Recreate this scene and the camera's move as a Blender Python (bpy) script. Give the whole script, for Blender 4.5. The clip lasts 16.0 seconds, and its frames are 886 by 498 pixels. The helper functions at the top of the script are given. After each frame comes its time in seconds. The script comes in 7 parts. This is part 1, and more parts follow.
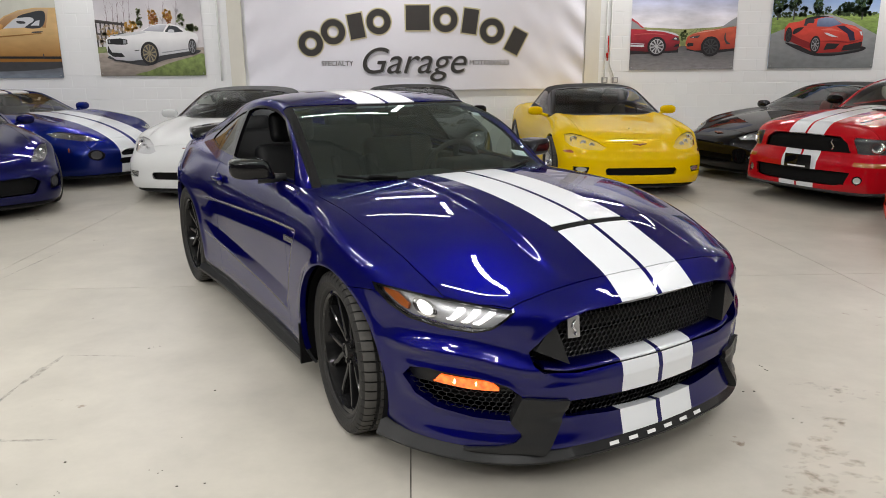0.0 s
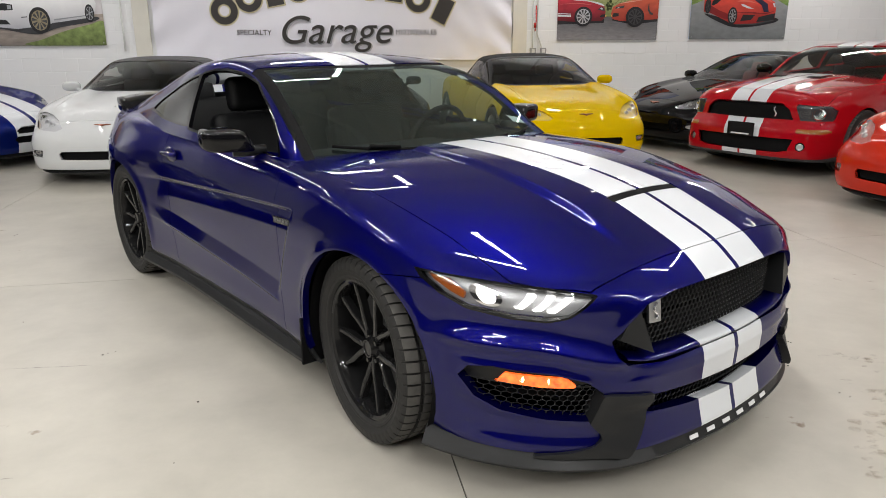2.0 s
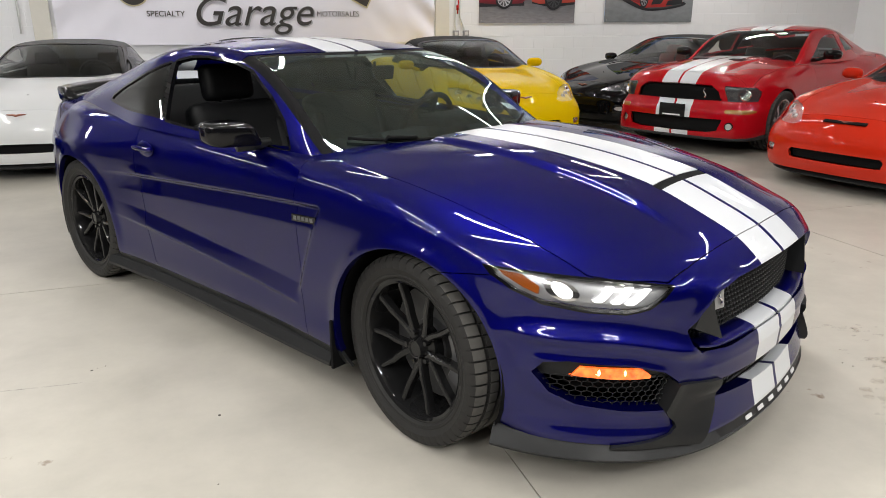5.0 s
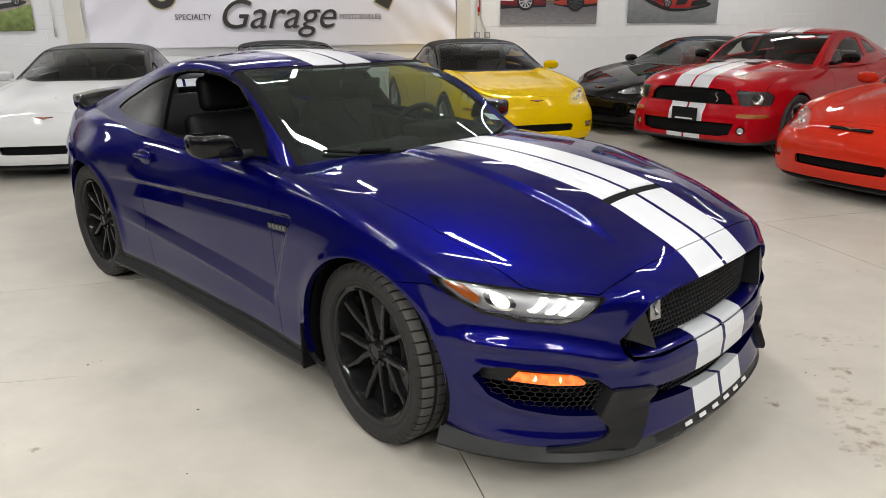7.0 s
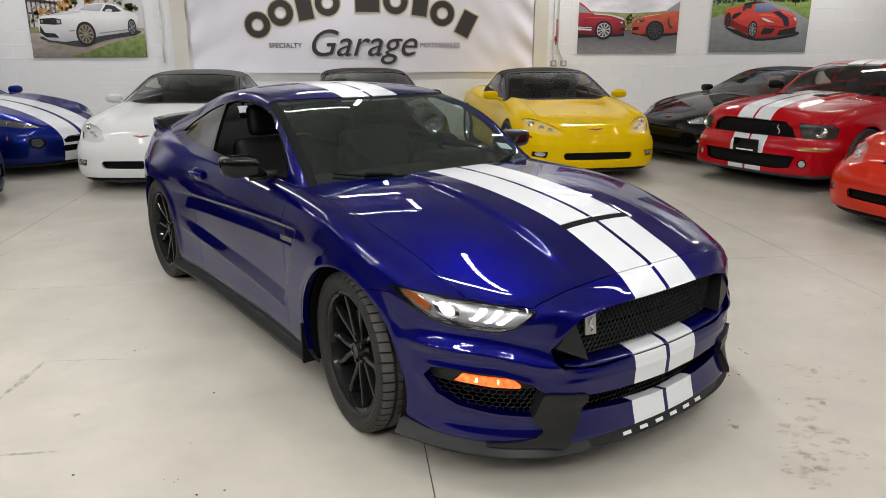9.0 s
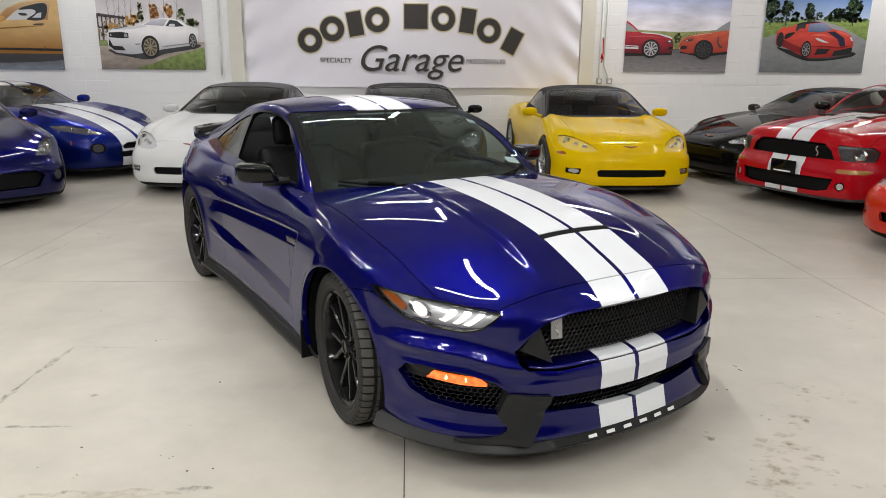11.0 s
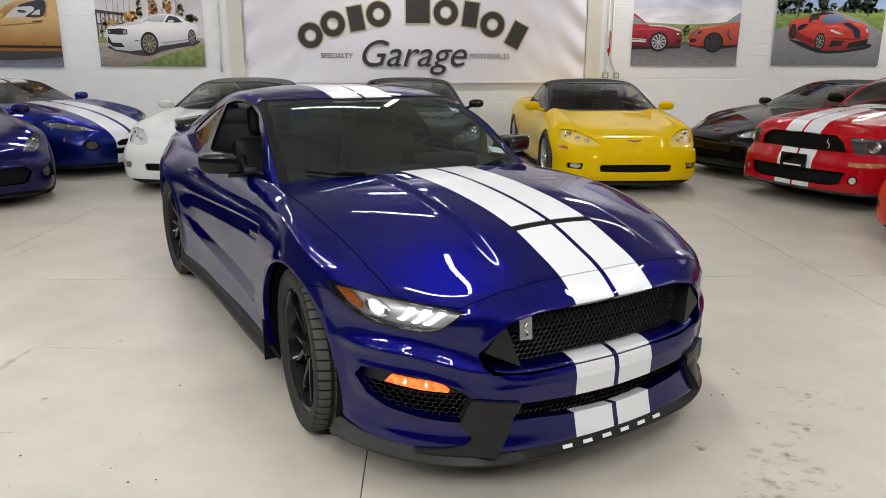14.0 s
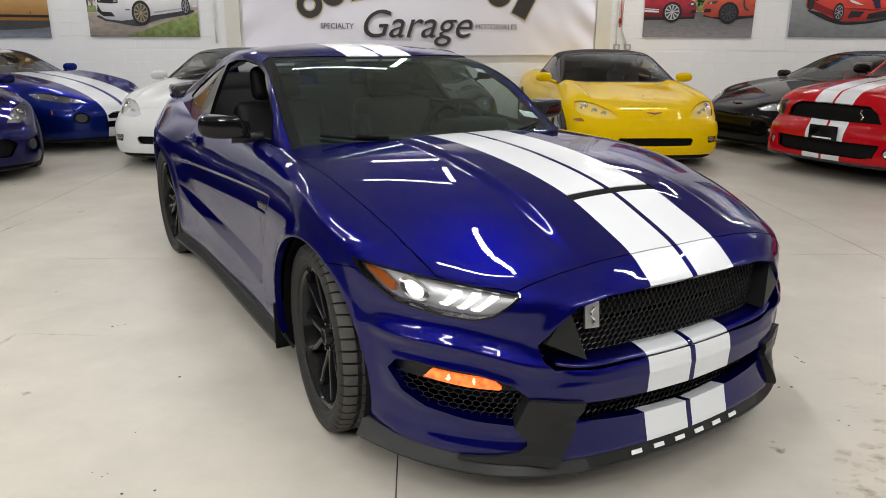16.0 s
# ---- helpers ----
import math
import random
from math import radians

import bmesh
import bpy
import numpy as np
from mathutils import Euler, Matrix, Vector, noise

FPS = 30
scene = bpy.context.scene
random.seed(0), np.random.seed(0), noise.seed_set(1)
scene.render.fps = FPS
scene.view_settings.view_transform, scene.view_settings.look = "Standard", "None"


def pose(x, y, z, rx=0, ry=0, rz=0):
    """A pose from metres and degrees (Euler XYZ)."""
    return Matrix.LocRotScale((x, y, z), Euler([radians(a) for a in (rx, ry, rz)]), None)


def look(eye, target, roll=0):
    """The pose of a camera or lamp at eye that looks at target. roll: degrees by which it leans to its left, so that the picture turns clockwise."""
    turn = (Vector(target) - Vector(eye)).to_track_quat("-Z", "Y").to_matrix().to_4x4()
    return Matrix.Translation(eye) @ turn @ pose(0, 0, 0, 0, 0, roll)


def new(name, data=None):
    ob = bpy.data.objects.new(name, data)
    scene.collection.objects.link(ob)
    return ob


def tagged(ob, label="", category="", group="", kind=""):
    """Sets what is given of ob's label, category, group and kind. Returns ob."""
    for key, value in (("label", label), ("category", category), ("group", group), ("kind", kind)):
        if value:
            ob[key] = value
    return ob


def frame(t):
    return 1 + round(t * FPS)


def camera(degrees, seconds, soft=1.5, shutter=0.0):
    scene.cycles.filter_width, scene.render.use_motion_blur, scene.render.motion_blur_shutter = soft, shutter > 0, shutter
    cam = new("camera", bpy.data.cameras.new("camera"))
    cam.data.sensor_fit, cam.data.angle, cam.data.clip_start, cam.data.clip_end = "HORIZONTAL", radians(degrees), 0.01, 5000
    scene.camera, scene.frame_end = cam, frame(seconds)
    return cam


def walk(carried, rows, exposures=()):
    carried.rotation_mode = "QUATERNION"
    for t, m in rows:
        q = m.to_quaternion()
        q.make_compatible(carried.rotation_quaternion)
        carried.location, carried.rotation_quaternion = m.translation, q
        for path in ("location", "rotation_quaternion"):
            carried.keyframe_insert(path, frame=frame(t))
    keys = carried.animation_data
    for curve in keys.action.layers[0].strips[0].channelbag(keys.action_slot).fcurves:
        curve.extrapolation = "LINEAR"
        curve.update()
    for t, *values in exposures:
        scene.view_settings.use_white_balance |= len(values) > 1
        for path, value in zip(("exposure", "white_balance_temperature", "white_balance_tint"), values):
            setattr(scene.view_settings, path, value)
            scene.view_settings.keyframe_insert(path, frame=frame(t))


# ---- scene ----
cam = camera(63.6, 16.0, soft=0.9)
PATH = [
    (0, (0.142, 0.155, 1.505), (0.223, 2.091, 1.011), -0.4),
    (0.5, (0.041, 0.287, 1.499), (0.16, 2.22, 1.0), -0.4),
    (1, (-0.099, 0.443, 1.459), (0.098, 2.366, 0.948), -0.5),
    (1.5, (-0.219, 0.542, 1.421), (0.062, 2.449, 0.888), -0.5),
    (2, (-0.314, 0.591, 1.411), (0.032, 2.481, 0.855), -0.3),
    (2.5, (-0.383, 0.609, 1.418), (0.001, 2.488, 0.85), -0.3),
    (3, (-0.454, 0.651, 1.419), (-0.035, 2.521, 0.847), -0.3),
    (3.5, (-0.521, 0.759, 1.403), (-0.057, 2.616, 0.822), -0.4),
    (3.7, (-0.548, 0.794, 1.39), (-0.063, 2.645, 0.81), -0.3),
    (5.8, (-0.865, 0.8, 1.473), (-0.225, 2.593, 0.859), -0.2),
    (6, (-0.818, 0.773, 1.48), (-0.19, 2.571, 0.868), -0.3),
    (6.5, (-0.678, 0.694, 1.493), (-0.098, 2.508, 0.882), -0.3),
    (7, (-0.56, 0.599, 1.521), (-0.044, 2.432, 0.909), -0.3),
    (7.5, (-0.486, 0.487, 1.543), (-0.028, 2.336, 0.935), -0.3),
    (8, (-0.403, 0.367, 1.588), (-0.01, 2.235, 0.993), -0.2),
    (8.5, (-0.303, 0.276, 1.595), (0.021, 2.164, 1.021), -0.2),
    (9, (-0.155, 0.171, 1.596), (0.1, 2.076, 1.044), -0.1),
    (9.5, (-0.047, 0.085, 1.594), (0.146, 2.002, 1.057), -0.2),
    (10, (0.024, 0.021, 1.597), (0.174, 1.946, 1.074), -0.2),
    (10.2, (0.03, -0.033, 1.606), (0.175, 1.893, 1.09), 0.2),
    (12.3, (0.319, -0.013, 1.576), (0.358, 1.921, 1.066), 0.1),
    (12.5, (0.311, 0.007, 1.557), (0.355, 1.942, 1.05), 0.0),
    (13, (0.335, 0.099, 1.536), (0.387, 2.033, 1.028), 0.1),
    (13.5, (0.337, 0.149, 1.517), (0.393, 2.082, 1.006), 0.2),
    (14, (0.342, 0.183, 1.519), (0.398, 2.115, 1.006), 0.2),
    (14.5, (0.309, 0.242, 1.502), (0.365, 2.172, 0.981), 0.3),
    (15, (0.269, 0.344, 1.471), (0.328, 2.27, 0.936), 0.3),
    (15.5, (0.23, 0.465, 1.426), (0.293, 2.386, 0.873), 0.2),
    (16, (0.189, 0.563, 1.392), (0.259, 2.48, 0.826), 0.3),
]
walk(cam, [(t, look(eye, target, roll)) for t, eye, target, roll in PATH],
     [(0.0, -0.08), (1.0, -0.09), (3.0, 0.0), (6.0, 0.07), (7.0, 0.01), (9.5, -0.12), (12.5, -0.09), (14.5, -0.08), (16.0, -0.05)])

# ---- world, light ----
world = bpy.data.worlds.new("world")
scene.world = world
world.use_nodes = True
world.node_tree.nodes["Background"].inputs[0].default_value = (0.55, 0.6, 0.7, 1)
world.node_tree.nodes["Background"].inputs[1].default_value = 0.02


# ---- materials ----
def material(name, color, rough=0.5, metal=0.0, coat=0.0, vary=0.08, scale=8.0, bump=0.0, bump_scale=60.0, emit=None, power=0.0,
             alpha=1.0, trans=0.0, ior=1.45, rough_vary=0.0, coat_rough=0.03, spec=0.5, coat_ior=1.5):
    """A principled material with colour varied by two scales of noise, and fine relief."""
    m = bpy.data.materials.new(name)
    m.use_nodes = True
    nt = m.node_tree
    b = nt.nodes["Principled BSDF"]
    b.inputs["Roughness"].default_value = rough
    b.inputs["Metallic"].default_value = metal
    b.inputs["Coat Weight"].default_value = coat
    b.inputs["Specular IOR Level"].default_value = spec
    b.inputs["Coat Roughness"].default_value = coat_rough
    b.inputs["IOR"].default_value = ior
    b.inputs["Coat IOR"].default_value = coat_ior
    b.inputs["Transmission Weight"].default_value = trans
    b.inputs["Base Color"].default_value = (*color, 1)
    if vary or bump or rough_vary:
        tc = nt.nodes.new("ShaderNodeTexCoord")
        big = nt.nodes.new("ShaderNodeTexNoise")
        big.inputs["Scale"].default_value = scale
        big.inputs["Detail"].default_value = 6
        nt.links.new(tc.outputs["Object"], big.inputs["Vector"])
        if vary:
            mix = nt.nodes.new("ShaderNodeMixRGB")
            mix.inputs[1].default_value = (*[c * (1 - vary) for c in color], 1)
            mix.inputs[2].default_value = (*[min(1, c * (1 + vary)) for c in color], 1)
            nt.links.new(big.outputs["Fac"], mix.inputs[0])
            nt.links.new(mix.outputs[0], b.inputs["Base Color"])
        if rough_vary:
            r = nt.nodes.new("ShaderNodeMapRange")
            r.inputs["To Min"].default_value = max(0.0, rough - rough_vary)
            r.inputs["To Max"].default_value = rough + rough_vary
            nt.links.new(big.outputs["Fac"], r.inputs["Value"])
            nt.links.new(r.outputs[0], b.inputs["Roughness"])
        if bump:
            fine = nt.nodes.new("ShaderNodeTexNoise")
            fine.inputs["Scale"].default_value = bump_scale
            fine.inputs["Detail"].default_value = 4
            bn = nt.nodes.new("ShaderNodeBump")
            bn.inputs["Strength"].default_value = bump
            bn.inputs["Distance"].default_value = 0.01
            nt.links.new(tc.outputs["Object"], fine.inputs["Vector"])
            nt.links.new(fine.outputs["Fac"], bn.inputs["Height"])
            nt.links.new(bn.outputs[0], b.inputs["Normal"])
    if emit:
        b.inputs["Emission Color"].default_value = (*emit, 1)
        b.inputs["Emission Strength"].default_value = power
    return m


def paint(name, color, metal=0.0, rough=0.35, coat_ior=1.38):
    """Car paint: a coloured base with fine flake under a glossy clear coat, with faint orange peel."""
    m = material(name, color, rough=rough, metal=metal, coat=1.0, vary=0.05, scale=3.0, spec=0.0, coat_rough=0.012, coat_ior=coat_ior)
    nt = m.node_tree
    b = nt.nodes["Principled BSDF"]
    tc = nt.nodes.new("ShaderNodeTexCoord")
    peel = nt.nodes.new("ShaderNodeTexNoise")
    peel.inputs["Scale"].default_value = 45
    bn = nt.nodes.new("ShaderNodeBump")
    bn.inputs["Strength"].default_value = 0.02
    bn.inputs["Distance"].default_value = 0.004
    nt.links.new(tc.outputs["Object"], peel.inputs["Vector"])
    nt.links.new(peel.outputs["Fac"], bn.inputs["Height"])
    nt.links.new(bn.outputs[0], b.inputs["Coat Normal"])
    if metal:
        top = max(color)
        b.inputs["Specular Tint"].default_value = (*[0.04 + 0.5 * k / top for k in color], 1)
        fl = nt.nodes.new("ShaderNodeTexVoronoi")
        fl.inputs["Scale"].default_value = 900
        r = nt.nodes.new("ShaderNodeMapRange")
        r.inputs["To Min"].default_value = rough - 0.06
        r.inputs["To Max"].default_value = rough + 0.08
        nt.links.new(tc.outputs["Object"], fl.inputs["Vector"])
        nt.links.new(fl.outputs["Distance"], r.inputs["Value"])
        nt.links.new(r.outputs[0], b.inputs["Roughness"])
    return m


def glass_material(name, tint=(0.75, 0.82, 0.8), rough=0.0, ior=1.52, sheen=(1.0, 1.0, 1.0)):
    """Thin car glass: tinted see-through with a mirror-like surface by angle."""
    m = bpy.data.materials.new(name)
    m.use_nodes = True
    nt = m.node_tree
    nt.nodes.clear()
    out = nt.nodes.new("ShaderNodeOutputMaterial")
    tr = nt.nodes.new("ShaderNodeBsdfTransparent")
    tr.inputs[0].default_value = (*tint, 1)
    gl = nt.nodes.new("ShaderNodeBsdfGlossy")
    gl.inputs["Roughness"].default_value = rough
    gl.inputs["Color"].default_value = (*sheen, 1)
    fr = nt.nodes.new("ShaderNodeFresnel")
    fr.inputs[0].default_value = ior
    mx = nt.nodes.new("ShaderNodeMixShader")
    nt.links.new(fr.outputs[0], mx.inputs[0])
    nt.links.new(tr.outputs[0], mx.inputs[1])
    nt.links.new(gl.outputs[0], mx.inputs[2])
    nt.links.new(mx.outputs[0], out.inputs[0])
    return m


BLUE = paint("deep_blue_paint", (0.0012, 0.0014, 0.100), metal=0.86, rough=0.42, coat_ior=1.46)
STRIPE = material("white_stripe_vinyl", (0.66, 0.68, 0.72), rough=0.3, coat=0.7, vary=0.02)
YELLOW = paint("yellow_paint", (0.74, 0.495, 0.001), coat_ior=1.26)
WHITE_PAINT = paint("white_paint", (0.66, 0.67, 0.68))
RED = paint("red_paint", (0.40, 0.004, 0.010))
ORANGE_RED = paint("orange_red_paint", (0.52, 0.024, 0.008))
BLACK_PAINT = paint("black_paint", (0.004, 0.004, 0.0045))
BRIGHT_BLUE = paint("bright_blue_paint", (0.003, 0.013, 0.155), metal=0.7)
NIGHT_BLUE = paint("night_blue_paint", (0.003, 0.004, 0.065), metal=0.8)
GLOSS_BLACK = material("gloss_black", (0.004, 0.004, 0.005), rough=0.3, coat=1.0, vary=0, spec=0.0, coat_ior=1.4)
SATIN_BLACK = material("satin_black_plastic", (0.015, 0.0155, 0.0165), rough=0.38, vary=0.15, scale=20, bump=0.08, bump_scale=400, spec=0.28)
MATT_BLACK = material("matt_black_plastic", (0.006, 0.006, 0.0065), rough=0.7, vary=0.2, scale=30, bump=0.1, bump_scale=300, spec=0.12)
RUBBER = material("tyre_rubber", (0.022, 0.0215, 0.021), rough=0.58, vary=0.25, scale=25, bump=0.15, bump_scale=200, spec=0.25)
TREAD_PALE = material("pale_tread_rubber", (0.078, 0.075, 0.070), rough=0.8, vary=0.3, scale=30, bump=0.1, bump_scale=200, spec=0.2)
GRILLE_BLACK = material("black_grille_plastic", (0.016, 0.016, 0.017), rough=0.32, vary=0.1, spec=0.35)
RIM_BLACK = material("black_wheel_enamel", (0.011, 0.011, 0.0115), rough=0.3, coat=0.8, vary=0.1, spec=0.0, coat_rough=0.08, coat_ior=1.42)
RIM_SILVER = material("silver_wheel_enamel", (0.62, 0.63, 0.65), rough=0.22, metal=0.9, vary=0.05)
STEEL = material("brake_steel", (0.42, 0.42, 0.43), rough=0.35, metal=0.9, vary=0.15, scale=30)
DISC_STEEL = material("dark_brake_steel", (0.11, 0.11, 0.112), rough=0.42, metal=0.8, vary=0.2, scale=30)
CALIPER = material("grey_caliper", (0.13, 0.13, 0.135), rough=0.4, metal=0.5, vary=0.1)
CHROME = material("chrome", (0.8, 0.8, 0.82), rough=0.08, metal=1.0, vary=0)
LEATHER = material("black_leather", (0.0075, 0.0078, 0.0085), rough=0.45, vary=0.2, scale=15, bump=0.25, bump_scale=250, spec=0.2)
CABIN = material("dark_cabin_plastic", (0.011, 0.012, 0.013), rough=0.6, vary=0.2, scale=20, bump=0.15, bump_scale=300, spec=0.15)
FABRIC_BLACK = material("black_soft_top_cloth", (0.016, 0.016, 0.018), rough=0.9, vary=0.2, scale=30, bump=0.3, bump_scale=500)
FABRIC_GREY = material("grey_soft_top_cloth", (0.10, 0.10, 0.105), rough=0.9, vary=0.15, scale=30, bump=0.3, bump_scale=500)
GLASS = glass_material("windscreen_glass", (0.38, 0.49, 0.47), ior=1.88, sheen=(0.84, 1.0, 0.97))
CLEAR_GLASS = glass_material("clear_car_glass", (0.80, 0.86, 0.85))
GLASS_DARK = glass_material("tinted_side_glass", (0.16, 0.19, 0.19))
LENS = glass_material("clear_lamp_lens", (0.95, 0.95, 0.95))
LAMP_BOWL = material("lamp_reflector", (0.42, 0.425, 0.44), rough=0.34, metal=0.5, vary=0.05)
LAMP_LIT = material("lit_white_lamp", (0.9, 0.9, 0.9), emit=(1.0, 0.97, 0.93), power=2.1, vary=0)
AMBER_LIT = material("lit_amber_lamp", (0.6, 0.13, 0.02), rough=0.2, coat=1.0, emit=(1.0, 0.135, 0.018), power=1.0, vary=0)
_nt = AMBER_LIT.node_tree
_tc, _wv, _mr = _nt.nodes.new("ShaderNodeTexCoord"), _nt.nodes.new("ShaderNodeTexNoise"), _nt.nodes.new("ShaderNodeMapRange")
_wv.inputs["Scale"].default_value = 38
_mr.inputs["From Min"].default_value, _mr.inputs["From Max"].default_value = 0.35, 0.70
_mr.inputs["To Min"].default_value, _mr.inputs["To Max"].default_value = 0.5, 2.4
_nt.links.new(_tc.outputs["Object"], _wv.inputs["Vector"])
_nt.links.new(_wv.outputs["Fac"], _mr.inputs["Value"])
_nt.links.new(_mr.outputs[0], _nt.nodes["Principled BSDF"].inputs["Emission Strength"])
BULB_LIT = material("lit_signal_bulb", (0.9, 0.5, 0.2), emit=(1.0, 0.55, 0.22), power=4.0, vary=0)
AMBER = material("amber_plastic", (0.30, 0.075, 0.010), rough=0.12, coat=1.0, vary=0.1)
RED_LAMP = material("red_lamp_plastic", (0.45, 0.01, 0.01), rough=0.12, coat=1.0, vary=0.1)
LETTER_WHITE = material("white_lettering", (0.75, 0.75, 0.76), rough=0.4, vary=0)


# ---- mesh helpers ----
def mesh_object(name, verts, faces, mats, parent=None, label="", smooth=True, index=None, normals=None):
    me = bpy.data.meshes.new(name)
    me.from_pydata([tuple(map(float, v)) for v in verts], [], [tuple(map(int, f)) for f in faces])
    for m in (mats if isinstance(mats, (list, tuple)) else [mats]):
        me.materials.append(m)
    if index is not None:
        me.polygons.foreach_set("material_index", np.asarray(index, dtype=np.int32))
    me.polygons.foreach_set("use_smooth", np.full(len(me.polygons), smooth))
    if normals is not None:
        me.normals_split_custom_set_from_vertices([tuple(map(float, n)) for n in normals])
    me.update()
    ob = new(name, me)
    if parent:
        ob.parent = parent
    if label:
        ob["label"] = label
    return ob


def part(name, bm, mat, parent, label="", smooth=False):
    me = bpy.data.meshes.new(name)
    bm.to_mesh(me)
    bm.free()
    for m in (mat if isinstance(mat, (list, tuple)) else [mat]):
        me.materials.append(m)
    me.polygons.foreach_set("use_smooth", np.full(len(me.polygons), smooth))
    ob = new(name, me)
    if parent:
        ob.parent = parent
    if label:
        ob["label"] = label
    return ob


def thing(name, m, label, category, group="", kind=""):
    e = new(name)
    e.empty_display_size = 0.2
    e.matrix_basis = m
    return tagged(e, label, category, group, kind)


def box(bm, x0, x1, y0, y1, z0, z1, bevel=0.0, m=None, seg=2):
    r = bmesh.ops.create_cube(bm, size=1.0)
    vs = r["verts"]
    for v in vs:
        v.co = Vector((x0 + (v.co.x + 0.5) * (x1 - x0), y0 + (v.co.y + 0.5) * (y1 - y0), z0 + (v.co.z + 0.5) * (z1 - z0)))
    if bevel:
        es = list({e for v in vs for e in v.link_edges})
        out = bmesh.ops.bevel(bm, geom=es, offset=bevel, segments=seg, profile=0.6, affect="EDGES")
        vs = list({v for f in out["faces"] for v in f.verts} | {v for v in vs if v.is_valid})
    if m is not None:
        bmesh.ops.transform(bm, matrix=m, verts=[v for v in vs if v.is_valid])
    return vs


def tube(bm, pts, r, n=8, r_end=None, cap=True):
    """A round bar along pts."""
    pts = [Vector(p) for p in pts]
    rings = []
    up = Vector((0, 0, 1))
    for i, p in enumerate(pts):
        d = (pts[min(i + 1, len(pts) - 1)] - pts[max(i - 1, 0)]).normalized()
        a = d.cross(up if abs(d.z) < 0.95 else Vector((1, 0, 0))).normalized()
        b = a.cross(d)
        rr = r if r_end is None else r + (r_end - r) * i / max(1, len(pts) - 1)
        rings.append([bm.verts.new(p + (a * math.cos(2 * math.pi * k / n) + b * math.sin(2 * math.pi * k / n)) * rr) for k in range(n)])
    for u, w in zip(rings, rings[1:]):
        for k in range(n):
            bm.faces.new((u[k], u[(k + 1) % n], w[(k + 1) % n], w[k]))
    if cap:
        bm.faces.new(rings[0][::-1])
        bm.faces.new(rings[-1])


def lathe(bm, profile, n=48, axis="y", cap=False):
    """Turns a profile of (radius, along) round the axis."""
    rings = []
    for r, h in profile:
        ring = []
        for k in range(n):
            a = 2 * math.pi * k / n
            c, s = r * math.cos(a), r * math.sin(a)
            ring.append(bm.verts.new((c, h, s) if axis == "y" else (h, c, s) if axis == "x" else (c, s, h)))
        rings.append(ring)
    for u, w in zip(rings, rings[1:]):
        for k in range(n):
            bm.faces.new((u[k], u[(k + 1) % n], w[(k + 1) % n], w[k]))
    if cap:
        bm.faces.new(rings[0])
        bm.faces.new(rings[-1][::-1])


def prism(bm, poly, z0, z1, put):
    """A flat polygon given thickness; put(u, v, w) places a corner."""
    a = [bm.verts.new(put(u, v, z0)) for u, v in poly]
    b = [bm.verts.new(put(u, v, z1)) for u, v in poly]
    n = len(poly)
    bm.faces.new(a)
    bm.faces.new(b[::-1])
    for k in range(n):
        bm.faces.new((a[k], b[k], b[(k + 1) % n], a[(k + 1) % n]))
    bmesh.ops.recalc_face_normals(bm, faces=bm.faces[:])


# ---- smooth curves and outlines ----
def curve(*pts):
    """A smooth curve y(x) through the points (natural cubic spline, straight beyond its ends)."""
    p = np.array(sorted(pts), dtype=float)
    x, y = p[:, 0], p[:, 1]
    n = len(x)
    h = np.diff(x)
    a, r = np.eye(n), np.zeros(n)
    for i in range(1, n - 1):
        a[i, i - 1:i + 2] = h[i - 1], 2 * (h[i - 1] + h[i]), h[i]
        r[i] = 6 * ((y[i + 1] - y[i]) / h[i] - (y[i] - y[i - 1]) / h[i - 1])
    k = np.linalg.solve(a, r)

    def f(q):
        q = np.asarray(q, dtype=float)
        c = np.clip(q, x[0], x[-1])
        i = np.clip(np.searchsorted(x, c) - 1, 0, n - 2)
        t0, t1 = x[i + 1] - c, c - x[i]
        return (k[i] * t0 ** 3 + k[i + 1] * t1 ** 3) / (6 * h[i]) + (y[i] / h[i] - k[i] * h[i] / 6) * t0 + (y[i + 1] / h[i] - k[i + 1] * h[i] / 6) * t1
    return f


def step(a, b, x):
    t = np.clip((np.asarray(x, dtype=float) - a) / (b - a), 0, 1)
    return t * t * (3 - 2 * t)


def outline(pts, n):
    """A half plan outline, from the nose's middle to the tail's, evenly spaced."""
    p = np.array(pts, dtype=float)
    q = np.vstack([p[2:0:-1] * (1, -1), p, p[-2:-4:-1] * (1, -1)])
    u = np.concatenate([[0], np.cumsum(np.linalg.norm(np.diff(q, axis=0), axis=1))])
    fx, fy = curve(*zip(u, q[:, 0])), curve(*zip(u, q[:, 1]))
    s = np.linspace(u[2], u[-3], 2000)
    xy = np.stack([fx(s), fy(s)], 1)
    w = np.concatenate([[0], np.cumsum(np.linalg.norm(np.diff(xy, axis=0), axis=1))])
    e = np.linspace(0, w[-1], n)
    out = np.stack([np.interp(e, w, xy[:, 0]), np.interp(e, w, xy[:, 1])], 1)
    out[0, 1] = out[-1, 1] = 0
    return out


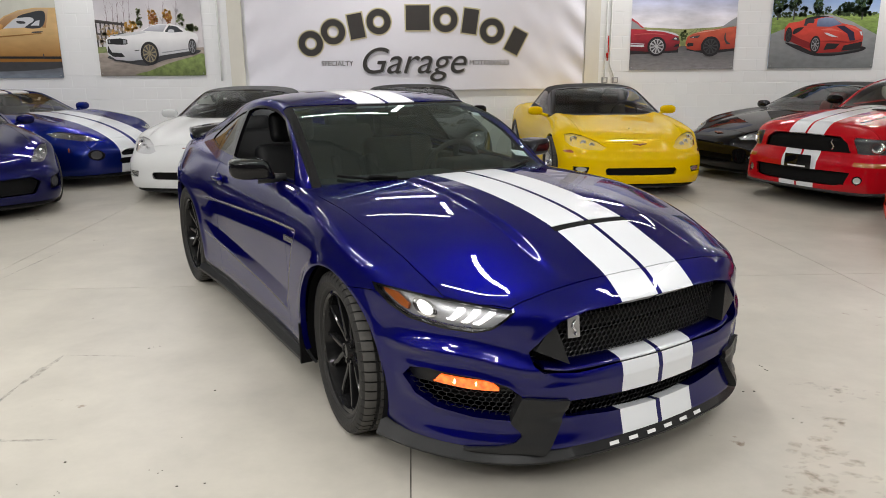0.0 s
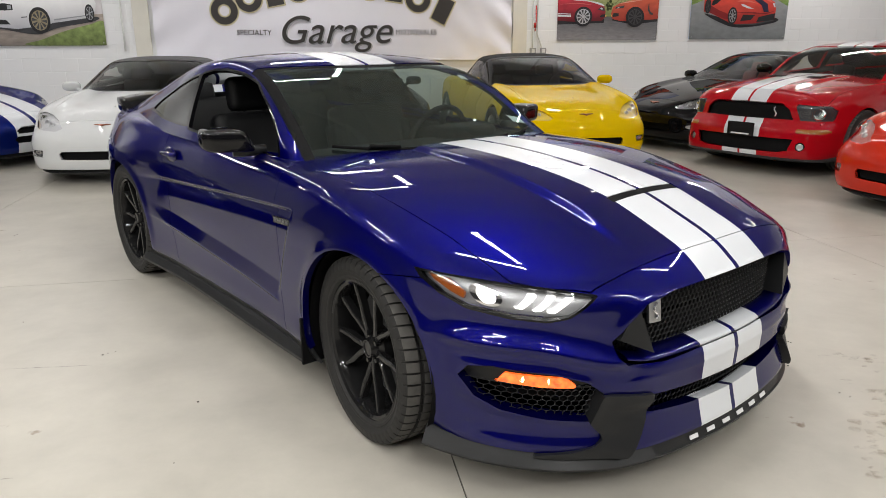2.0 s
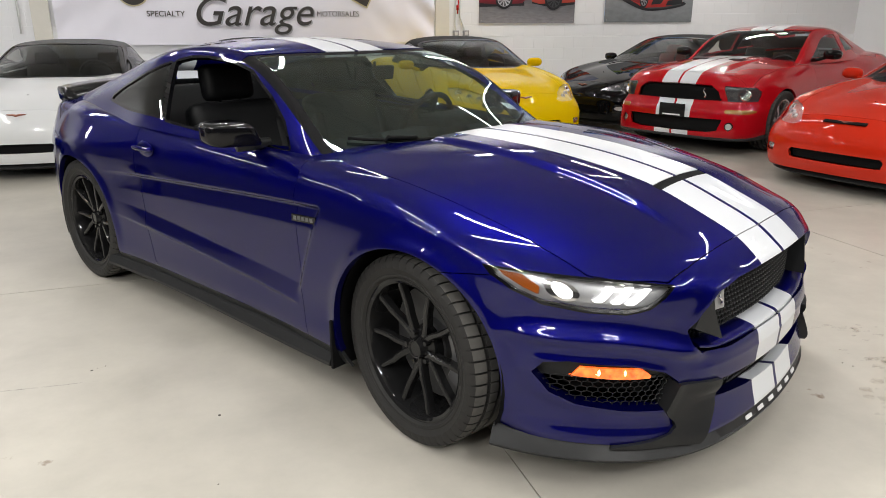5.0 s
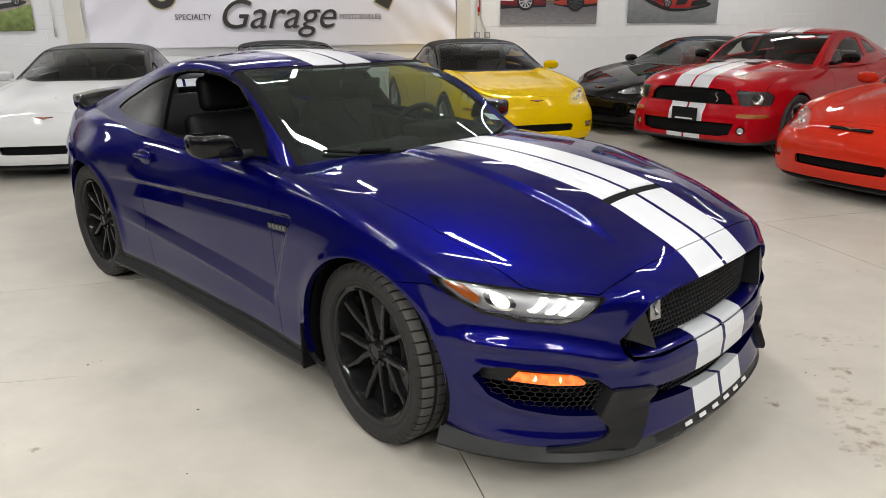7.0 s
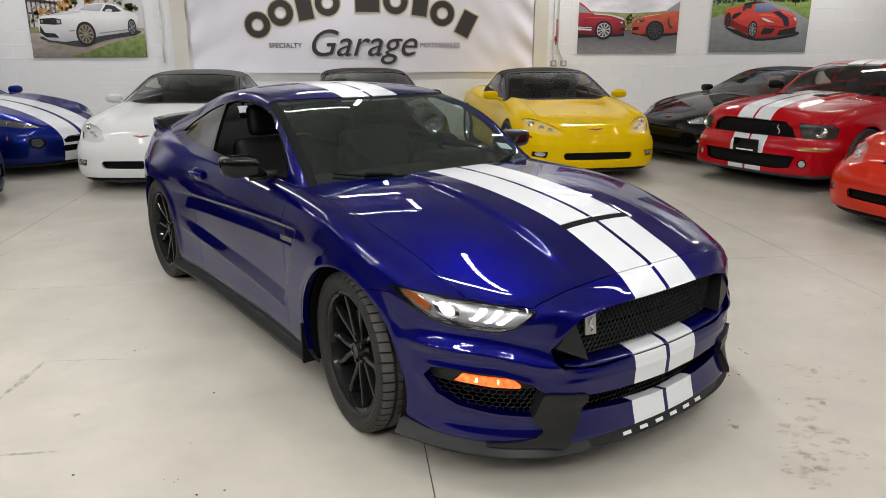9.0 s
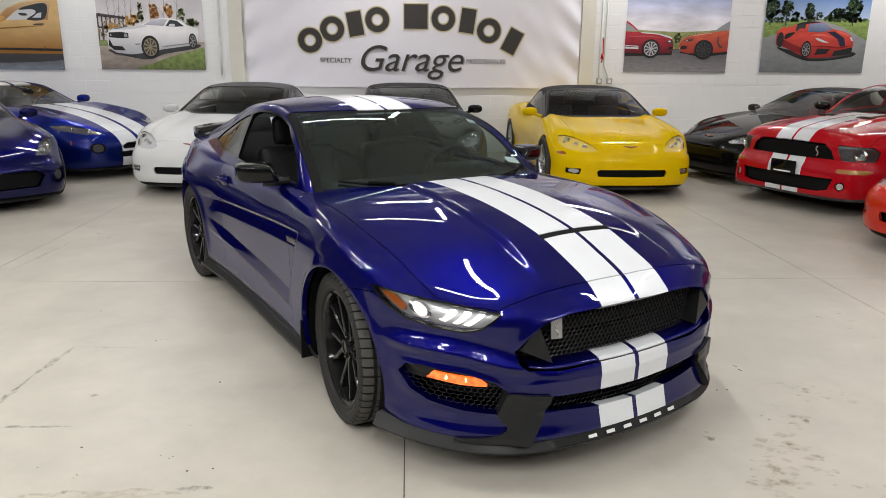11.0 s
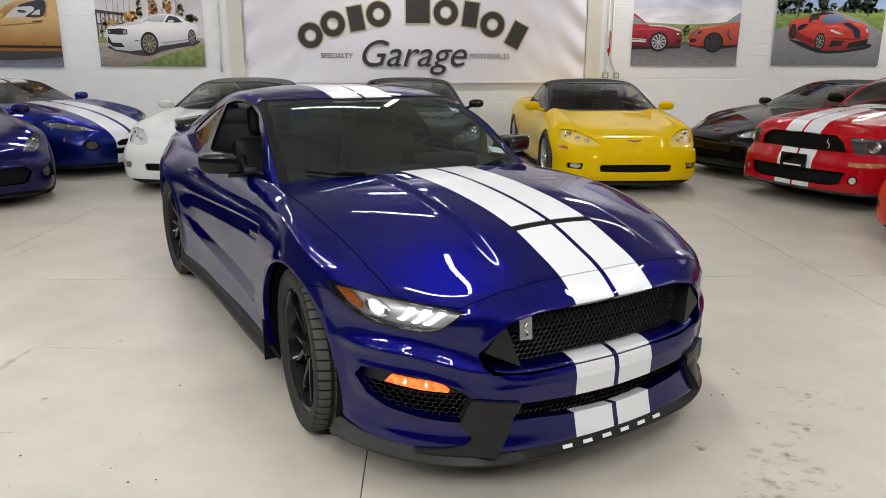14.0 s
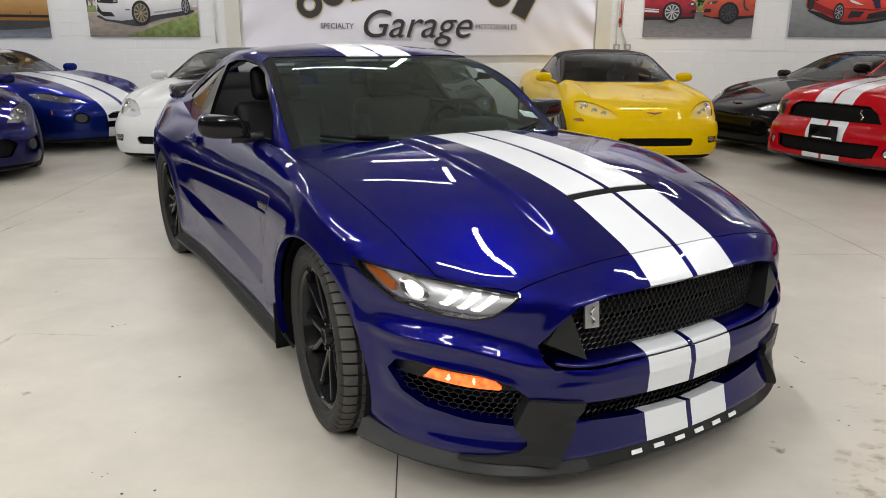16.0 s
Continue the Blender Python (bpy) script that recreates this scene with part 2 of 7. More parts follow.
def inside(poly, round_by=0.0):
    """A signed distance to a polygon in two axes: negative inside."""
    p = np.array(poly, dtype=float)
    nxt = np.roll(p, -1, axis=0)

    def f(a, b):
        q = np.stack([np.ravel(a), np.ravel(b)], 1)
        best = np.full(len(q), 1e9)
        sign = np.zeros(len(q), dtype=int)
        for s, e in zip(p, nxt):
            d = e - s
            t = np.clip(((q - s) @ d) / max(1e-12, d @ d), 0, 1)
            best = np.minimum(best, np.linalg.norm(q - s - t[:, None] * d, axis=1))
            c = ((s[1] > q[:, 1]) != (e[1] > q[:, 1]))
            with np.errstate(divide="ignore", invalid="ignore"):
                xi = s[0] + (q[:, 1] - s[1]) * d[0] / (d[1] if d[1] else 1e-12)
            sign += (c & (q[:, 0] < xi)).astype(int)
        return np.where(sign % 2 == 1, -best, best) - round_by
    return f


class Skin:
    """A surface of triangles that can be cut along any line and shared out into panels."""

    def __init__(self, grid, close_start=True, close_end=True, spine=True):
        nu, nv = grid.shape[:2]
        self.v = grid.reshape(-1, 3).copy()
        i = np.arange(nu * nv).reshape(nu, nv)
        a, b, c, d = i[:-1, :-1].ravel(), i[1:, :-1].ravel(), i[1:, 1:].ravel(), i[:-1, 1:].ravel()
        self.t = np.concatenate([np.stack([a, b, c], 1), np.stack([a, c, d], 1)])
        e = np.linalg.norm(np.cross(self.v[self.t[:, 1]] - self.v[self.t[:, 0]], self.v[self.t[:, 2]] - self.v[self.t[:, 0]]), axis=1)
        self.t = self.t[e > 1e-9]
        f = np.cross(self.v[self.t[:, 1]] - self.v[self.t[:, 0]], self.v[self.t[:, 2]] - self.v[self.t[:, 0]])
        if (f * (self.v[self.t].mean(1) - (-1.3, 0, 0.3))).sum() < 0:
            self.t = self.t[:, ::-1].copy()
        n = np.zeros_like(self.v)
        fn = np.cross(self.v[self.t[:, 1]] - self.v[self.t[:, 0]], self.v[self.t[:, 2]] - self.v[self.t[:, 0]])
        for k in range(3):
            np.add.at(n, self.t[:, k], fn)
        n = n.reshape(nu, nv, 3)
        if close_start:
            n[0, :, 1] = 0
        if close_end:
            n[-1, :, 1] = 0
        if spine:
            n[:, -1, 1] = 0
        n = n.reshape(-1, 3)
        ln = np.linalg.norm(n, axis=1, keepdims=True)
        self.n = np.where(ln > 1e-12, n / np.maximum(ln, 1e-12), (0, 0, 1))

    def cut(self, g):
        """Splits the triangles along g(v, n) = 0. Returns g at each triangle's middle."""
        val = np.asarray(g(self.v, self.n), dtype=float)
        val[np.abs(val) < 1e-5] = 1e-5
        s = val > 0
        st = s[self.t]
        mixed = st.any(1) & ~st.all(1)
        keep, todo = self.t[~mixed], self.t[mixed]
        if len(todo):
            ts = s[todo]
            lone_up = ts.sum(1) == 1
            lone = np.where(lone_up[:, None], ts, ~ts).argmax(1)
            r = np.arange(len(todo))
            a, b, c = todo[r, lone], todo[r, (lone + 1) % 3], todo[r, (lone + 2) % 3]
            made, vs, ns = {}, [], []
            base = len(self.v)

            def mid(p, q):
                key = (p, q) if p < q else (q, p)
                if key not in made:
                    p, q = key
                    w = val[p] / (val[p] - val[q])
                    made[key] = base + len(vs)
                    vs.append(self.v[p] + w * (self.v[q] - self.v[p]))
                    m = self.n[p] + w * (self.n[q] - self.n[p])
                    ns.append(m / max(1e-9, np.linalg.norm(m)))
                return made[key]
            extra = []
            for p, q, o in zip(a.tolist(), b.tolist(), c.tolist()):
                m1, m2 = mid(p, q), mid(p, o)
                extra += [(p, m1, m2), (m1, q, o), (m1, o, m2)]
            self.v = np.vstack([self.v, vs])
            self.n = np.vstack([self.n, ns])
            self.t = np.vstack([keep, extra])
        return self

    def middle(self):
        return self.v[self.t].mean(1), self.n[self.t].mean(1)

    def test(self, g):
        v, n = self.middle()
        return np.asarray(g(v, n)) < 0

    def pieces(self, mask):
        """The separate pieces of a masked region, the largest first, with a name for each."""
        ids = np.flatnonzero(mask)
        group = np.arange(len(self.v))
        t = self.t[ids]
        while True:
            low = group[t].min(axis=1)
            was = group.copy()
            for k in range(3):
                np.minimum.at(group, t[:, k], low)
            group = group[group]
            if (group == was).all():
                break
        label = group[t[:, 0]]
        names, count = np.unique(label, return_counts=True)
        out = []
        for g in names[np.argsort(-count)]:
            m = np.zeros(len(mask), bool)
            m[ids[label == g]] = True
            if m.sum() > 12:
                out.append(("front_body" if not out else "bumper_trim", m))
        return out

    def emit(self, name, mask, mats, parent, label="", sides="both", index=None, depth=0.012, offset=0.0):
        """Makes a panel from the masked triangles; sides: both (one mesh over both sides), right or left. Open edges are turned inwards."""
        t = self.t[mask]
        if not len(t):
            return None
        idx = np.zeros(len(t), dtype=int) if index is None else index[mask]
        used, inv = np.unique(t, return_inverse=True)
        t = inv.reshape(-1, 3)
        v, n = self.v[used] + offset * self.n[used], self.n[used]
        e = np.concatenate([t[:, [0, 1]], t[:, [1, 2]], t[:, [2, 0]]])
        owner = np.tile(np.arange(len(t)), 3)
        key = np.sort(e, axis=1)
        code = key[:, 0].astype(np.int64) * (len(v) + 1) + key[:, 1]
        _, first, count = np.unique(code, return_index=True, return_counts=True)
        rim = first[count == 1]
        rim = rim[~((np.abs(v[e[rim, 0], 1]) < 1e-4) & (np.abs(v[e[rim, 1], 1]) < 1e-4))]
        faces = t
        if depth and len(rim):
            b = e[rim]
            ends, binv = np.unique(b, return_inverse=True)
            binv = binv.reshape(-1, 2)
            nv = len(v)
            v = np.vstack([v, v[ends], v[ends] - depth * n[ends]])
            ne = len(ends)
            side_n = np.zeros((ne, 3))
            d = v[b[:, 1]] - v[b[:, 0]]
            out = np.cross(d, n[b[:, 0]])
            for k in range(2):
                np.add.at(side_n, binv[:, k], out)
            side_n /= np.maximum(1e-9, np.linalg.norm(side_n, axis=1, keepdims=True))
            n = np.vstack([n, side_n, side_n])
            a0, a1 = nv + binv[:, 0], nv + binv[:, 1]
            q = np.concatenate([np.stack([a1, a0, a0 + ne], 1), np.stack([a1, a0 + ne, a1 + ne], 1)])
            faces = np.vstack([faces, q])
            idx = np.concatenate([idx, idx[owner[rim]], idx[owner[rim]]])
        if sides in ("both", "left"):
            mv, mn, mf = v * (1, -1, 1), n * (1, -1, 1), faces[:, ::-1]
            if sides == "left":
                v, n, faces = mv, mn, mf
            else:
                faces = np.vstack([faces, mf + len(v)])
                idx = np.concatenate([idx, idx])
                v, n = np.vstack([v, mv]), np.vstack([n, mn])
        return mesh_object(name, v, faces, mats, parent, label, True, idx, n)


def lower_body(c, nu, nf, nt):
    """The right half of a car's body below the glass: its faces rise from the sill, turn over a rounded edge and run to the middle line."""
    o = outline(c["outline"], nu) * (1, -1)
    d = np.gradient(o, axis=0)
    nrm = np.stack([d[:, 1], -d[:, 0]], 1)
    nrm /= np.linalg.norm(nrm, axis=1, keepdims=True)
    nrm[0], nrm[-1] = (1, 0), (-1, 0)
    nrm *= np.sign((nrm * (o - (-1.3, 0))).sum(1))[:, None]
    wf, wr = step(*c["front_blend"], o[:, 0]), step(*c["rear_blend"], o[:, 0])

    def inset(z):
        return wf * c["face_front"](z) + wr * c["face_rear"](z) + (1 - wf - wr) * c["face_side"](z)
    ze = np.full(nu, 0.7)
    for _ in range(25):
        e = o - nrm * inset(ze)[:, None]
        ze = 0.5 * ze + 0.5 * np.minimum(c["top"](e[:, 0], e[:, 1]), c.get("edge_cap", 9.0))
    z0 = c["bottom"](o[:, 0])
    rows = []
    for k in range(nf):
        z = z0 + (ze - z0) * k / (nf - 1)
        e = o - nrm * inset(z)[:, None]
        e[0, 1] = e[-1, 1] = 0
        rows.append(np.stack([e[:, 0], np.minimum(e[:, 1], 0), z], 1))
    e = rows[-1]
    xs = e[:, 0].copy()
    x1, x2 = c["fan"]
    xs = np.where(xs > x1, x1 + 0.12 * (xs - x1), np.where(xs < x2, x2 + 0.12 * (xs - x2), xs))
    for k in range(1, nt + 1):
        w = k / nt
        x, y = e[:, 0] + (xs - e[:, 0]) * w, e[:, 1] * (1 - w)
        rows.append(np.stack([x, y, c["top"](x, y)], 1))
    g = np.stack(rows, 1)
    k0 = nf - 1
    soft = np.exp(-((np.arange(nf + nt) - k0) / c.get("round_rows", 4.0)) ** 2)
    for _ in range(c.get("round_times", 40)):
        m = (g[:, :-2] + g[:, 2:]) / 2
        g[:, 1:-1] += 0.7 * soft[1:-1, None] * (m - g[:, 1:-1])
    if "shape" in c:
        g = c["shape"](g)
    return g


def cabin(c, nu, ns, nt):
    """The right half of a car's upper body: from the belt up the side to the roof rail and across to the middle."""
    x = np.linspace(*c["cabin_x"], nu)
    yb, zb, yr, zr, zc = (c[k](x) for k in ("belt_y", "belt_z", "rail_y", "rail_z", "roof_z"))
    rows = []
    for k in range(ns):
        w = k / (ns - 1)
        bow = c.get("side_bow", 0.012) * math.sin(math.pi * w)
        rows.append(np.stack([x, -(yb + (yr - yb) * w + bow), zb + (zr - zb) * w], 1))
    p = c.get("roof_power", 2.2)
    for k in range(1, nt + 1):
        w = 1 - k / nt
        rows.append(np.stack([x, -yr * w, zc - (zc - zr) * np.abs(w) ** p], 1))
    g = np.stack(rows, 1)
    soft = np.exp(-((np.arange(ns + nt) - (ns - 1)) / 3.0) ** 2)
    for _ in range(c.get("rail_round", 10)):
        m = (g[:, :-2] + g[:, 2:]) / 2
        g[:, 1:-1] += 0.7 * soft[1:-1, None] * (m - g[:, 1:-1])
    return g


# ---- the showroom: floor, walls, ceiling ----
WALL_Y, ROOM_X0, ROOM_X1, ROOM_Y0, CEIL_Z = 12.87, -13.0, 12.4, -10.0, 5.0


def floor_material():
    m = material("sealed_concrete", (0.462, 0.436, 0.385), rough=0.40, vary=0.16, scale=0.7, rough_vary=0.10)
    nt = m.node_tree
    b = nt.nodes["Principled BSDF"]
    tc = nt.nodes.new("ShaderNodeTexCoord")
    mott = nt.nodes.new("ShaderNodeTexNoise")
    mott.inputs["Scale"].default_value = 2.2
    mott.inputs["Detail"].default_value = 9
    mott.inputs["Roughness"].default_value = 0.65
    ramp = nt.nodes.new("ShaderNodeMapRange")
    ramp.inputs["From Min"].default_value, ramp.inputs["From Max"].default_value = 0.3, 0.7
    ramp.inputs["To Min"].default_value, ramp.inputs["To Max"].default_value = 0.86, 1.06
    mul = nt.nodes.new("ShaderNodeMixRGB")
    mul.blend_type = "MULTIPLY"
    mul.inputs[0].default_value = 1.0
    old = b.inputs["Base Color"].links[0].from_socket
    nt.links.new(tc.outputs["Object"], mott.inputs["Vector"])
    nt.links.new(mott.outputs["Fac"], ramp.inputs["Value"])
    nt.links.new(old, mul.inputs[1])
    nt.links.new(ramp.outputs[0], mul.inputs[2])
    # sparse brown specks and stains
    spot = nt.nodes.new("ShaderNodeTexNoise")
    spot.inputs["Scale"].default_value = 14
    spot.inputs["Detail"].default_value = 7
    patch = nt.nodes.new("ShaderNodeTexNoise")
    patch.inputs["Scale"].default_value = 1.1
    add = nt.nodes.new("ShaderNodeMath")
    add.operation = "MULTIPLY"
    cutoff = nt.nodes.new("ShaderNodeMapRange")
    cutoff.inputs["From Min"].default_value, cutoff.inputs["From Max"].default_value = 0.425, 0.50
    stain = nt.nodes.new("ShaderNodeMixRGB")
    stain.inputs[2].default_value = (0.21, 0.155, 0.11, 1)
    nt.links.new(tc.outputs["Object"], spot.inputs["Vector"])
    nt.links.new(tc.outputs["Object"], patch.inputs["Vector"])
    nt.links.new(spot.outputs["Fac"], add.inputs[0])
    nt.links.new(patch.outputs["Fac"], add.inputs[1])
    nt.links.new(add.outputs[0], cutoff.inputs["Value"])
    nt.links.new(cutoff.outputs[0], stain.inputs[0])
    nt.links.new(mul.outputs[0], stain.inputs[1])
    nt.links.new(stain.outputs[0], b.inputs["Base Color"])
    return m


FLOOR = floor_material()
JOINT = material("joint_filler", (0.10, 0.09, 0.08), rough=0.8, vary=0.3, scale=12)
WALL = material("white_painted_block", (0.82, 0.82, 0.83), rough=0.55, vary=0.03, scale=2, bump=0.12, bump_scale=30)
# for walls out of view, kept dark to limit pale reflections in car paint
WALL_UNSEEN = material("dark_unseen_wall", (0.11, 0.11, 0.115), rough=0.6, vary=0.06, scale=2, bump=0.1, bump_scale=30)
CEIL = material("white_steel_deck", (0.66, 0.67, 0.67), rough=0.6, vary=0.08, scale=2)
CONCRETE_EDGE = material("cream_painted_column", (0.70, 0.67, 0.60), rough=0.6, vary=0.05, bump=0.1)


def build_room():
    # slabs with sawn joints between them
    xs = [ROOM_X0] + [0.115 + 3.175 * k for k in range(-4, 4) if ROOM_X0 < 0.115 + 3.175 * k < ROOM_X1] + [ROOM_X1]
    ys = [ROOM_Y0] + [5.1 + 4.3 * k for k in range(-3, 2)] + [WALL_Y]
    bm = bmesh.new()
    box(bm, ROOM_X0, ROOM_X1, ROOM_Y0, WALL_Y, -0.2, -0.006)
    base = part("floor", bm, JOINT, None)
    tagged(base, "pale grey sealed concrete floor with thin sawn joints", "floor", kind="structure")
    for x0, x1 in zip(xs, xs[1:]):
        for y0, y1 in zip(ys, ys[1:]):
            bm = bmesh.new()
            box(bm, x0 + 0.0025, x1 - 0.0025, y0 + 0.0025, y1 - 0.0025, -0.006, 0.0)
            part("slab", bm, FLOOR, base)
    bm = bmesh.new()
    box(bm, ROOM_X0 - 0.2, ROOM_X1 + 0.2, WALL_Y + 0.0015, WALL_Y + 0.2, -0.2, CEIL_Z)
    north = tagged(part("wall_north", bm, WALL, None), "white painted concrete block wall behind the parked cars", "wall", kind="structure")
    lay_blocks(north)
    # unseen walls added to close the room; west and south dark to shape reflections
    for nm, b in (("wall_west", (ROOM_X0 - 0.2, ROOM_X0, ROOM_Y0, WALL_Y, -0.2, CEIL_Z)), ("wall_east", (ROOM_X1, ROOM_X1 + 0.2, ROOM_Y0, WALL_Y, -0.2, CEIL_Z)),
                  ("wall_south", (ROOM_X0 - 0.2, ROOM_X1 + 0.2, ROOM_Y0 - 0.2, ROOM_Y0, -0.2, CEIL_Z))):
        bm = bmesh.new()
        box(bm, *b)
        tagged(part(nm, bm, WALL if nm == "wall_east" else WALL_UNSEEN, None), "plain unseen wall added to close the showroom", "wall", kind="structure")
    bm = bmesh.new()
    box(bm, ROOM_X0 - 0.2, ROOM_X1 + 0.2, ROOM_Y0 - 0.2, WALL_Y + 0.2, CEIL_Z, CEIL_Z + 0.15)
    for k in range(60):
        x = ROOM_X0 + 0.2 + k * 0.42
        box(bm, x, x + 0.16, ROOM_Y0, WALL_Y, CEIL_Z - 0.04, CEIL_Z)
    for k in range(10):
        y = ROOM_Y0 + 1.0 + k * 2.1
        box(bm, ROOM_X0, ROOM_X1, y - 0.06, y + 0.06, CEIL_Z - 0.35, CEIL_Z - 0.041)
    tagged(part("ceiling", bm, CEIL, None), "ribbed white painted steel roof deck on joists", "ceiling", kind="structure")


def lay_blocks(wall):
    """Painted blocks in running bond: those beside and between the posters are pieces of their own, the rest one mesh."""
    def block(bm, x0, x1, z0, z1):
        e, d = 0.0025, 0.0009
        a = [bm.verts.new((x, WALL_Y + 0.0015, z)) for x, z in ((x0 + e, z0 + e), (x1 - e, z0 + e), (x1 - e, z1 - e), (x0 + e, z1 - e))]
        b = [bm.verts.new((x, WALL_Y - d, z)) for x, z in ((x0 + 2 * e, z0 + 2 * e), (x1 - 2 * e, z0 + 2 * e), (x1 - 2 * e, z1 - 2 * e), (x0 + 2 * e, z1 - 2 * e))]
        bm.faces.new(b)
        for k in range(4):
            bm.faces.new((a[k], a[(k + 1) % 4], b[(k + 1) % 4], b[k]))
    single = bmesh.new()
    block(single, 0.0, 0.4, 0.0, 0.2)
    bmesh.ops.recalc_face_normals(single, faces=single.faces[:])
    me = bpy.data.meshes.new("block")
    single.to_mesh(me)
    single.free()
    me.materials.append(WALL)
    rest = bmesh.new()
    count = 0
    for row in range(20):
        for k in range(-33, 32):
            x, z = k * 0.4 + (0.2 if row % 2 else 0.0), row * 0.2
            if x < ROOM_X0 or x + 0.4 > ROOM_X1:
                continue
            if -6.4 < x < 9.0 and 0.8 <= z < 2.2 and count < 290 and not (-2.7 < x < 2.8 and z > 1.2):
                o = new("block", me)
                o.parent = wall
                o.location = (x, 0, z)
                count += 1
            else:
                block(rest, x, x + 0.4, z, z + 0.2)
    bmesh.ops.recalc_face_normals(rest, faces=rest.faces[:])
    tagged(part("blockwork", rest, WALL, wall), kind="stuff")


def tube_light(x, y, length=2.4, turn=0.0, power=95.0):
    z = CEIL_Z - 0.75
    t = thing("tube_light", pose(x, y, z, 0, 0, turn), "long white linear LED tube light hung from the roof", "ceiling light", "tube lights")
    bm = bmesh.new()
    box(bm, -length / 2, length / 2, -0.07, 0.07, 0.03, 0.09, 0.01)
    part("housing", bm, WALL, t)
    for sx in (-length * 0.35, length * 0.35):
        bm = bmesh.new()
        tube(bm, [(sx, 0, 0.09), (sx, 0, 0.752)], 0.004, 6)
        part("hanger", bm, STEEL, t)
    la = bpy.data.lights.new("tube", "AREA")
    la.shape, la.size, la.size_y, la.energy, la.color = "RECTANGLE", length, 0.08, power, (1.0, 0.985, 0.955)
    lo = new("lamp", la)
    lo.parent = t
    lo.matrix_basis = pose(0, 0, 0.02)


def scuff_material(name, color, most):
    """Thin grime that lets the floor show through in a broken pattern."""
    m = material(name, color, rough=0.7, vary=0.2, scale=20)
    nt = m.node_tree
    b = nt.nodes["Principled BSDF"]
    tc, no, mr = nt.nodes.new("ShaderNodeTexCoord"), nt.nodes.new("ShaderNodeTexNoise"), nt.nodes.new("ShaderNodeMapRange")
    no.inputs["Scale"].default_value, no.inputs["Detail"].default_value = 26, 8
    mr.inputs["From Min"].default_value, mr.inputs["From Max"].default_value = 0.38, 0.66
    mr.inputs["To Max"].default_value = most
    nt.links.new(tc.outputs["Object"], no.inputs["Vector"])
    nt.links.new(no.outputs["Fac"], mr.inputs["Value"])
    nt.links.new(mr.outputs[0], b.inputs["Alpha"])
    return m


def floor_marks(floor):
    """Tyre scuffs, drag lines and drips on the slabs, and a few crumbs of dirt."""
    rnd = random.Random(7)
    dark, brown = scuff_material("rubber_scuff", (0.16, 0.145, 0.13), 0.42), scuff_material("brown_stain", (0.40, 0.26, 0.14), 0.24)
    for (xa, ya), (xb, yb), w, mat in (((-2.10, 2.94), (-1.37, 2.93), 0.020, dark), ((-0.76, 2.43), (-0.62, 2.43), 0.022, dark), ((-1.82, 3.05), (-1.81, 3.46), 0.017, dark), ((-1.81, 3.46), (-1.77, 3.86), 0.020, dark),
                                       ((-1.77, 3.86), (-1.30, 3.82), 0.007, dark), ((-1.30, 2.41), (-0.70, 2.40), 0.030, brown), ((-2.93, 5.37), (-2.86, 6.30), 0.008, dark)):
        bm = bmesh.new()
        d = Vector((xb - xa, yb - ya))
        nrm = Vector((-d.y, d.x)).normalized()
        n = 14
        up = [Vector((xa, ya)) + d * (k / n) + nrm * w * (0.35 + rnd.random()) * math.sin(math.pi * (0.06 + 0.88 * k / n)) for k in range(n + 1)]
        down = [Vector((xa, ya)) + d * (k / n) - nrm * w * (0.35 + rnd.random()) * math.sin(math.pi * (0.06 + 0.88 * k / n)) for k in range(n + 1)]
        va, vb = [bm.verts.new((p.x, p.y, 0.0008)) for p in up], [bm.verts.new((p.x, p.y, 0.0008)) for p in down]
        for k in range(n):
            bm.faces.new((vb[k], vb[k + 1], va[k + 1], va[k]))
        part("scuff_mark", bm, mat, floor)
    for cx, cy, n in ((2.09, 3.22, 12), (1.94, 2.90, 16), (1.78, 2.66, 22), (1.62, 2.50, 24), (1.80, 2.50, 10), (2.26, 3.19, 8), (1.55, 2.36, 16), (1.88, 2.38, 8), (-1.25, 2.35, 8)):
        for q in range(n):
            x, y, r = cx + rnd.gauss(0, 0.055), cy + rnd.gauss(0, 0.06), rnd.uniform(0.010, 0.036)
            bm = bmesh.new()
            bm.faces.new([bm.verts.new((x + r * rnd.uniform(0.5, 1.3) * math.cos(a), y + 0.7 * r * rnd.uniform(0.4, 1.2) * math.sin(a), 0.0005)) for a in [2 * math.pi * k / 9 for k in range(9)]])
            part("stain_fleck", bm, brown, floor)
    bm = bmesh.new()
    for x, y in ((-0.85, 2.90), (1.91, 3.50), (-2.59, 6.42), (1.78, 2.92), (-0.87, 2.67), (-0.85, 3.35), (1.93, 3.42), (1.72, 3.20), (-0.65, 2.54), (-1.31, 3.96), (-1.89, 4.44), (-0.74, 2.56), (-1.37, 2.59), (-1.20, 2.52), (-1.22, 2.72)):
        for q in range(rnd.randint(1, 3)):
            r = rnd.uniform(0.002, 0.0055)
            bmesh.ops.create_icosphere(bm, subdivisions=1, radius=r, matrix=Matrix.Translation((x + rnd.uniform(-0.03, 0.03), y + rnd.uniform(-0.03, 0.03), r * 0.45)) @ Matrix.Diagonal((1.3, rnd.uniform(0.7, 1.2), 0.5, 1)))
    tagged(part("floor_debris", bm, JOINT, None), "scattered dark crumbs of dirt on the concrete floor", "debris", kind="stuff")


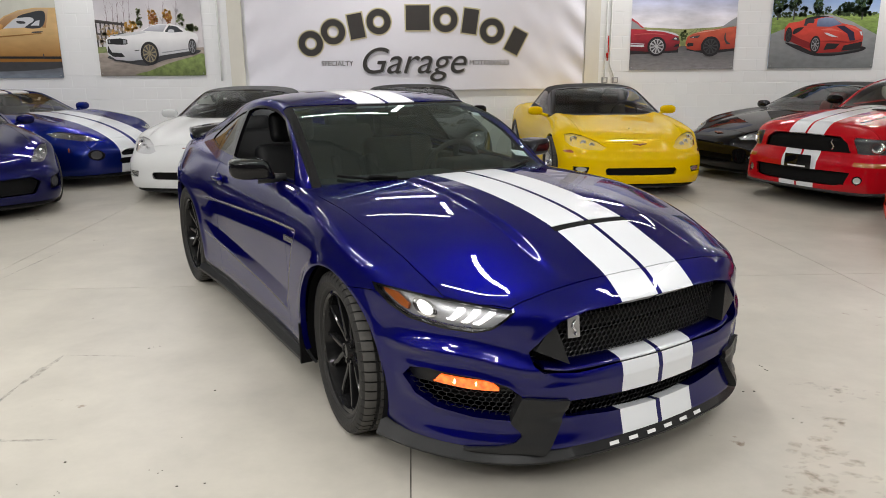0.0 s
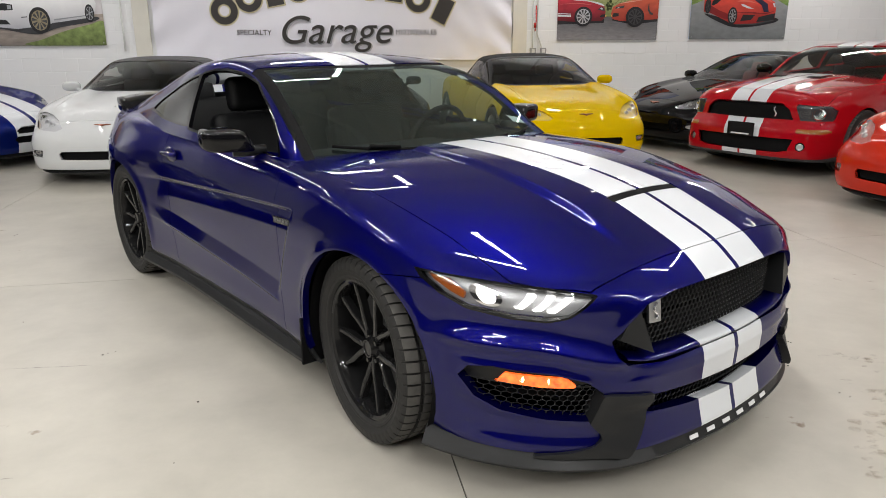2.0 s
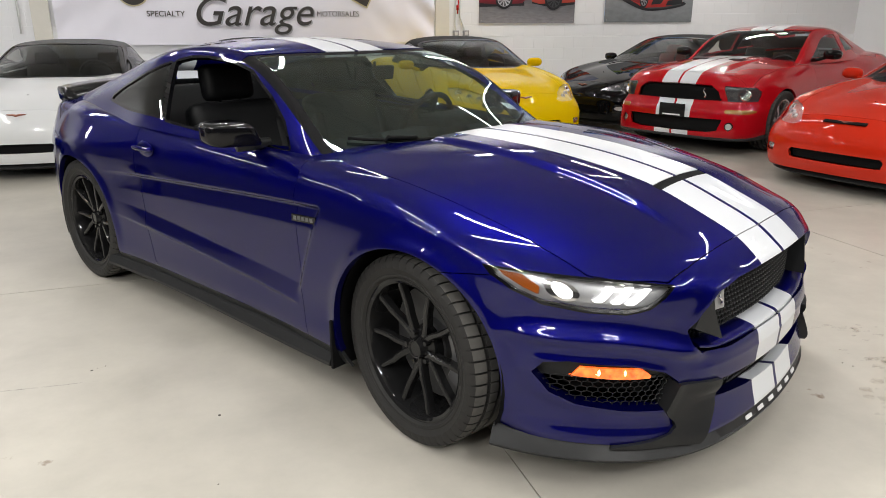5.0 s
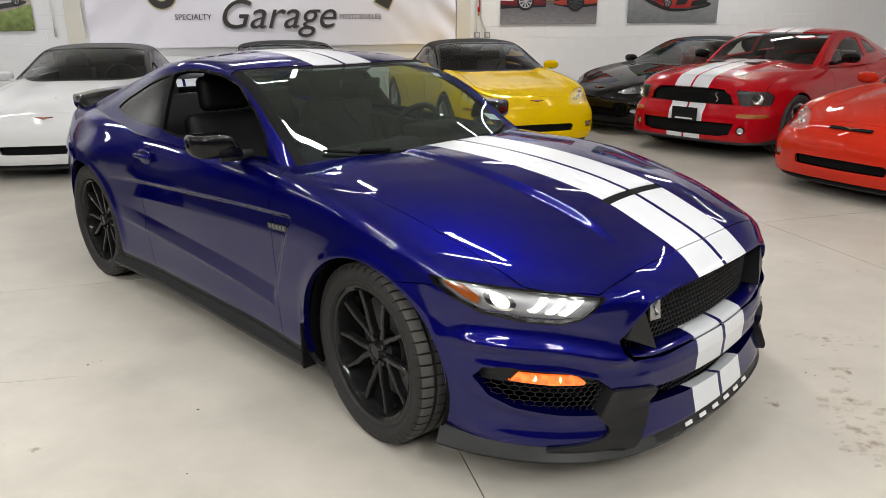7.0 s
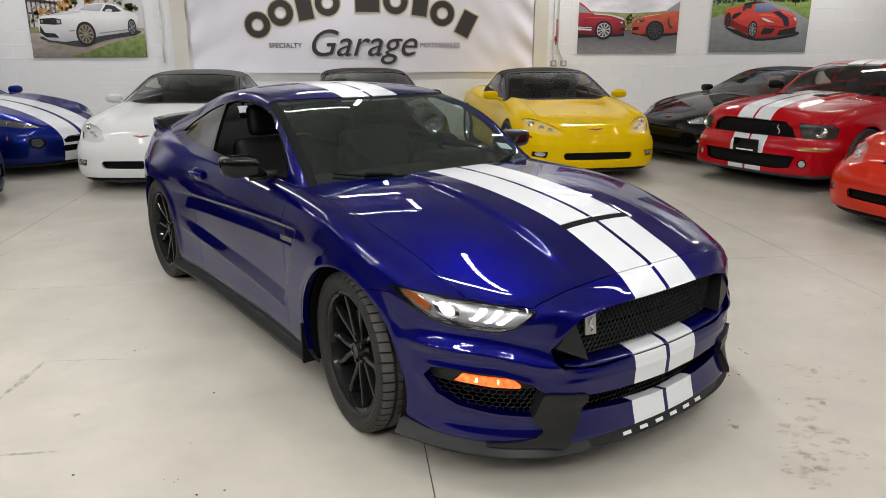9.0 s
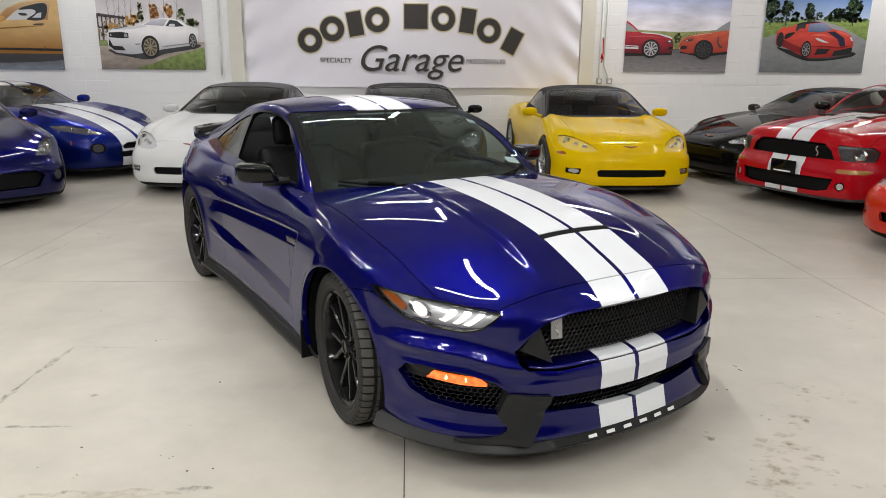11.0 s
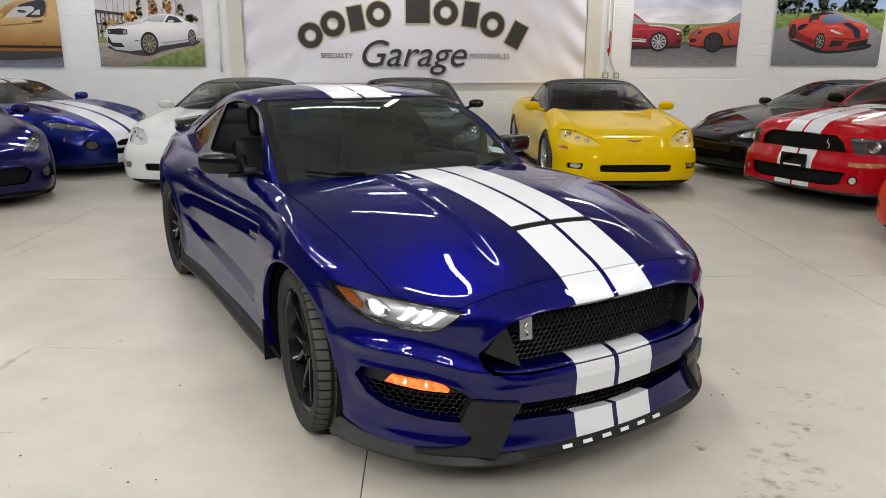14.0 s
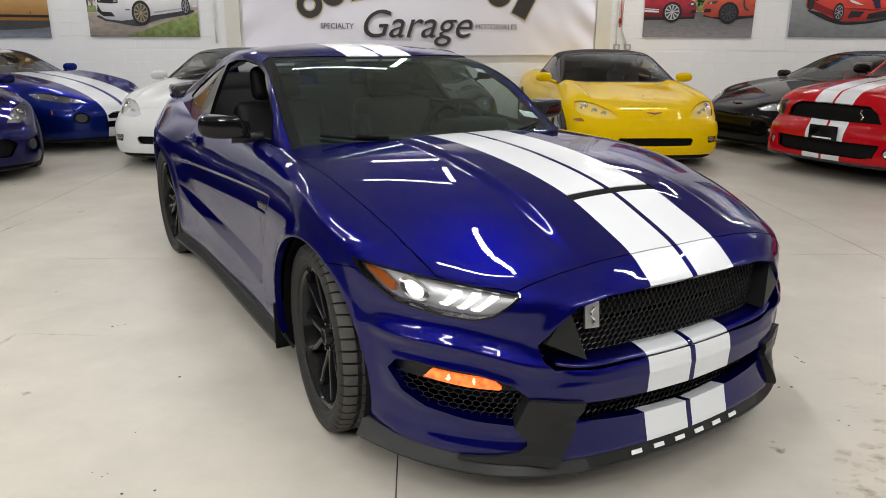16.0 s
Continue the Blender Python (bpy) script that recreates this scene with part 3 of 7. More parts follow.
build_room()
floor_marks(bpy.data.objects["floor"])
for lx, share in ((-8.6, 1.4), (-4.3, 1.4), (0.0, 1.05), (4.3, 0.80), (8.6, 0.75)):
    for ly, much in ((-2.3, 1.48), (2.8, 0.80), (7.9, 0.17)):
        tube_light(lx - 0.2, ly, 1.3, 0, 48.0 * much * share)
        tube_light(lx + 0.5, ly + 1.15, 1.8, 90, 67.0 * much * share)
    tube_light(lx - 0.2, 11.6, 1.3, 0, 70.0 if lx > 4 else 57.0)


# ---- wheels ----
def wheel(parent, pos, radius, width, rim_r, rim_mat, spokes, facing, style="split", steer=0.0, label=""):
    """A wheel at pos with its axle along y. The rim is the part; tyre, disc and caliper are its pieces. facing: -1 shows its face to -y."""
    key = (round(radius, 3), round(width, 3), rim_mat.name, spokes, style)
    if key not in WHEELS:
        hw = width / 2
        made = []
        # tyre: shoulders and a grooved tread
        bm = bmesh.new()
        side = [(rim_r - 0.004, -hw * 0.80), (rim_r + 0.012, -hw * 0.92), (rim_r + 0.020, -hw * 0.935), (rim_r + 0.024, -hw * 0.925), (rim_r + (radius - rim_r) * 0.5, -hw), (radius - 0.018, -hw * 0.985), (radius - 0.006, -hw * 0.93)]
        tread = []
        for gx in (-0.56, -0.2, 0.2, 0.56):
            tread += [(radius, (gx - 0.055) * hw), (radius - 0.009, (gx - 0.04) * hw), (radius - 0.009, (gx + 0.04) * hw), (radius, (gx + 0.055) * hw)]
        prof = side + [(radius - 0.001, -hw * 0.84)] + tread + [(radius - 0.001, hw * 0.84)] + [(r, -h) for r, h in side[::-1]]
        blocks = 54
        turn = 2 * math.pi / blocks
        rings = []
        for r, h in prof:
            ring = []
            cut = 0.0085 if radius - 0.001 <= r else (0.006 if r > radius - 0.007 else (0.0035 if r > radius - 0.019 else 0.0))
            if abs(h) < hw * 0.2:
                cut = 0.0
            lean = 0.55 * turn * (abs(h) / hw - 0.6) if abs(h) > 0.2 * hw else 0.0
            for q in range(blocks):
                for f, deep in ((0.0, 0), (0.42, 0), (0.83, 0), (0.85, 1), (0.98, 1)):
                    a = (q + f) * turn + lean + (0.5 * turn if h > 0 else 0)
                    rr = r - cut * deep
                    ring.append(bm.verts.new((rr * math.cos(a), h, rr * math.sin(a))))
            rings.append(ring)
        nv = blocks * 5
        for u_, w_ in zip(rings, rings[1:]):
            for q in range(nv):
                bm.faces.new((u_[q], u_[(q + 1) % nv], w_[(q + 1) % nv], w_[q]))
        made.append(("tyre", bm, RUBBER, True))
        # rim barrel, lip, spokes and hub
        bm = bmesh.new()
        lathe(bm, [(rim_r, -hw * 0.82), (rim_r + 0.004, -hw * 0.86), (rim_r - 0.004, -hw * 0.87), (rim_r - 0.014, -hw * 0.83), (rim_r - 0.022, -hw * 0.70), (rim_r - 0.030, 0), (rim_r - 0.03, hw * 0.8)], 64)
        face = -hw * 0.62
        lathe(bm, [(0.0, face - 0.010), (0.026, face - 0.010), (0.029, face - 0.014), (0.033, face - 0.014), (0.036, face - 0.006), (0.044, face + 0.012), (0.070, face + 0.022), (0.078, face + 0.06), (0.0, face + 0.06)], 40)
        made.append(("wheel", bm, rim_mat, False))
        fork = (-1, 1) if style == "split" else (0,)
        for f in fork:
            bm = bmesh.new()
            a = 0.0
            for f in (f,):
                a0, a1 = a + f * 0.10, a + f * (0.30 if style == "split" else 0)
                wd0, wd1 = (0.013, 0.0095) if style == "split" else (0.026, 0.017)
                pts = []
                for s in range(6):
                    u = s / 5
                    r = 0.036 + (rim_r - 0.016 - 0.036) * u
                    aa = a0 + (a1 - a0) * min(1.0, u * 1.6)
                    y = face + 0.004 - (0.006 if style == "split" else 0.012) * math.sin(math.pi * u) - 0.022 * u * u
                    pts.append((r, aa, y, wd0 + (wd1 - wd0) * u))
                rows = []
                for r, aa, y, w in pts:
                    c, s_ = math.cos(aa), math.sin(aa)
                    ring = []
                    for dw, dy in ((-1, 0.030), (-1, 0.004), (-0.55, 0.0), (0.55, 0.0), (1, 0.004), (1, 0.030)):
                        ring.append(bm.verts.new((r * c - dw * w * s_, y + dy, r * s_ + dw * w * c)))
                    rows.append(ring)
                for u_, w_ in zip(rows, rows[1:]):
                    for q in range(5):
                        bm.faces.new((u_[q], u_[q + 1], w_[q + 1], w_[q]))
            made.append(("spoke%d" % (f + 1), bm, rim_mat, False))
        bm = bmesh.new()
        bmesh.ops.create_cone(bm, cap_ends=True, segments=6, radius1=0.011, radius2=0.009, depth=0.02,
                              matrix=Matrix.Translation((0.056, face + 0.004, 0)) @ Matrix.Rotation(math.pi / 2, 4, "X"))
        made.append(("wheel_nut", bm, rim_mat, False))
        bm = bmesh.new()
        dr = rim_r * 0.80
        lathe(bm, [(0.07, -0.035), (0.09, -0.035), (0.095, -0.012), (dr, -0.012), (dr, 0.018), (0.09, 0.018)], 48)
        bmesh.ops.recalc_face_normals(bm, faces=bm.faces[:])
        made.append(("brake_disc", bm, DISC_STEEL, False))
        bm = bmesh.new()
        prof = [(dr * 0.66, -0.05), (dr * 0.70, -0.058), (dr * 0.98, -0.055), (dr * 1.05, -0.04), (dr * 1.05, 0.05), (dr * 0.66, 0.05)]
        rows = []
        for s in range(9):
            a = math.radians(-32 + s * 8)
            rows.append([bm.verts.new((r * math.cos(a), h, r * math.sin(a))) for r, h in prof])
        for u_, w_ in zip(rows, rows[1:]):
            for q in range(len(prof)):
                bm.faces.new((u_[q], u_[(q + 1) % 6], w_[(q + 1) % 6], w_[q]))
        bm.faces.new(rows[0])
        bm.faces.new(rows[-1][::-1])
        bmesh.ops.recalc_face_normals(bm, faces=bm.faces[:])
        made.append(("brake_caliper", bm, CALIPER, False))
        data = {}
        for nm, bm, mat, sm in made:
            bmesh.ops.recalc_face_normals(bm, faces=bm.faces[:])
            me = bpy.data.meshes.new(nm)
            bm.to_mesh(me)
            bm.free()
            me.materials.append(mat)
            me.polygons.foreach_set("use_smooth", np.full(len(me.polygons), True))
            me.set_sharp_from_angle(angle=radians(32))
            if nm == "tyre":
                # tread faces are paler than the sidewalls
                me.materials.append(TREAD_PALE)
                for f in me.polygons:
                    cx, cy, cz = f.center
                    if math.hypot(cx, cz) > radius - 0.0045 and abs(cy) < hw * 0.96:
                        f.material_index = 1
            data[nm] = me
        WHEELS[key] = data
    data = WHEELS[key]
    w = new("wheel", data["wheel"])
    w.parent = parent
    w.matrix_basis = pose(*pos, 0, 0, (0 if facing < 0 else 180) + steer)
    if label:
        w["label"] = label
    for nm in ("tyre", "brake_disc", "brake_caliper"):
        o = new(nm, data[nm])
        o.parent = w
    for k in range(spokes):
        for nm in data:
            if nm.startswith("spoke"):
                o = new("spoke", data[nm])
                o.parent = w
                o.matrix_basis = Matrix.Rotation(2 * math.pi * (k + 0.25) / spokes, 4, "Y")
    for k in range(5):
        o = new("wheel_nut", data["wheel_nut"])
        o.parent = w
        o.matrix_basis = Matrix.Rotation(2 * math.pi * (k + 0.5) / 5, 4, "Y")
    return w


WHEELS = {}


def honeycomb(name, keep, place, pitch, bar, parent, mat, span):
    """A hexagonal mesh of thin bars; keep(y, z) says where it goes on, place(y, z) gives the point on its surface."""
    y0, y1, z0, z1 = span
    dx, dz = pitch, pitch * 0.866
    r = pitch / math.sqrt(3)
    edges = {}
    for j in range(int((z1 - z0) / dz) + 2):
        for i in range(int((y1 - y0) / dx) + 2):
            cy, cz = y0 + i * dx + (j % 2) * dx / 2, z0 + j * dz
            if not keep(cy, cz):
                continue
            ring = [(cy + r * math.sin(math.pi / 3 * q), cz + r * math.cos(math.pi / 3 * q)) for q in range(6)]
            for q in range(6):
                p, o = ring[q], ring[(q + 1) % 6]
                key = tuple(sorted(((round(p[0], 4), round(p[1], 4)), (round(o[0], 4), round(o[1], 4)))))
                edges[key] = (p, o)
    verts, faces = [], []
    for p, o in edges.values():
        a, b = Vector(place(*p)), Vector(place(*o))
        d = (b - a).normalized()
        x = Vector((1, 0, 0))
        t = d.cross(x).normalized() * bar
        k = len(verts)
        for q in (a, b):
            verts += [q + t, q + x * bar * 1.3, q - t, q - x * bar * 2.4]
        faces += [(k + i, k + (i + 1) % 4, k + 4 + (i + 1) % 4, k + 4 + i) for i in range(4)]
    ob = mesh_object(name, verts, faces, mat, parent, smooth=False)
    return ob


def nose_x(c):
    o = outline(c["outline"], 400)
    o = o[o[:, 0] > 0.2][::-1]
    return lambda y: float(np.interp(abs(y), o[::-1, 1], o[::-1, 0]))


def grille_ledge(car, nx):
    """The painted shelf that runs back from the bumper bar to the foot of the grille mesh, with the stripes across it."""
    ys = sorted({round(k * 0.035 - 0.49, 4) for k in range(29)} | {-0.186, -0.011, 0.011, 0.186})
    prof = [(-0.006, 0.472), (-0.012, 0.479), (-0.022, 0.484), (-0.050, 0.490), (-0.084, 0.495), (-0.084, 0.485), (-0.02, 0.470)]
    verts, faces, idx = [], [], []
    for y in ys:
        up = 0.020 * float(step(0.40, 0.52, abs(y)))
        verts += [(nx(y) + d, y, z + up) for d, z in prof]
    k = len(prof)
    for i in range(len(ys) - 1):
        mid = abs(ys[i] + ys[i + 1]) / 2
        for j in range(k):
            faces.append((i * k + j, i * k + (j + 1) % k, (i + 1) * k + (j + 1) % k, (i + 1) * k + j))
            idx.append(1 if 0.011 < mid < 0.186 else 0)
    mesh_object("grille_ledge", verts, faces, [BLUE, STRIPE], car, "blue shelf under the grille with white stripes", True, idx)


def hero_front(car, s, m, c):
    nx = nose_x(c)
    for k, d in (("grille", 0.13), ("slot", 0.11), ("fog", 0.10)):
        for side in (("right", "left") if k == "fog" else ("both",)):
            s.emit("intake_backing", m[k], MATT_BLACK, car, "black intake behind the mesh", side, offset=-d, depth=-(d - 0.045))
    s.emit("vent_backing", m["vent"], MATT_BLACK, car, "black hood vent", offset=-0.03, depth=-0.025)
    s.emit("hood_vent_mesh", m["vent"], MATT_BLACK, car, "", offset=-0.003, depth=0)
    for side in ("right", "left"):
        fin = s.emit("front_strake", m["blade"], SATIN_BLACK, car, "satin black bumper strake", side, offset=0.014, depth=0.075)
        for v in fin.data.vertices:
            v.co.x += 0.024 * min(1.0, max(0.0, (0.37 - v.co.z) / 0.15)) * (1 - float(step(0.46, 0.60, abs(v.co.y))))
    # meshes of the three kinds of intake
    honeycomb("grille_mesh", lambda y, z: abs(y) < 0.545 and 0.485 < z < 0.70, lambda y, z: (nx(y) - 0.075, y, z), 0.021, 0.0021, car, GRILLE_BLACK, (-0.54, 0.54, 0.485, 0.70))
    grille_ledge(car, nx)
    honeycomb("lower_grille_mesh", lambda y, z: abs(y) < 0.43 and 0.27 < z < 0.375, lambda y, z: (nx(y) - 0.05, y, z), 0.022, 0.0018, car, GRILLE_BLACK, (-0.42, 0.42, 0.27, 0.375))
    for sg in (-1, 1):
        honeycomb("fog_mesh", lambda y, z: 0.54 < abs(y) < 0.85 and 0.28 < z < 0.405, lambda y, z: (nx(y) - 0.035 - 0.1 * max(0, abs(y) - 0.7), y, z), 0.019, 0.0014, car, SATIN_BLACK,
                  (0.54, 0.84, 0.285, 0.405) if sg > 0 else (-0.84, -0.54, 0.285, 0.405))
    for side in ("right", "left"):
        s.emit("signal_housing", m["fog_top"], SATIN_BLACK, car, "dark housing round the turn signal", side, offset=-0.040, depth=0.01)
        s.emit("turn_signal", m["signal"], AMBER_LIT, car, "lit amber turn signal", side, offset=-0.030, depth=0.014)
        for q in range(2):
            s.emit("signal_bulb", m["spot%d" % q], BULB_LIT, car, "glowing bulb behind the amber lens", side, offset=-0.028, depth=0.004)
        body = s.emit("headlight", m["lamp"], LENS, car, "clear headlight with lit bars and projector", side, offset=-0.002, depth=0)
        body.visible_shadow = False
        s.emit("lamp_bezel", m["lamp"] & ~m["bezel"], GLOSS_BLACK, body, "", side, offset=0.0015, depth=0.02)
        s.emit("lamp_bowl", m["lamp"], LAMP_BOWL, body, "", side, offset=-0.032, depth=-0.030)
        s.emit("side_reflector", m["amber"], AMBER, body, "amber side reflector", side, offset=-0.012, depth=0.015)
        s.emit("projector_ring", m["bulb_ring"] & ~m["bulb"], CHROME, body, "", side, offset=-0.018, depth=0.014)
        s.emit("projector_lens", m["bulb"], LAMP_LIT, body, "lit white lamp", side, offset=-0.014, depth=0.01)
        for q in range(3):
            s.emit("light_bar", m["bar%d" % q], LAMP_LIT, body, "lit white light bar", side, offset=-0.014, depth=0.014)
    # black wedge ducts at the grille's ends
    for sg in (-1, 1):
        bm = bmesh.new()
        prism(bm, [(0.452 * sg, 0.655), (0.404 * sg, 0.500), (0.525 * sg, 0.560)], -0.012, 0.07, lambda u, v, w: (nx(u) - 0.012 - w - (0.02 if v > 0.6 else 0), u, v))
        part("grille_duct", bm, SATIN_BLACK, car, "satin black duct wedge in the grille")
    bm = bmesh.new()
    box(bm, -0.006, 0.008, -0.024, 0.024, -0.040, 0.040, 0.003)
    bd = part("grille_badge", bm, STEEL, car, "small silver badge plate")
    bd.matrix_basis = pose(nx(0.36) - 0.058, -0.355, 0.615, 0, -8, -14)
    bm = bmesh.new()
    tube(bm, [(0.012, 0.006 * math.sin(k * 1.1), -0.028 + k * 0.0075) for k in range(8)], 0.005, 6, 0.003)
    part("relief", bm, CHROME, bd)
    # splitter along the nose
    o = outline(c["outline"], 300)
    o = o[o[:, 0] > 0.370]
    d = np.gradient(o, axis=0)
    n = np.stack([d[:, 1], -d[:, 0]], 1)
    n /= np.linalg.norm(n, axis=1, keepdims=True)
    n *= np.sign((n * (o - (-1.3, 0))).sum(1))[:, None]
    n[0] = (1, 0)
    rows = []
    for (x, y), (ux, uy) in zip(o, n):
        mid = 1 - float(step(0.37, 0.43, y))
        tail = float(step(0.455, 0.375, x)) * 0.5
        lip = 0.032
        sec = [(-0.035, 0.202 + 0.02 * tail), (-0.004 + 0.012 * mid, 0.199 + 0.008 * mid + 0.022 * tail), (lip * (0.2 + 0.3 * mid), 0.186 + 0.005 * mid + 0.03 * tail), (lip - 0.004, 0.163 - 0.005 * mid), (lip + 0.003, 0.156), (lip, 0.147), (-0.10, 0.141), (-0.12, 0.165)]
        rows.append([(x + ux * q, y + uy * q, z) for q, z in sec])
    rows = [[(x, -y, z) for x, y, z in r] for r in rows[:0:-1]] + rows
    k = len(rows[0])
    verts = [v for r in rows for v in r]
    faces = [(i * k + j, i * k + (j + 1) % k, (i + 1) * k + (j + 1) % k, (i + 1) * k + j) for i in range(len(rows) - 1) for j in range(k)]
    faces += [tuple(range(k)), tuple(range((len(rows) - 1) * k, len(rows) * k))[::-1]]
    sp = mesh_object("front_splitter", verts, faces, SATIN_BLACK, car, "satin black front splitter with plain white marks", False)
    bm = bmesh.new()
    bm.from_mesh(sp.data)
    bmesh.ops.recalc_face_normals(bm, faces=bm.faces[:])
    bm.to_mesh(sp.data)
    bm.free()
    sp.data.polygons.foreach_set("use_smooth", np.full(len(sp.data.polygons), True))
    sp.data.set_sharp_from_angle(angle=radians(35))
    # six plain white marks in place of the maker's lettering
    for q in range(6):
        y = -0.225 + q * 0.09
        bm = bmesh.new()
        box(bm, -0.0065, 0.0065, -0.020, 0.020, -0.001, 0.0025)
        mk = part("lettering_bar", bm, LETTER_WHITE, sp, "plain white bar")
        mk.matrix_basis = pose(nx(y) + 0.0270, y, 0.1710, 0, 65, math.degrees(-math.atan((nx(y + 0.02) - nx(y - 0.02)) / 0.04)))


def hero_fittings(car, c):
    # mirrors
    for sg in (-1, 1):
        bm = bmesh.new()
        bmesh.ops.create_uvsphere(bm, u_segments=28, v_segments=18, radius=1.0)
        for v in bm.verts:
            x, y, z = v.co
            e = 0.42
            f = lambda q: math.copysign(abs(q) ** e, q)
            taper = 1 - 0.12 * (y * -1 + 1) / 2
            v.co = Vector(((0.075 + 0.02 * y) * f(x) + (0.02 if x > 0 else 0), 0.104 * f(y) - 0.026 * f(z) * (f(y) + 1) / 2, 0.054 * f(z) * taper - 0.006 * y))
        mir = part("side_mirror", bm, GLOSS_BLACK, car, "gloss black side mirror", True)
        mir.matrix_basis = pose(-0.995, 0.915 * sg, 1.008, 0, 0, 10 * sg) @ Matrix.Diagonal((1, -sg, 1, 1))
        bm = bmesh.new()
        tube(bm, [(-0.95, 0.74 * sg, 0.957), (-0.965, 0.80 * sg, 0.952), (-0.985, 0.88 * sg, 0.955)], 0.020, 10, 0.028)
        part("mirror_arm", bm, SATIN_BLACK, car, "", True)
        # door handle
        bm = bmesh.new()
        tube(bm, [(-1.77, 0.868 * sg, 0.846), (-1.80, 0.880 * sg, 0.846), (-1.87, 0.884 * sg, 0.845), (-1.93, 0.880 * sg, 0.842), (-1.955, 0.868 * sg, 0.84)], 0.013, 10)
        part("door_handle", bm, BLUE, car, "", True)
        bm = bmesh.new()
        bmesh.ops.create_uvsphere(bm, u_segments=24, v_segments=12, radius=1.0)
        bmesh.ops.transform(bm, matrix=Matrix.Translation((-1.845, 0.862 * sg, 0.842)) @ Matrix.Diagonal((0.078, 0.012, 0.040, 1)), verts=bm.verts[:])
        part("handle_cup", bm, BLUE, car, "", True)
        # fender badge strip in place of the model lettering
        bm = bmesh.new()
        box(bm, -0.085, 0.085, -0.004, 0.004, -0.014, 0.014, 0.002)
        badge = part("fender_badge", bm, GLOSS_BLACK, car, "small black fender badge with plain grey bars")
        badge.matrix_basis = pose(-0.548, 0.889 * sg, 0.722, 0, -5, 5 * sg)
        for q in range(5):
            bm = bmesh.new()
            box(bm, -0.070 + q * 0.029, -0.048 + q * 0.029, 0.004 * sg - 0.001, 0.004 * sg + 0.001, -0.008, 0.008)
            part("lettering_bar", bm, CALIPER, badge)
        # skirt blade along the sill
        bm = bmesh.new()
        rows = []
        for q in range(25):
            x = -0.42 - q * 0.08
            w = 0.905 + 0.004 * math.sin(q * 0.3) - 0.012 * math.sin(math.pi * q / 24) + (0.012 * (q - 18) / 6 if q > 18 else 0)
            rows.append([bm.verts.new((x, sg * yy, zz)) for yy, zz in ((w - 0.06, 0.22), (w - 0.02, 0.20), (w, 0.165), (w, 0.15), (w - 0.14, 0.14))])
        for u, w in zip(rows, rows[1:]):
            for j in range(5):
                bm.faces.new((u[j], u[(j + 1) % 5], w[(j + 1) % 5], w[j]))
        bm.faces.new(rows[0])
        bm.faces.new(rows[-1][::-1])
        bmesh.ops.recalc_face_normals(bm, faces=bm.faces[:])
        part("sill_blade", bm, SATIN_BLACK, car, "satin black sill blade")
        # wheel housings
        for x, r in ((0.022, 0.400), (-2.603, 0.408)):
            bm = bmesh.new()
            prof = [(r - 0.012, 0.885), (r, 0.84), (r, 0.60), (0.05, 0.58)]
            rows = []
            for q in range(25):
                a = math.radians(-22 + q * 224 / 24)
                rows.append([bm.verts.new((x + rr * math.cos(a), sg * h, 0.345 + rr * math.sin(a))) for rr, h in prof])
            for u, w in zip(rows, rows[1:]):
                for j in range(3):
                    bm.faces.new((u[j], u[j + 1], w[j + 1], w[j]))
            part("wheel_housing", bm, MATT_BLACK, car, "", True)
        # mud flap behind the front wheel
        bm = bmesh.new()
        box(bm, -0.385, -0.372, 0.80 * sg if sg > 0 else -0.925, 0.925 if sg > 0 else -0.80, 0.16, 0.36, 0.003)
        part("mud_flap", bm, MATT_BLACK, car)
        # tail lamps
        for q in range(3):
            bm = bmesh.new()
            box(bm, -3.565, -3.46, sg * (0.28 + q * 0.10) - 0.02, sg * (0.28 + q * 0.10) + 0.02, 0.74, 0.90, 0.01)
            part("tail_lamp", bm, RED_LAMP, car, "red tail lamp bar")
    # underbody
    bm = bmesh.new()
    box(bm, -3.48, 0.62, -0.62, 0.62, 0.145, 0.20, 0.02)
    box(bm, -2.28, -0.42, -0.84, 0.84, 0.15, 0.21, 0.02)
    part("underbody", bm, MATT_BLACK, car)
    # rear spoiler: blade on its feet
    bm = bmesh.new()
    rows = []
    for q in range(33):
        y = -0.69 + 1.38 * q / 32
        e = (abs(y) / 0.69)
        x = -3.19 - 0.20 * (1 - e ** 2.2)
        z = 1.0 - 0.025 * e ** 3
        rows.append([bm.verts.new((x + dx, y, z + dz)) for dx, dz in ((0.13, -0.030), (0.09, 0.030), (0.0, 0.070), (-0.11, 0.080), (-0.128, 0.060), (-0.11, 0.005), (0.06, -0.045))])
    for u, w in zip(rows, rows[1:]):
        for j in range(7):
            bm.faces.new((u[j], u[(j + 1) % 7], w[(j + 1) % 7], w[j]))
    bm.faces.new(rows[0])
    bm.faces.new(rows[-1][::-1])
    bmesh.ops.recalc_face_normals(bm, faces=bm.faces[:])
    part("rear_spoiler", bm, GLOSS_BLACK, car, "gloss black rear spoiler", True)
    # wipers and cowl
    for y0, y1, x1 in ((-0.60, -0.08, -0.60), (0.02, 0.56, -0.60)):
        bm = bmesh.new()
        zs = lambda x, y: float(c["roof_z"](x)) - (float(c["roof_z"](x)) - float(c["rail_z"](x))) * (abs(y) / float(c["rail_y"](x))) ** 2.2
        pts = []
        for q in range(9):
            y = y0 + (y1 - y0) * q / 8
            x = -0.412 - 0.20 * (y / 0.6) ** 2
            pts.append((x, y, max(zs(x, y), 0.955) + 0.012))
        tube(bm, pts, 0.007, 6)
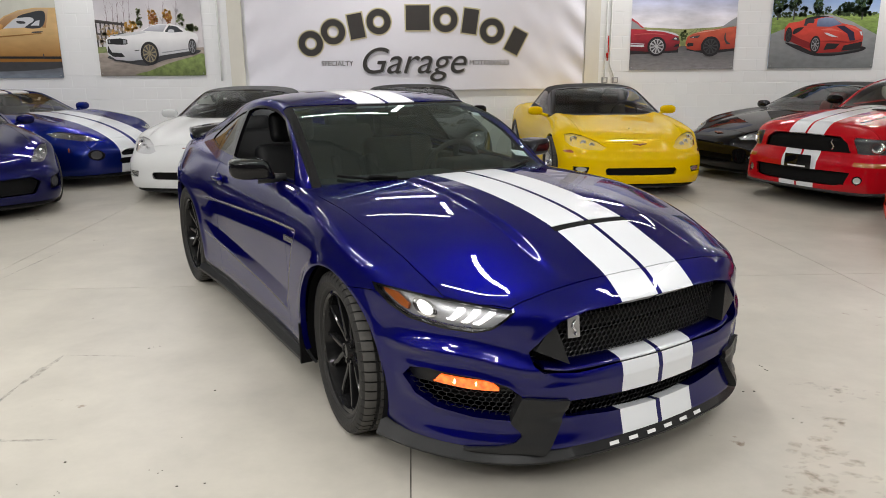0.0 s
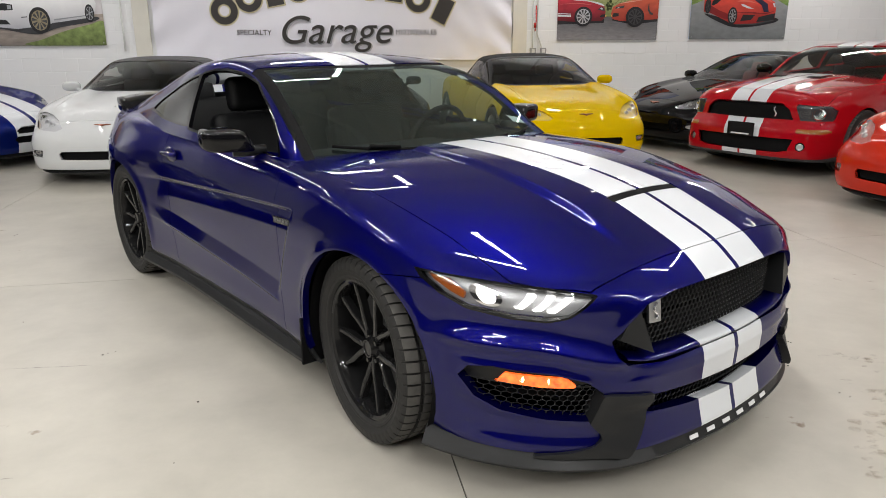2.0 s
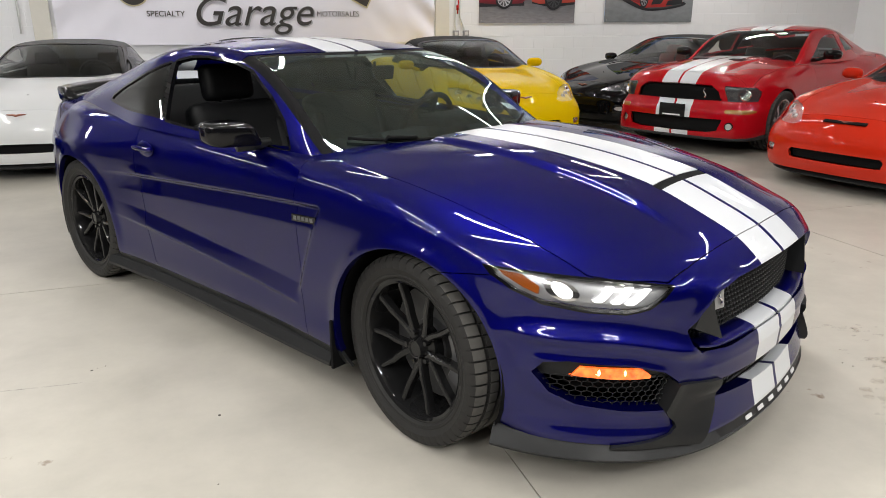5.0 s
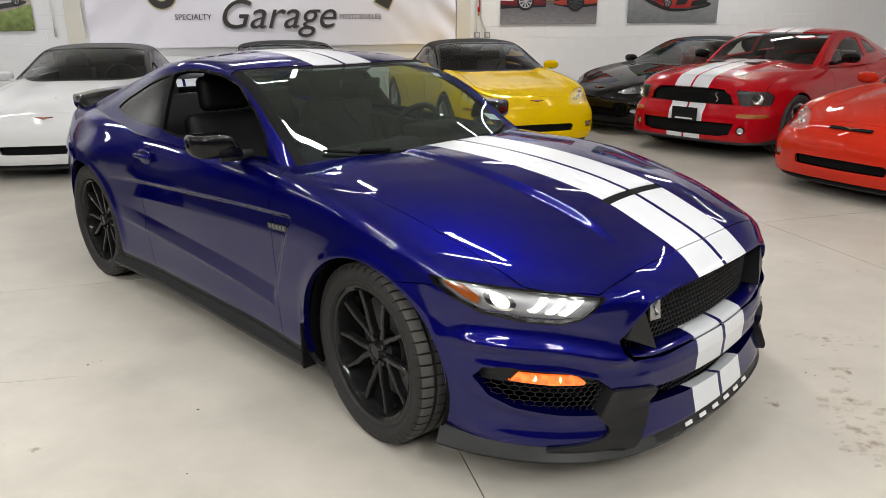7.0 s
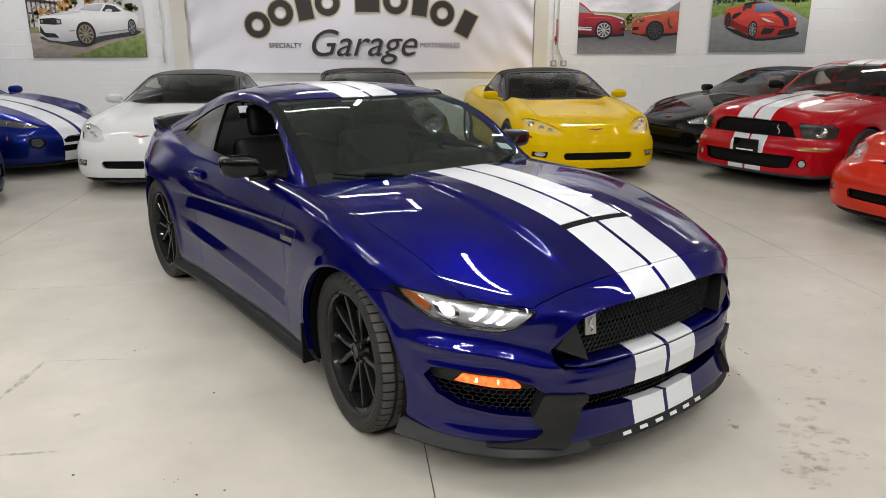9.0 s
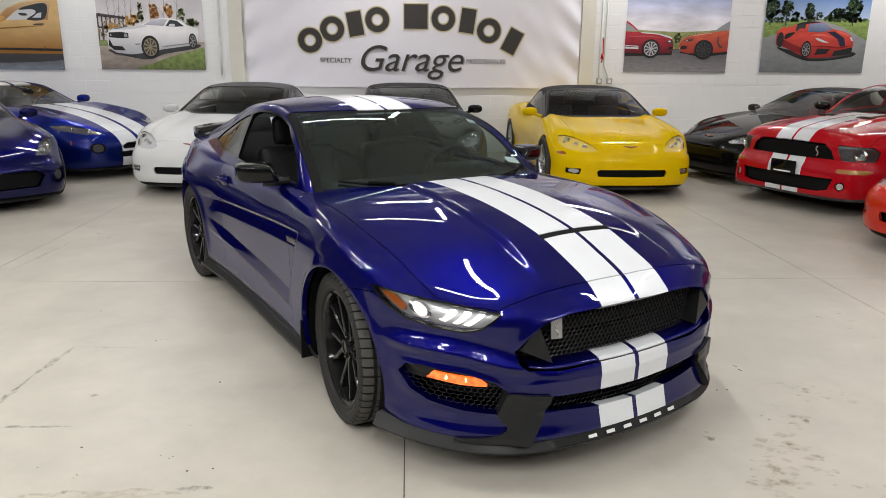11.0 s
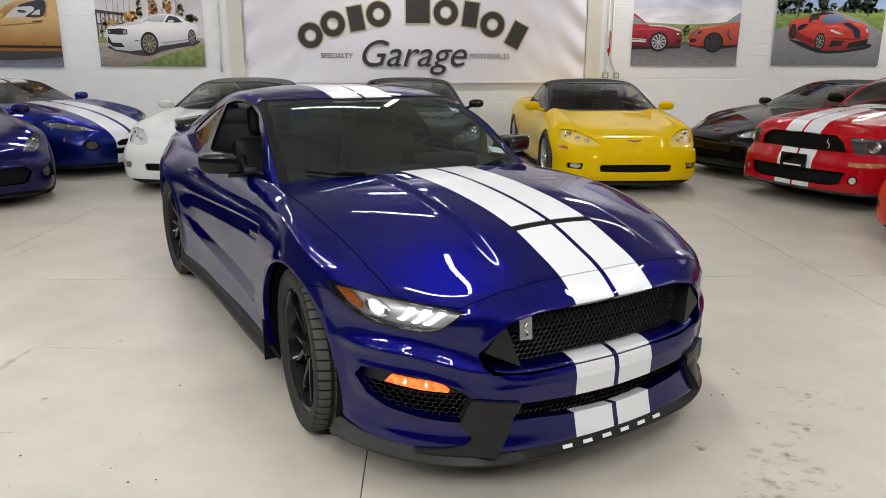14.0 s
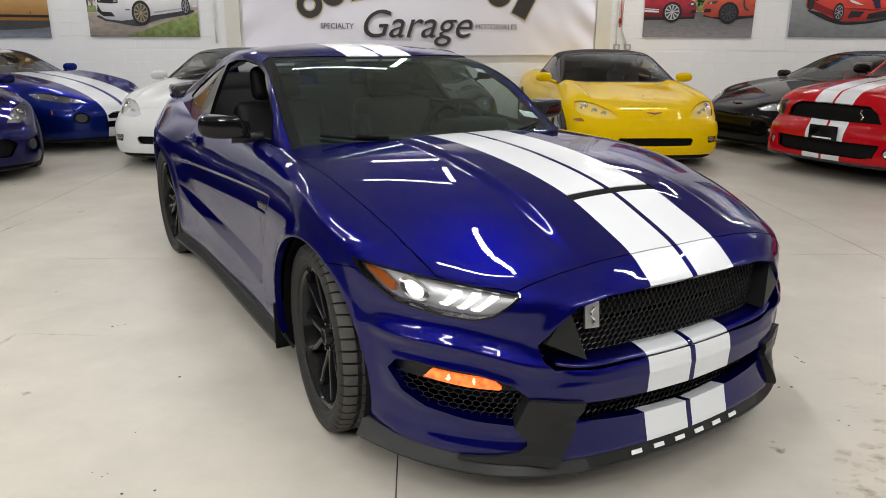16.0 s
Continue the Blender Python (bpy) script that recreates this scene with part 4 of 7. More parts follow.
        tube(bm, [(pts[0][0] + 0.09, pts[0][1] + 0.12, pts[0][2] - 0.02), (pts[2][0] + 0.02, pts[2][1], pts[2][2] + 0.012), (pts[4][0], pts[4][1], pts[4][2] + 0.010)], 0.009, 6)
        part("wiper", bm, MATT_BLACK, car, "", True)


def seat_part(car, x, y, s=1.0):
    bm = bmesh.new()
    box(bm, x - 0.26, x + 0.26, y - 0.25, y + 0.25, 0.36, 0.52, 0.05, seg=3)
    part("seat_cushion", bm, LEATHER, car, "", True)
    bm = bmesh.new()
    box(bm, -0.07, 0.07, -0.26, 0.26, 0.0, 0.60, 0.06, m=pose(x - 0.24, y, 0.46, 0, -16, 0), seg=3)
    box(bm, -0.10, 0.05, -0.28, -0.20, 0.05, 0.50, 0.03, m=pose(x - 0.21, y, 0.46, 0, -16, 0))
    box(bm, -0.10, 0.05, 0.20, 0.28, 0.05, 0.50, 0.03, m=pose(x - 0.21, y, 0.46, 0, -16, 0))
    part("seat_back", bm, LEATHER, car, "black leather seat back", True)
    bm = bmesh.new()
    box(bm, -0.055, 0.055, -0.14, 0.14, 0.0, 0.19, 0.045, m=pose(x - 0.42, y, 1.045, 0, -10, 0), seg=3)
    part("headrest", bm, LEATHER, car, "", True)
    for d in (-0.06, 0.06):
        bm = bmesh.new()
        tube(bm, [(x - 0.40, y + d, 1.0), (x - 0.425, y + d, 1.07)], 0.007, 8)
        part("headrest_post", bm, CHROME, car, "", True)


def hero_cabin(car):
    bm = bmesh.new()
    box(bm, -0.98, -0.60, -0.70, 0.70, 0.62, 0.93, 0.05, seg=3)
    box(bm, -0.75, -0.42, -0.66, 0.66, 0.80, 0.93, 0.04, seg=3)
    box(bm, -1.02, -0.80, 0.20, 0.56, 0.86, 0.985, 0.04, seg=3)
    part("dashboard", bm, CABIN, car, "dark dashboard", True)
    bm = bmesh.new()
    box(bm, -2.9, -0.5, -0.72, 0.72, 0.20, 0.26)
    box(bm, -2.45, -0.9, -0.13, 0.13, 0.25, 0.60, 0.03)
    part("cabin_floor", bm, CABIN, car)
    for sg in (-1, 1):
        bm = bmesh.new()
        box(bm, -2.5, -0.62, 0.70 * sg - 0.04, 0.70 * sg + 0.04, 0.25, 0.93, 0.03)
        part("door_card", bm, CABIN, car)
        seat_part(car, -1.42, 0.37 * sg)
    bm = bmesh.new()
    box(bm, -2.62, -2.25, -0.60, 0.60, 0.36, 0.52, 0.05)
    box(bm, -0.06, 0.06, -0.60, 0.60, 0.0, 0.60, 0.05, m=pose(-2.52, 0, 0.5, 0, -20, 0))
    for sg in (-1, 1):
        box(bm, -0.05, 0.05, 0.36 * sg - 0.13, 0.36 * sg + 0.13, 0.55, 0.70, 0.04, m=pose(-2.52, 0, 0.5, 0, -20, 0))
    box(bm, -3.0, -2.66, -0.62, 0.62, 0.965, 0.995, 0.01)
    part("rear_bench", bm, LEATHER, car, "black leather rear bench", True)
    bm = bmesh.new()
    ring = [(0.185 * math.cos(a), 0.185 * math.sin(a), 0) for a in [2 * math.pi * q / 40 for q in range(41)]]
    tube(bm, ring, 0.016, 8, cap=False)
    for a in (0.1, math.pi - 0.1, -math.pi / 2):
        tube(bm, [(0, 0, -0.02), (0.18 * math.cos(a), 0.18 * math.sin(a), 0)], 0.018, 8)
    lathe(bm, [(0.0, 0.0), (0.05, 0.0), (0.06, -0.03)], 20, "z")
    bmesh.ops.transform(bm, matrix=pose(-1.10, 0.37, 0.90, 0, -66, 0) @ pose(0, 0, 0, 0, 0, 90), verts=bm.verts[:])
    part("steering_wheel", bm, LEATHER, car, "", True)
    bm = bmesh.new()
    box(bm, -0.012, 0.012, -0.12, 0.12, -0.035, 0.035, 0.011, m=pose(-1.12, 0.02, 1.195, 0, 12, -6), seg=3)
    tube(bm, [(-1.11, 0.01, 1.21), (-1.09, 0.0, 1.25)], 0.008, 8)
    part("rear_view_mirror", bm, MATT_BLACK, car, "", True)
    # two small stickers inside the windshield
    for x, y, z, w, h in ((-1.065, 0.530, 1.238, 0.03, 0.02), (-0.700, 0.590, 1.030, 0.05, 0.03)):
        bm = bmesh.new()
        box(bm, -h, h, -w, w, -0.0006, 0.0006)
        st = part("windshield_sticker", bm, LETTER_WHITE, car, "small pale windshield sticker")
        st.matrix_basis = pose(x, y, z - 0.016, -11, 28, 0)


# ---- the blue coupe ----
def hero_spec():
    hc = curve((1.0, 0.60), (0.915, 0.700), (0.83, 0.768), (0.70, 0.824), (0.5, 0.884), (0.2, 0.938), (-0.1, 0.965), (-0.5, 0.975), (-1.0, 0.985),
               (-1.8, 1.0), (-2.4, 1.02), (-2.9, 1.035), (-3.3, 1.01), (-3.6, 0.975), (-3.85, 0.92))
    half = curve((1.0, 0.60), (0.8, 0.66), (0.5, 0.80), (0.2, 0.86), (-0.5, 0.84), (-1.5, 0.83), (-2.6, 0.90), (-3.3, 0.86), (-3.8, 0.75))
    drop = curve((1.0, 0.03), (0.9, 0.05), (0.75, 0.10), (0.55, 0.122), (0.3, 0.118), (0.0, 0.082), (-0.5, 0.055), (-1.0, 0.05), (-1.8, 0.05), (-2.5, 0.08), (-3.2, 0.07), (-3.8, 0.06))

    def top(x, y):
        a = np.abs(y)
        z = hc(x) - drop(x) * (a / half(x)) ** 2.6
        # raised middle of the hood between two creases
        dome = 0.017 * step(-0.7, -0.3, x) * (1 - step(0.50, 0.80, x)) * (1 - step(0.285, 0.325, a - 0.05 * (x + 0.5)))
        return z + dome
    rim1 = inside([(0.4, 0.695), (-0.172, 0.692), (-0.336, 0.685), (-0.445, 0.660), (-0.545, 0.555), (-0.53, 0.505), (-0.50, 0.474), (-0.37, 0.460), (0.4, 0.470)])
    rim2 = inside([(-0.845, 0.420), (-0.83, 0.460), (-0.69, 0.458), (-0.615, 0.432), (-0.572, 0.394), (-0.598, 0.306), (-0.784, 0.328), (-0.823, 0.360)])

    def shape(g):
        """Lips round the intakes, a crest along the bumper, flared arches and the scoop line behind the front wheel."""
        v = g.reshape(-1, 3)
        x, y, z = v.T
        front = step(0.30, 0.55, x) * step(0.80, 0.70, z)
        out = np.stack([step(0.3, 0.9, x) * 0.8 + 0.2, np.sign(y) * (1 - 0.75 * step(0.45, 0.9, x)), 0 * x], 1)
        d1, d2 = rim1(y, z), rim2(y, z)
        lift = front * (0.010 * np.exp(-(np.maximum(d1, 0) / 0.028) ** 2) + 0.008 * np.exp(-(np.maximum(d2, 0) / 0.022) ** 2))
        crest = 0.535 - 0.05 * step(-0.75, -0.5, y)
        lift += front * step(-0.42, -0.56, y) * (0.013 * np.exp(-((z - crest) / 0.022) ** 2) - 0.010 * np.exp(-((z - crest - 0.065) / 0.03) ** 2))
        # the bar under the grille leans out to a crest, and the panel under the slot leans out to the splitter
        a = np.abs(y)
        mid = front * (1 - step(0.45, 0.57, a))
        lift += mid * (0.026 * np.clip((0.478 - z) / 0.055, 0, 1) * step(0.33, 0.36, z) - 0.016 * step(0.33, 0.36, z) * step(0.56, 0.50, z))
        lift += mid * (0.008 * step(0.32, 0.29, z) + 0.020 * np.clip((0.290 - z) / 0.085, 0, 1)) + front * step(0.45, 0.57, a) * 0.012 * step(0.265, 0.205, z)
        side = step(-0.6, -0.7, y)
        for cx, r in ((0.022, 0.380), (-2.603, 0.386)):
            e = np.hypot(x - cx, z - 0.345) - r
            lift += side * 0.012 * np.exp(-(np.maximum(e, 0) / 0.035) ** 2) * step(0.2, 0.4, z)
        # the haunch over the rear wheel, with a hollow before it
        lift += side * (0.024 * np.exp(-((x + 2.62) / 0.42) ** 2 - ((z - 0.79) / 0.085) ** 2) - 0.012 * np.exp(-((x + 2.08) / 0.20) ** 2 - ((z - 0.66) / 0.12) ** 2))
        # hollow between the shoulder crease and the sill, ending in a sharp step behind the front wheel
        crease = 0.772 + 0.055 * (x + 0.65) - 0.10 * step(-1.7, -2.4, x) * 0
        low = 0.368 - 0.060 * (x + 0.61)
        front_end = step(-0.435, -0.462, x + 0.42 * (0.79 - z))
        # two bands lean outwards as they go down: one under the crease, one above the low line
        d, e = crease - z, z - low
        inner = 0.030 - 0.016 * np.clip(d / 0.09, 0, 1)
        inner = np.minimum(inner, -0.008 + 0.022 * np.clip(e / 0.075, 0, 1.9))
        hollow = step(-0.004, 0.014, d) * step(-0.016, 0.004, e) * front_end
        lift -= side * inner * hollow * step(-2.35, -1.75, x)
        return (v + lift[:, None] * out).reshape(g.shape)
    return dict(
        shape=shape,
        outline=[(0.935, 0), (0.925, 0.20), (0.895, 0.40), (0.83, 0.57), (0.70, 0.72), (0.52, 0.83), (0.28, 0.90), (0.0, 0.928), (-0.4, 0.912), (-0.8, 0.89), (-1.4, 0.885),
                 (-1.95, 0.892), (-2.3, 0.912), (-2.65, 0.918), (-2.98, 0.88), (-3.27, 0.79), (-3.46, 0.65), (-3.55, 0.42), (-3.58, 0)],
        front_blend=(0.15, 0.72), rear_blend=(-3.0, -3.5),
        face_front=curve((0.08, 0.03), (0.16, 0.005), (0.24, 0.004), (0.38, 0.0), (0.5, 0.0), (0.6, 0.008), (0.68, 0.018), (0.74, 0.06), (0.80, 0.14), (0.9, 0.30)),
        face_side=curve((0.08, 0.10), (0.16, 0.05), (0.23, 0.014), (0.33, 0.006), (0.5, 0.0), (0.64, 0.0), (0.74, 0.006), (0.80, 0.020), (0.88, 0.055), (0.96, 0.105), (1.05, 0.18)),
        face_rear=curve((0.08, 0.16), (0.25, 0.06), (0.45, 0.0), (0.65, 0.01), (0.85, 0.04), (0.98, 0.06), (1.1, 0.1)),
        top=top, bottom=curve((1.0, 0.14), (0.6, 0.14), (0.3, 0.16), (-0.5, 0.17), (-2.2, 0.18), (-3.2, 0.2), (-3.8, 0.24)),
        fan=(0.35, -3.2), round_rows=8.0, round_times=42,
        cabin_x=(-0.26, -3.36),
        roof_z=curve((-0.26, 0.855), (-0.45, 0.955), (-0.62, 1.045), (-0.9, 1.178), (-1.1, 1.262), (-1.22, 1.300), (-1.45, 1.345), (-1.75, 1.362), (-2.1, 1.345), (-2.5, 1.275), (-2.9, 1.165), (-3.2, 1.07), (-3.5, 0.97)),
        rail_z=curve((-0.26, 0.79), (-0.62, 0.952), (-0.9, 1.150), (-1.29, 1.290), (-1.5, 1.319), (-1.8, 1.320), (-2.1, 1.285), (-2.4, 1.21), (-2.7, 1.12), (-3.0, 1.03), (-3.5, 0.90)),
        rail_y=curve((-0.26, 0.80), (-0.62, 0.715), (-0.95, 0.666), (-1.29, 0.599), (-1.8, 0.587), (-2.2, 0.584), (-2.6, 0.60), (-3.0, 0.64), (-3.5, 0.66)),
        belt_y=curve((-0.26, 0.84), (-0.86, 0.765), (-1.3, 0.80), (-1.7, 0.815), (-2.2, 0.80), (-2.6, 0.775), (-3.0, 0.75), (-3.5, 0.70)),
        belt_z=curve((-0.26, 0.76), (-0.7, 0.90), (-1.0, 0.92), (-1.7, 0.93), (-2.6, 0.93), (-3.0, 0.90), (-3.5, 0.80)),
        rail_round=4, side_bow=0.010)


def stripes(v, near=0.186, far=0.190):
    """Which of the two painted stripes a place lies under (negative inside either)."""
    a = np.abs(v[:, 1])
    w = near + (far - near) * step(0.6, -1.2, v[:, 0])
    return np.maximum(a - w, 0.011 - a)


def build_hero(m):
    car = thing("sports_coupe", m, "deep blue sports coupe with twin white stripes and lit headlights", "car")
    c = hero_spec()
    s = Skin(lower_body(c, 500, 130, 90))
    ax, rx, wz = 0.02, -2.615, 0.345
    arch_f = lambda v, n: np.where(v[:, 1] < -0.55, np.hypot(v[:, 0] - 0.022, v[:, 2] - wz) - 0.380, 1)
    arch_r = lambda v, n: np.where(v[:, 1] < -0.55, np.hypot(v[:, 0] - rx - 0.012, v[:, 2] - wz) - 0.386, 1)
    deck = inside([(-0.40, 0.0), (-0.40, -0.30), (-0.66, -0.69), (-0.95, -0.74), (-1.7, -0.775), (-2.45, -0.70), (-2.9, -0.55), (-3.1, 0), (-3.1, 0.3), (-0.4, 0.3)])
    hole = lambda v, n: np.maximum(deck(v[:, 0], v[:, 1]), 0.90 - v[:, 2])
    fz = lambda poly, r=0.0, x0=0.3: (lambda q: (lambda v, n: np.where((v[:, 0] > x0) & (n[:, 0] > 0.02), q(v[:, 1], v[:, 2]), 1)))(inside(poly, r))
    grille = fz([(0.1, 0.692), (-0.172, 0.689), (-0.336, 0.682), (-0.44, 0.658), (-0.50, 0.605), (-0.54, 0.555), (-0.53, 0.51), (-0.50, 0.482), (-0.37, 0.468), (-0.19, 0.474), (0.1, 0.474)], 0.004)
    slot = fz([(0.1, 0.352), (-0.18, 0.357), (-0.405, 0.366), (-0.418, 0.304), (-0.224, 0.287), (0.1, 0.28)])
    fog = fz([(-0.845, 0.420), (-0.834, 0.456), (-0.802, 0.466), (-0.69, 0.456), (-0.615, 0.432), (-0.572, 0.394), (-0.598, 0.308), (-0.70, 0.313), (-0.784, 0.331), (-0.823, 0.362)], 0.004)
    lamp = fz([(-0.874, 0.731), (-0.860, 0.730), (-0.815, 0.726), (-0.745, 0.719), (-0.68, 0.713), (-0.575, 0.697), (-0.648, 0.636), (-0.690, 0.620), (-0.760, 0.623), (-0.826, 0.640), (-0.858, 0.672), (-0.873, 0.71)], 0.003)
    blade = fz([(-0.570, 0.388), (-0.415, 0.370), (-0.446, 0.300), (-0.512, 0.19), (-0.72, 0.19), (-0.635, 0.205), (-0.583, 0.219), (-0.560, 0.240), (-0.562, 0.262), (-0.596, 0.304)], 0.004)
    signal = fz([(-0.800, 0.408), (-0.786, 0.440), (-0.662, 0.436), (-0.634, 0.410), (-0.640, 0.402), (-0.712, 0.401)])
    bottom = lambda v, n: np.where(v[:, 0] > 0.34, v[:, 2] - 0.196, 1)
    vent = lambda v, n: np.where(v[:, 2] > 0.8, np.maximum(np.abs(v[:, 1]) - 0.196, np.abs(v[:, 0] - 0.528 - 0.20 * v[:, 1] ** 2) - 0.018), 1)
    cuts = [arch_f, arch_r, hole, grille, slot, fog, lamp, blade, bottom, vent]
    for g in cuts:
        s.cut(g)
    s.cut(signal)
    s.cut(lambda v, n: np.where(v[:, 0] > 0.3, v[:, 2] - 0.398, 1))
    bezel = lambda v, n: lamp(v, n) + 0.006
    spots = [(lambda v, n, y=y: np.where((v[:, 0] > 0.3) & (n[:, 0] > 0.02), (np.hypot((v[:, 1] - y) / 0.0035, (v[:, 2] - 0.424) / 0.011) - 1) * 0.01, 1)) for y in (-0.752, -0.700)]
    amber = fz([(-0.864, 0.725), (-0.838, 0.720), (-0.826, 0.690), (-0.832, 0.664), (-0.848, 0.682), (-0.862, 0.710)])
    bars = [fz(p) for p in ([(-0.718, 0.704), (-0.701, 0.703), (-0.740, 0.650), (-0.755, 0.651)], [(-0.681, 0.702), (-0.664, 0.701), (-0.707, 0.646), (-0.723, 0.647)], [(-0.644, 0.698), (-0.627, 0.696), (-0.679, 0.643), (-0.695, 0.644)])]
    oval = lambda ry, rz: (lambda v, n: np.where((v[:, 0] > 0.3) & (n[:, 0] > 0.02), (np.hypot((v[:, 1] + 0.796) / ry, (v[:, 2] - 0.683) / rz) - 1) * 0.03, 1))
    bulb, bulb_ring = oval(0.014, 0.026), oval(0.024, 0.036)
    for g in (bezel, amber, bulb, bulb_ring, *bars, *spots):
        s.cut(g)
    # seams between the panels
    hood_plan = inside([(-0.7, 0.1), (-0.7, -0.755), (-0.3, -0.775), (0.0, -0.780), (0.25, -0.770), (0.45, -0.760), (0.60, -0.738), (0.69, -0.680), (0.782, -0.585), (0.80, -0.50), (0.812, -0.38), (0.822, -0.2), (0.826, 0.0), (0.832, 0.1)])
    hood_line = lambda v, n: np.where(v[:, 2] > 0.62, hood_plan(v[:, 0], v[:, 1]), 1)
    door_f = lambda v, n: v[:, 0] - (-0.60 - 0.10 * (v[:, 2] - 0.6))
    door_r = lambda v, n: v[:, 0] - (-1.98 + 0.22 * (0.9 - v[:, 2]))
    bump_r = lambda v, n: np.where(v[:, 0] > 0.5, v[:, 0] - 0.3, np.minimum(v[:, 0] - 0.16, 0.70 + 0.10 * (v[:, 0] - 0.3) - v[:, 2]))
    sill = lambda v, n: v[:, 2] - 0.235
    gap = 0.0015
    for g in (hood_line, door_f, door_r, bump_r, sill):
        s.cut(lambda v, n, g=g: g(v, n) - gap)
        s.cut(lambda v, n, g=g: g(v, n) + gap)
    for off in (0.011,):
        s.cut(lambda v, n: np.abs(v[:, 1]) - 0.011)
    s.cut(lambda v, n: stripes(v))
    out = np.zeros(len(s.t), bool)
    for g in cuts:
        out |= s.test(g)
    mv, mn = s.middle()
    val = {k: g(mv, mn) for k, g in dict(h=hood_line, df=door_f, dr=door_r, b=bump_r, s=sill).items()}
    in_x = (mv[:, 0] > -0.45)
    hood = (val["h"] < -gap) & in_x & (mn[:, 2] > 0.2) & (mv[:, 2] > 0.6) & ~out
    hood_gap = (np.abs(val["h"]) < gap) & in_x & (mn[:, 2] > 0.2) & (mv[:, 2] > 0.6)
    stripe_ix = (stripes(mv) < 0).astype(int) * ((mv[:, 0] > 0.3) | (mv[:, 2] > 0.7)).astype(int)
    left_over = ~out & ~hood & ~hood_gap
    bumper = left_over & (val["b"] > gap)
    rest = left_over & (val["b"] < -gap)
    skirt = rest & (val["s"] < -gap) & (mv[:, 0] > -2.4)
    rest &= (val["s"] > gap) | (mv[:, 0] < -2.4)
    fender = rest & (val["df"] > gap) & (mv[:, 0] < 0.6)
    door = rest & (val["df"] < -gap) & (val["dr"] > gap)
    quarter = rest & (val["dr"] < -gap)
    pm = [BLUE, STRIPE]
    s.emit("hood", hood, pm, car, "blue hood with two white stripes", index=stripe_ix)
    s.emit("front_bumper", bumper, pm, car, "", index=stripe_ix, depth=0.05)
    hero_front(car, s, {k: s.test(g) for k, g in dict(grille=grille, slot=slot, fog=fog, lamp=lamp, blade=blade, signal=signal, vent=vent, spot0=spots[0], spot1=spots[1], fog_top=lambda v, n: np.maximum(fog(v, n), 0.398 - v[:, 2]), bezel=bezel, amber=amber, bulb=bulb, bulb_ring=bulb_ring, bar0=bars[0], bar1=bars[1], bar2=bars[2]).items()}, c)
    for side in ("right", "left"):
        s.emit("fender", fender, pm, car, "", side, depth=0.025)
        s.emit("door", door, pm, car, "", side)
        s.emit("side_skirt", skirt, SATIN_BLACK, car, "black side skirt", side)
    s.emit("rear_body", quarter, pm, car, "", index=stripe_ix, depth=0.025)
    # cabin: roof, pillars and glass
    k = Skin(cabin(c, 220, 34, 50), False, False)
    side_pane = inside([(-0.808, 0.948), (-0.874, 1.036), (-0.989, 1.121), (-1.195, 1.218), (-1.393, 1.254), (-1.589, 1.268), (-1.741, 1.264), (-1.866, 1.244), (-1.744, 0.996), (-1.284, 0.972)], 0.008)
    quarter_pane = inside([(-1.806, 1.007), (-1.927, 1.235), (-2.021, 1.216), (-2.167, 1.175), (-2.393, 1.089), (-2.470, 1.044), (-2.198, 1.018)], 0.008)
    pane1 = lambda v, n: np.where(v[:, 1] < -0.5, side_pane(v[:, 0], v[:, 2]), 1)
    pane2 = lambda v, n: np.where(v[:, 1] < -0.5, quarter_pane(v[:, 0], v[:, 2]), 1)
    head = lambda y: -1.225 - 0.16 * np.abs(y) ** 2.0 * 1.6
    screen = lambda v, n: np.maximum(head(v[:, 1]) - v[:, 0], np.abs(v[:, 1]) - (c["rail_y"](v[:, 0]) + 0.016))
    back = lambda v, n: np.maximum(np.maximum(v[:, 0] + 2.28, -3.1 - v[:, 0]), np.abs(v[:, 1]) - 0.52)
    post = inside([(-1.744, 0.986), (-1.840, 1.256), (-1.957, 1.240), (-1.831, 0.998)])
    frame1 = lambda v, n: np.minimum(pane1(v, n) - 0.012, np.where(v[:, 1] < -0.5, post(v[:, 0], v[:, 2]), 1))
    frame2 = lambda v, n: pane2(v, n) - 0.012
    for g in (pane1, pane2, screen, back, frame1, frame2):
        k.cut(g)
    clear = lambda v, n: np.maximum(head(v[:, 1]) + 0.042 - v[:, 0], np.abs(v[:, 1]) - (c["rail_y"](v[:, 0]) - 0.030))
    k.cut(clear)
    k.cut(lambda v, n: np.abs(v[:, 1]) - 0.011)
    k.cut(lambda v, n: stripes(v))
    p1, p2, sc, bk = (k.test(g) for g in (pane1, pane2, screen, back))
    sc_in = k.test(clear)
    trim = (k.test(frame1) | k.test(frame2)) & ~p1 & ~p2
    kv, kn = k.middle()
    ix = (stripes(kv) < 0).astype(int)
    k.emit("roof", ~(p1 | p2 | sc | bk | trim), pm, car, "blue roof with two white stripes", index=ix, depth=0.03)
    k.emit("headlining", ~(p1 | p2 | sc | bk | trim), CABIN, car, "dark cloth headlining", offset=-0.032, depth=0)
    wind = k.emit("windshield", sc, [GLASS, MATT_BLACK], car, "", index=(~sc_in).astype(int), depth=0, offset=-0.004)
    rear = k.emit("rear_window", bk, GLASS_DARK, car, "", depth=0, offset=-0.004)
    for side in ("right", "left"):
        k.emit("window_trim", trim, GLOSS_BLACK, car, "black window surround", side, depth=0.02)
        k.emit("quarter_window", p2, GLASS_DARK, car, "", side, depth=0, offset=-0.006)
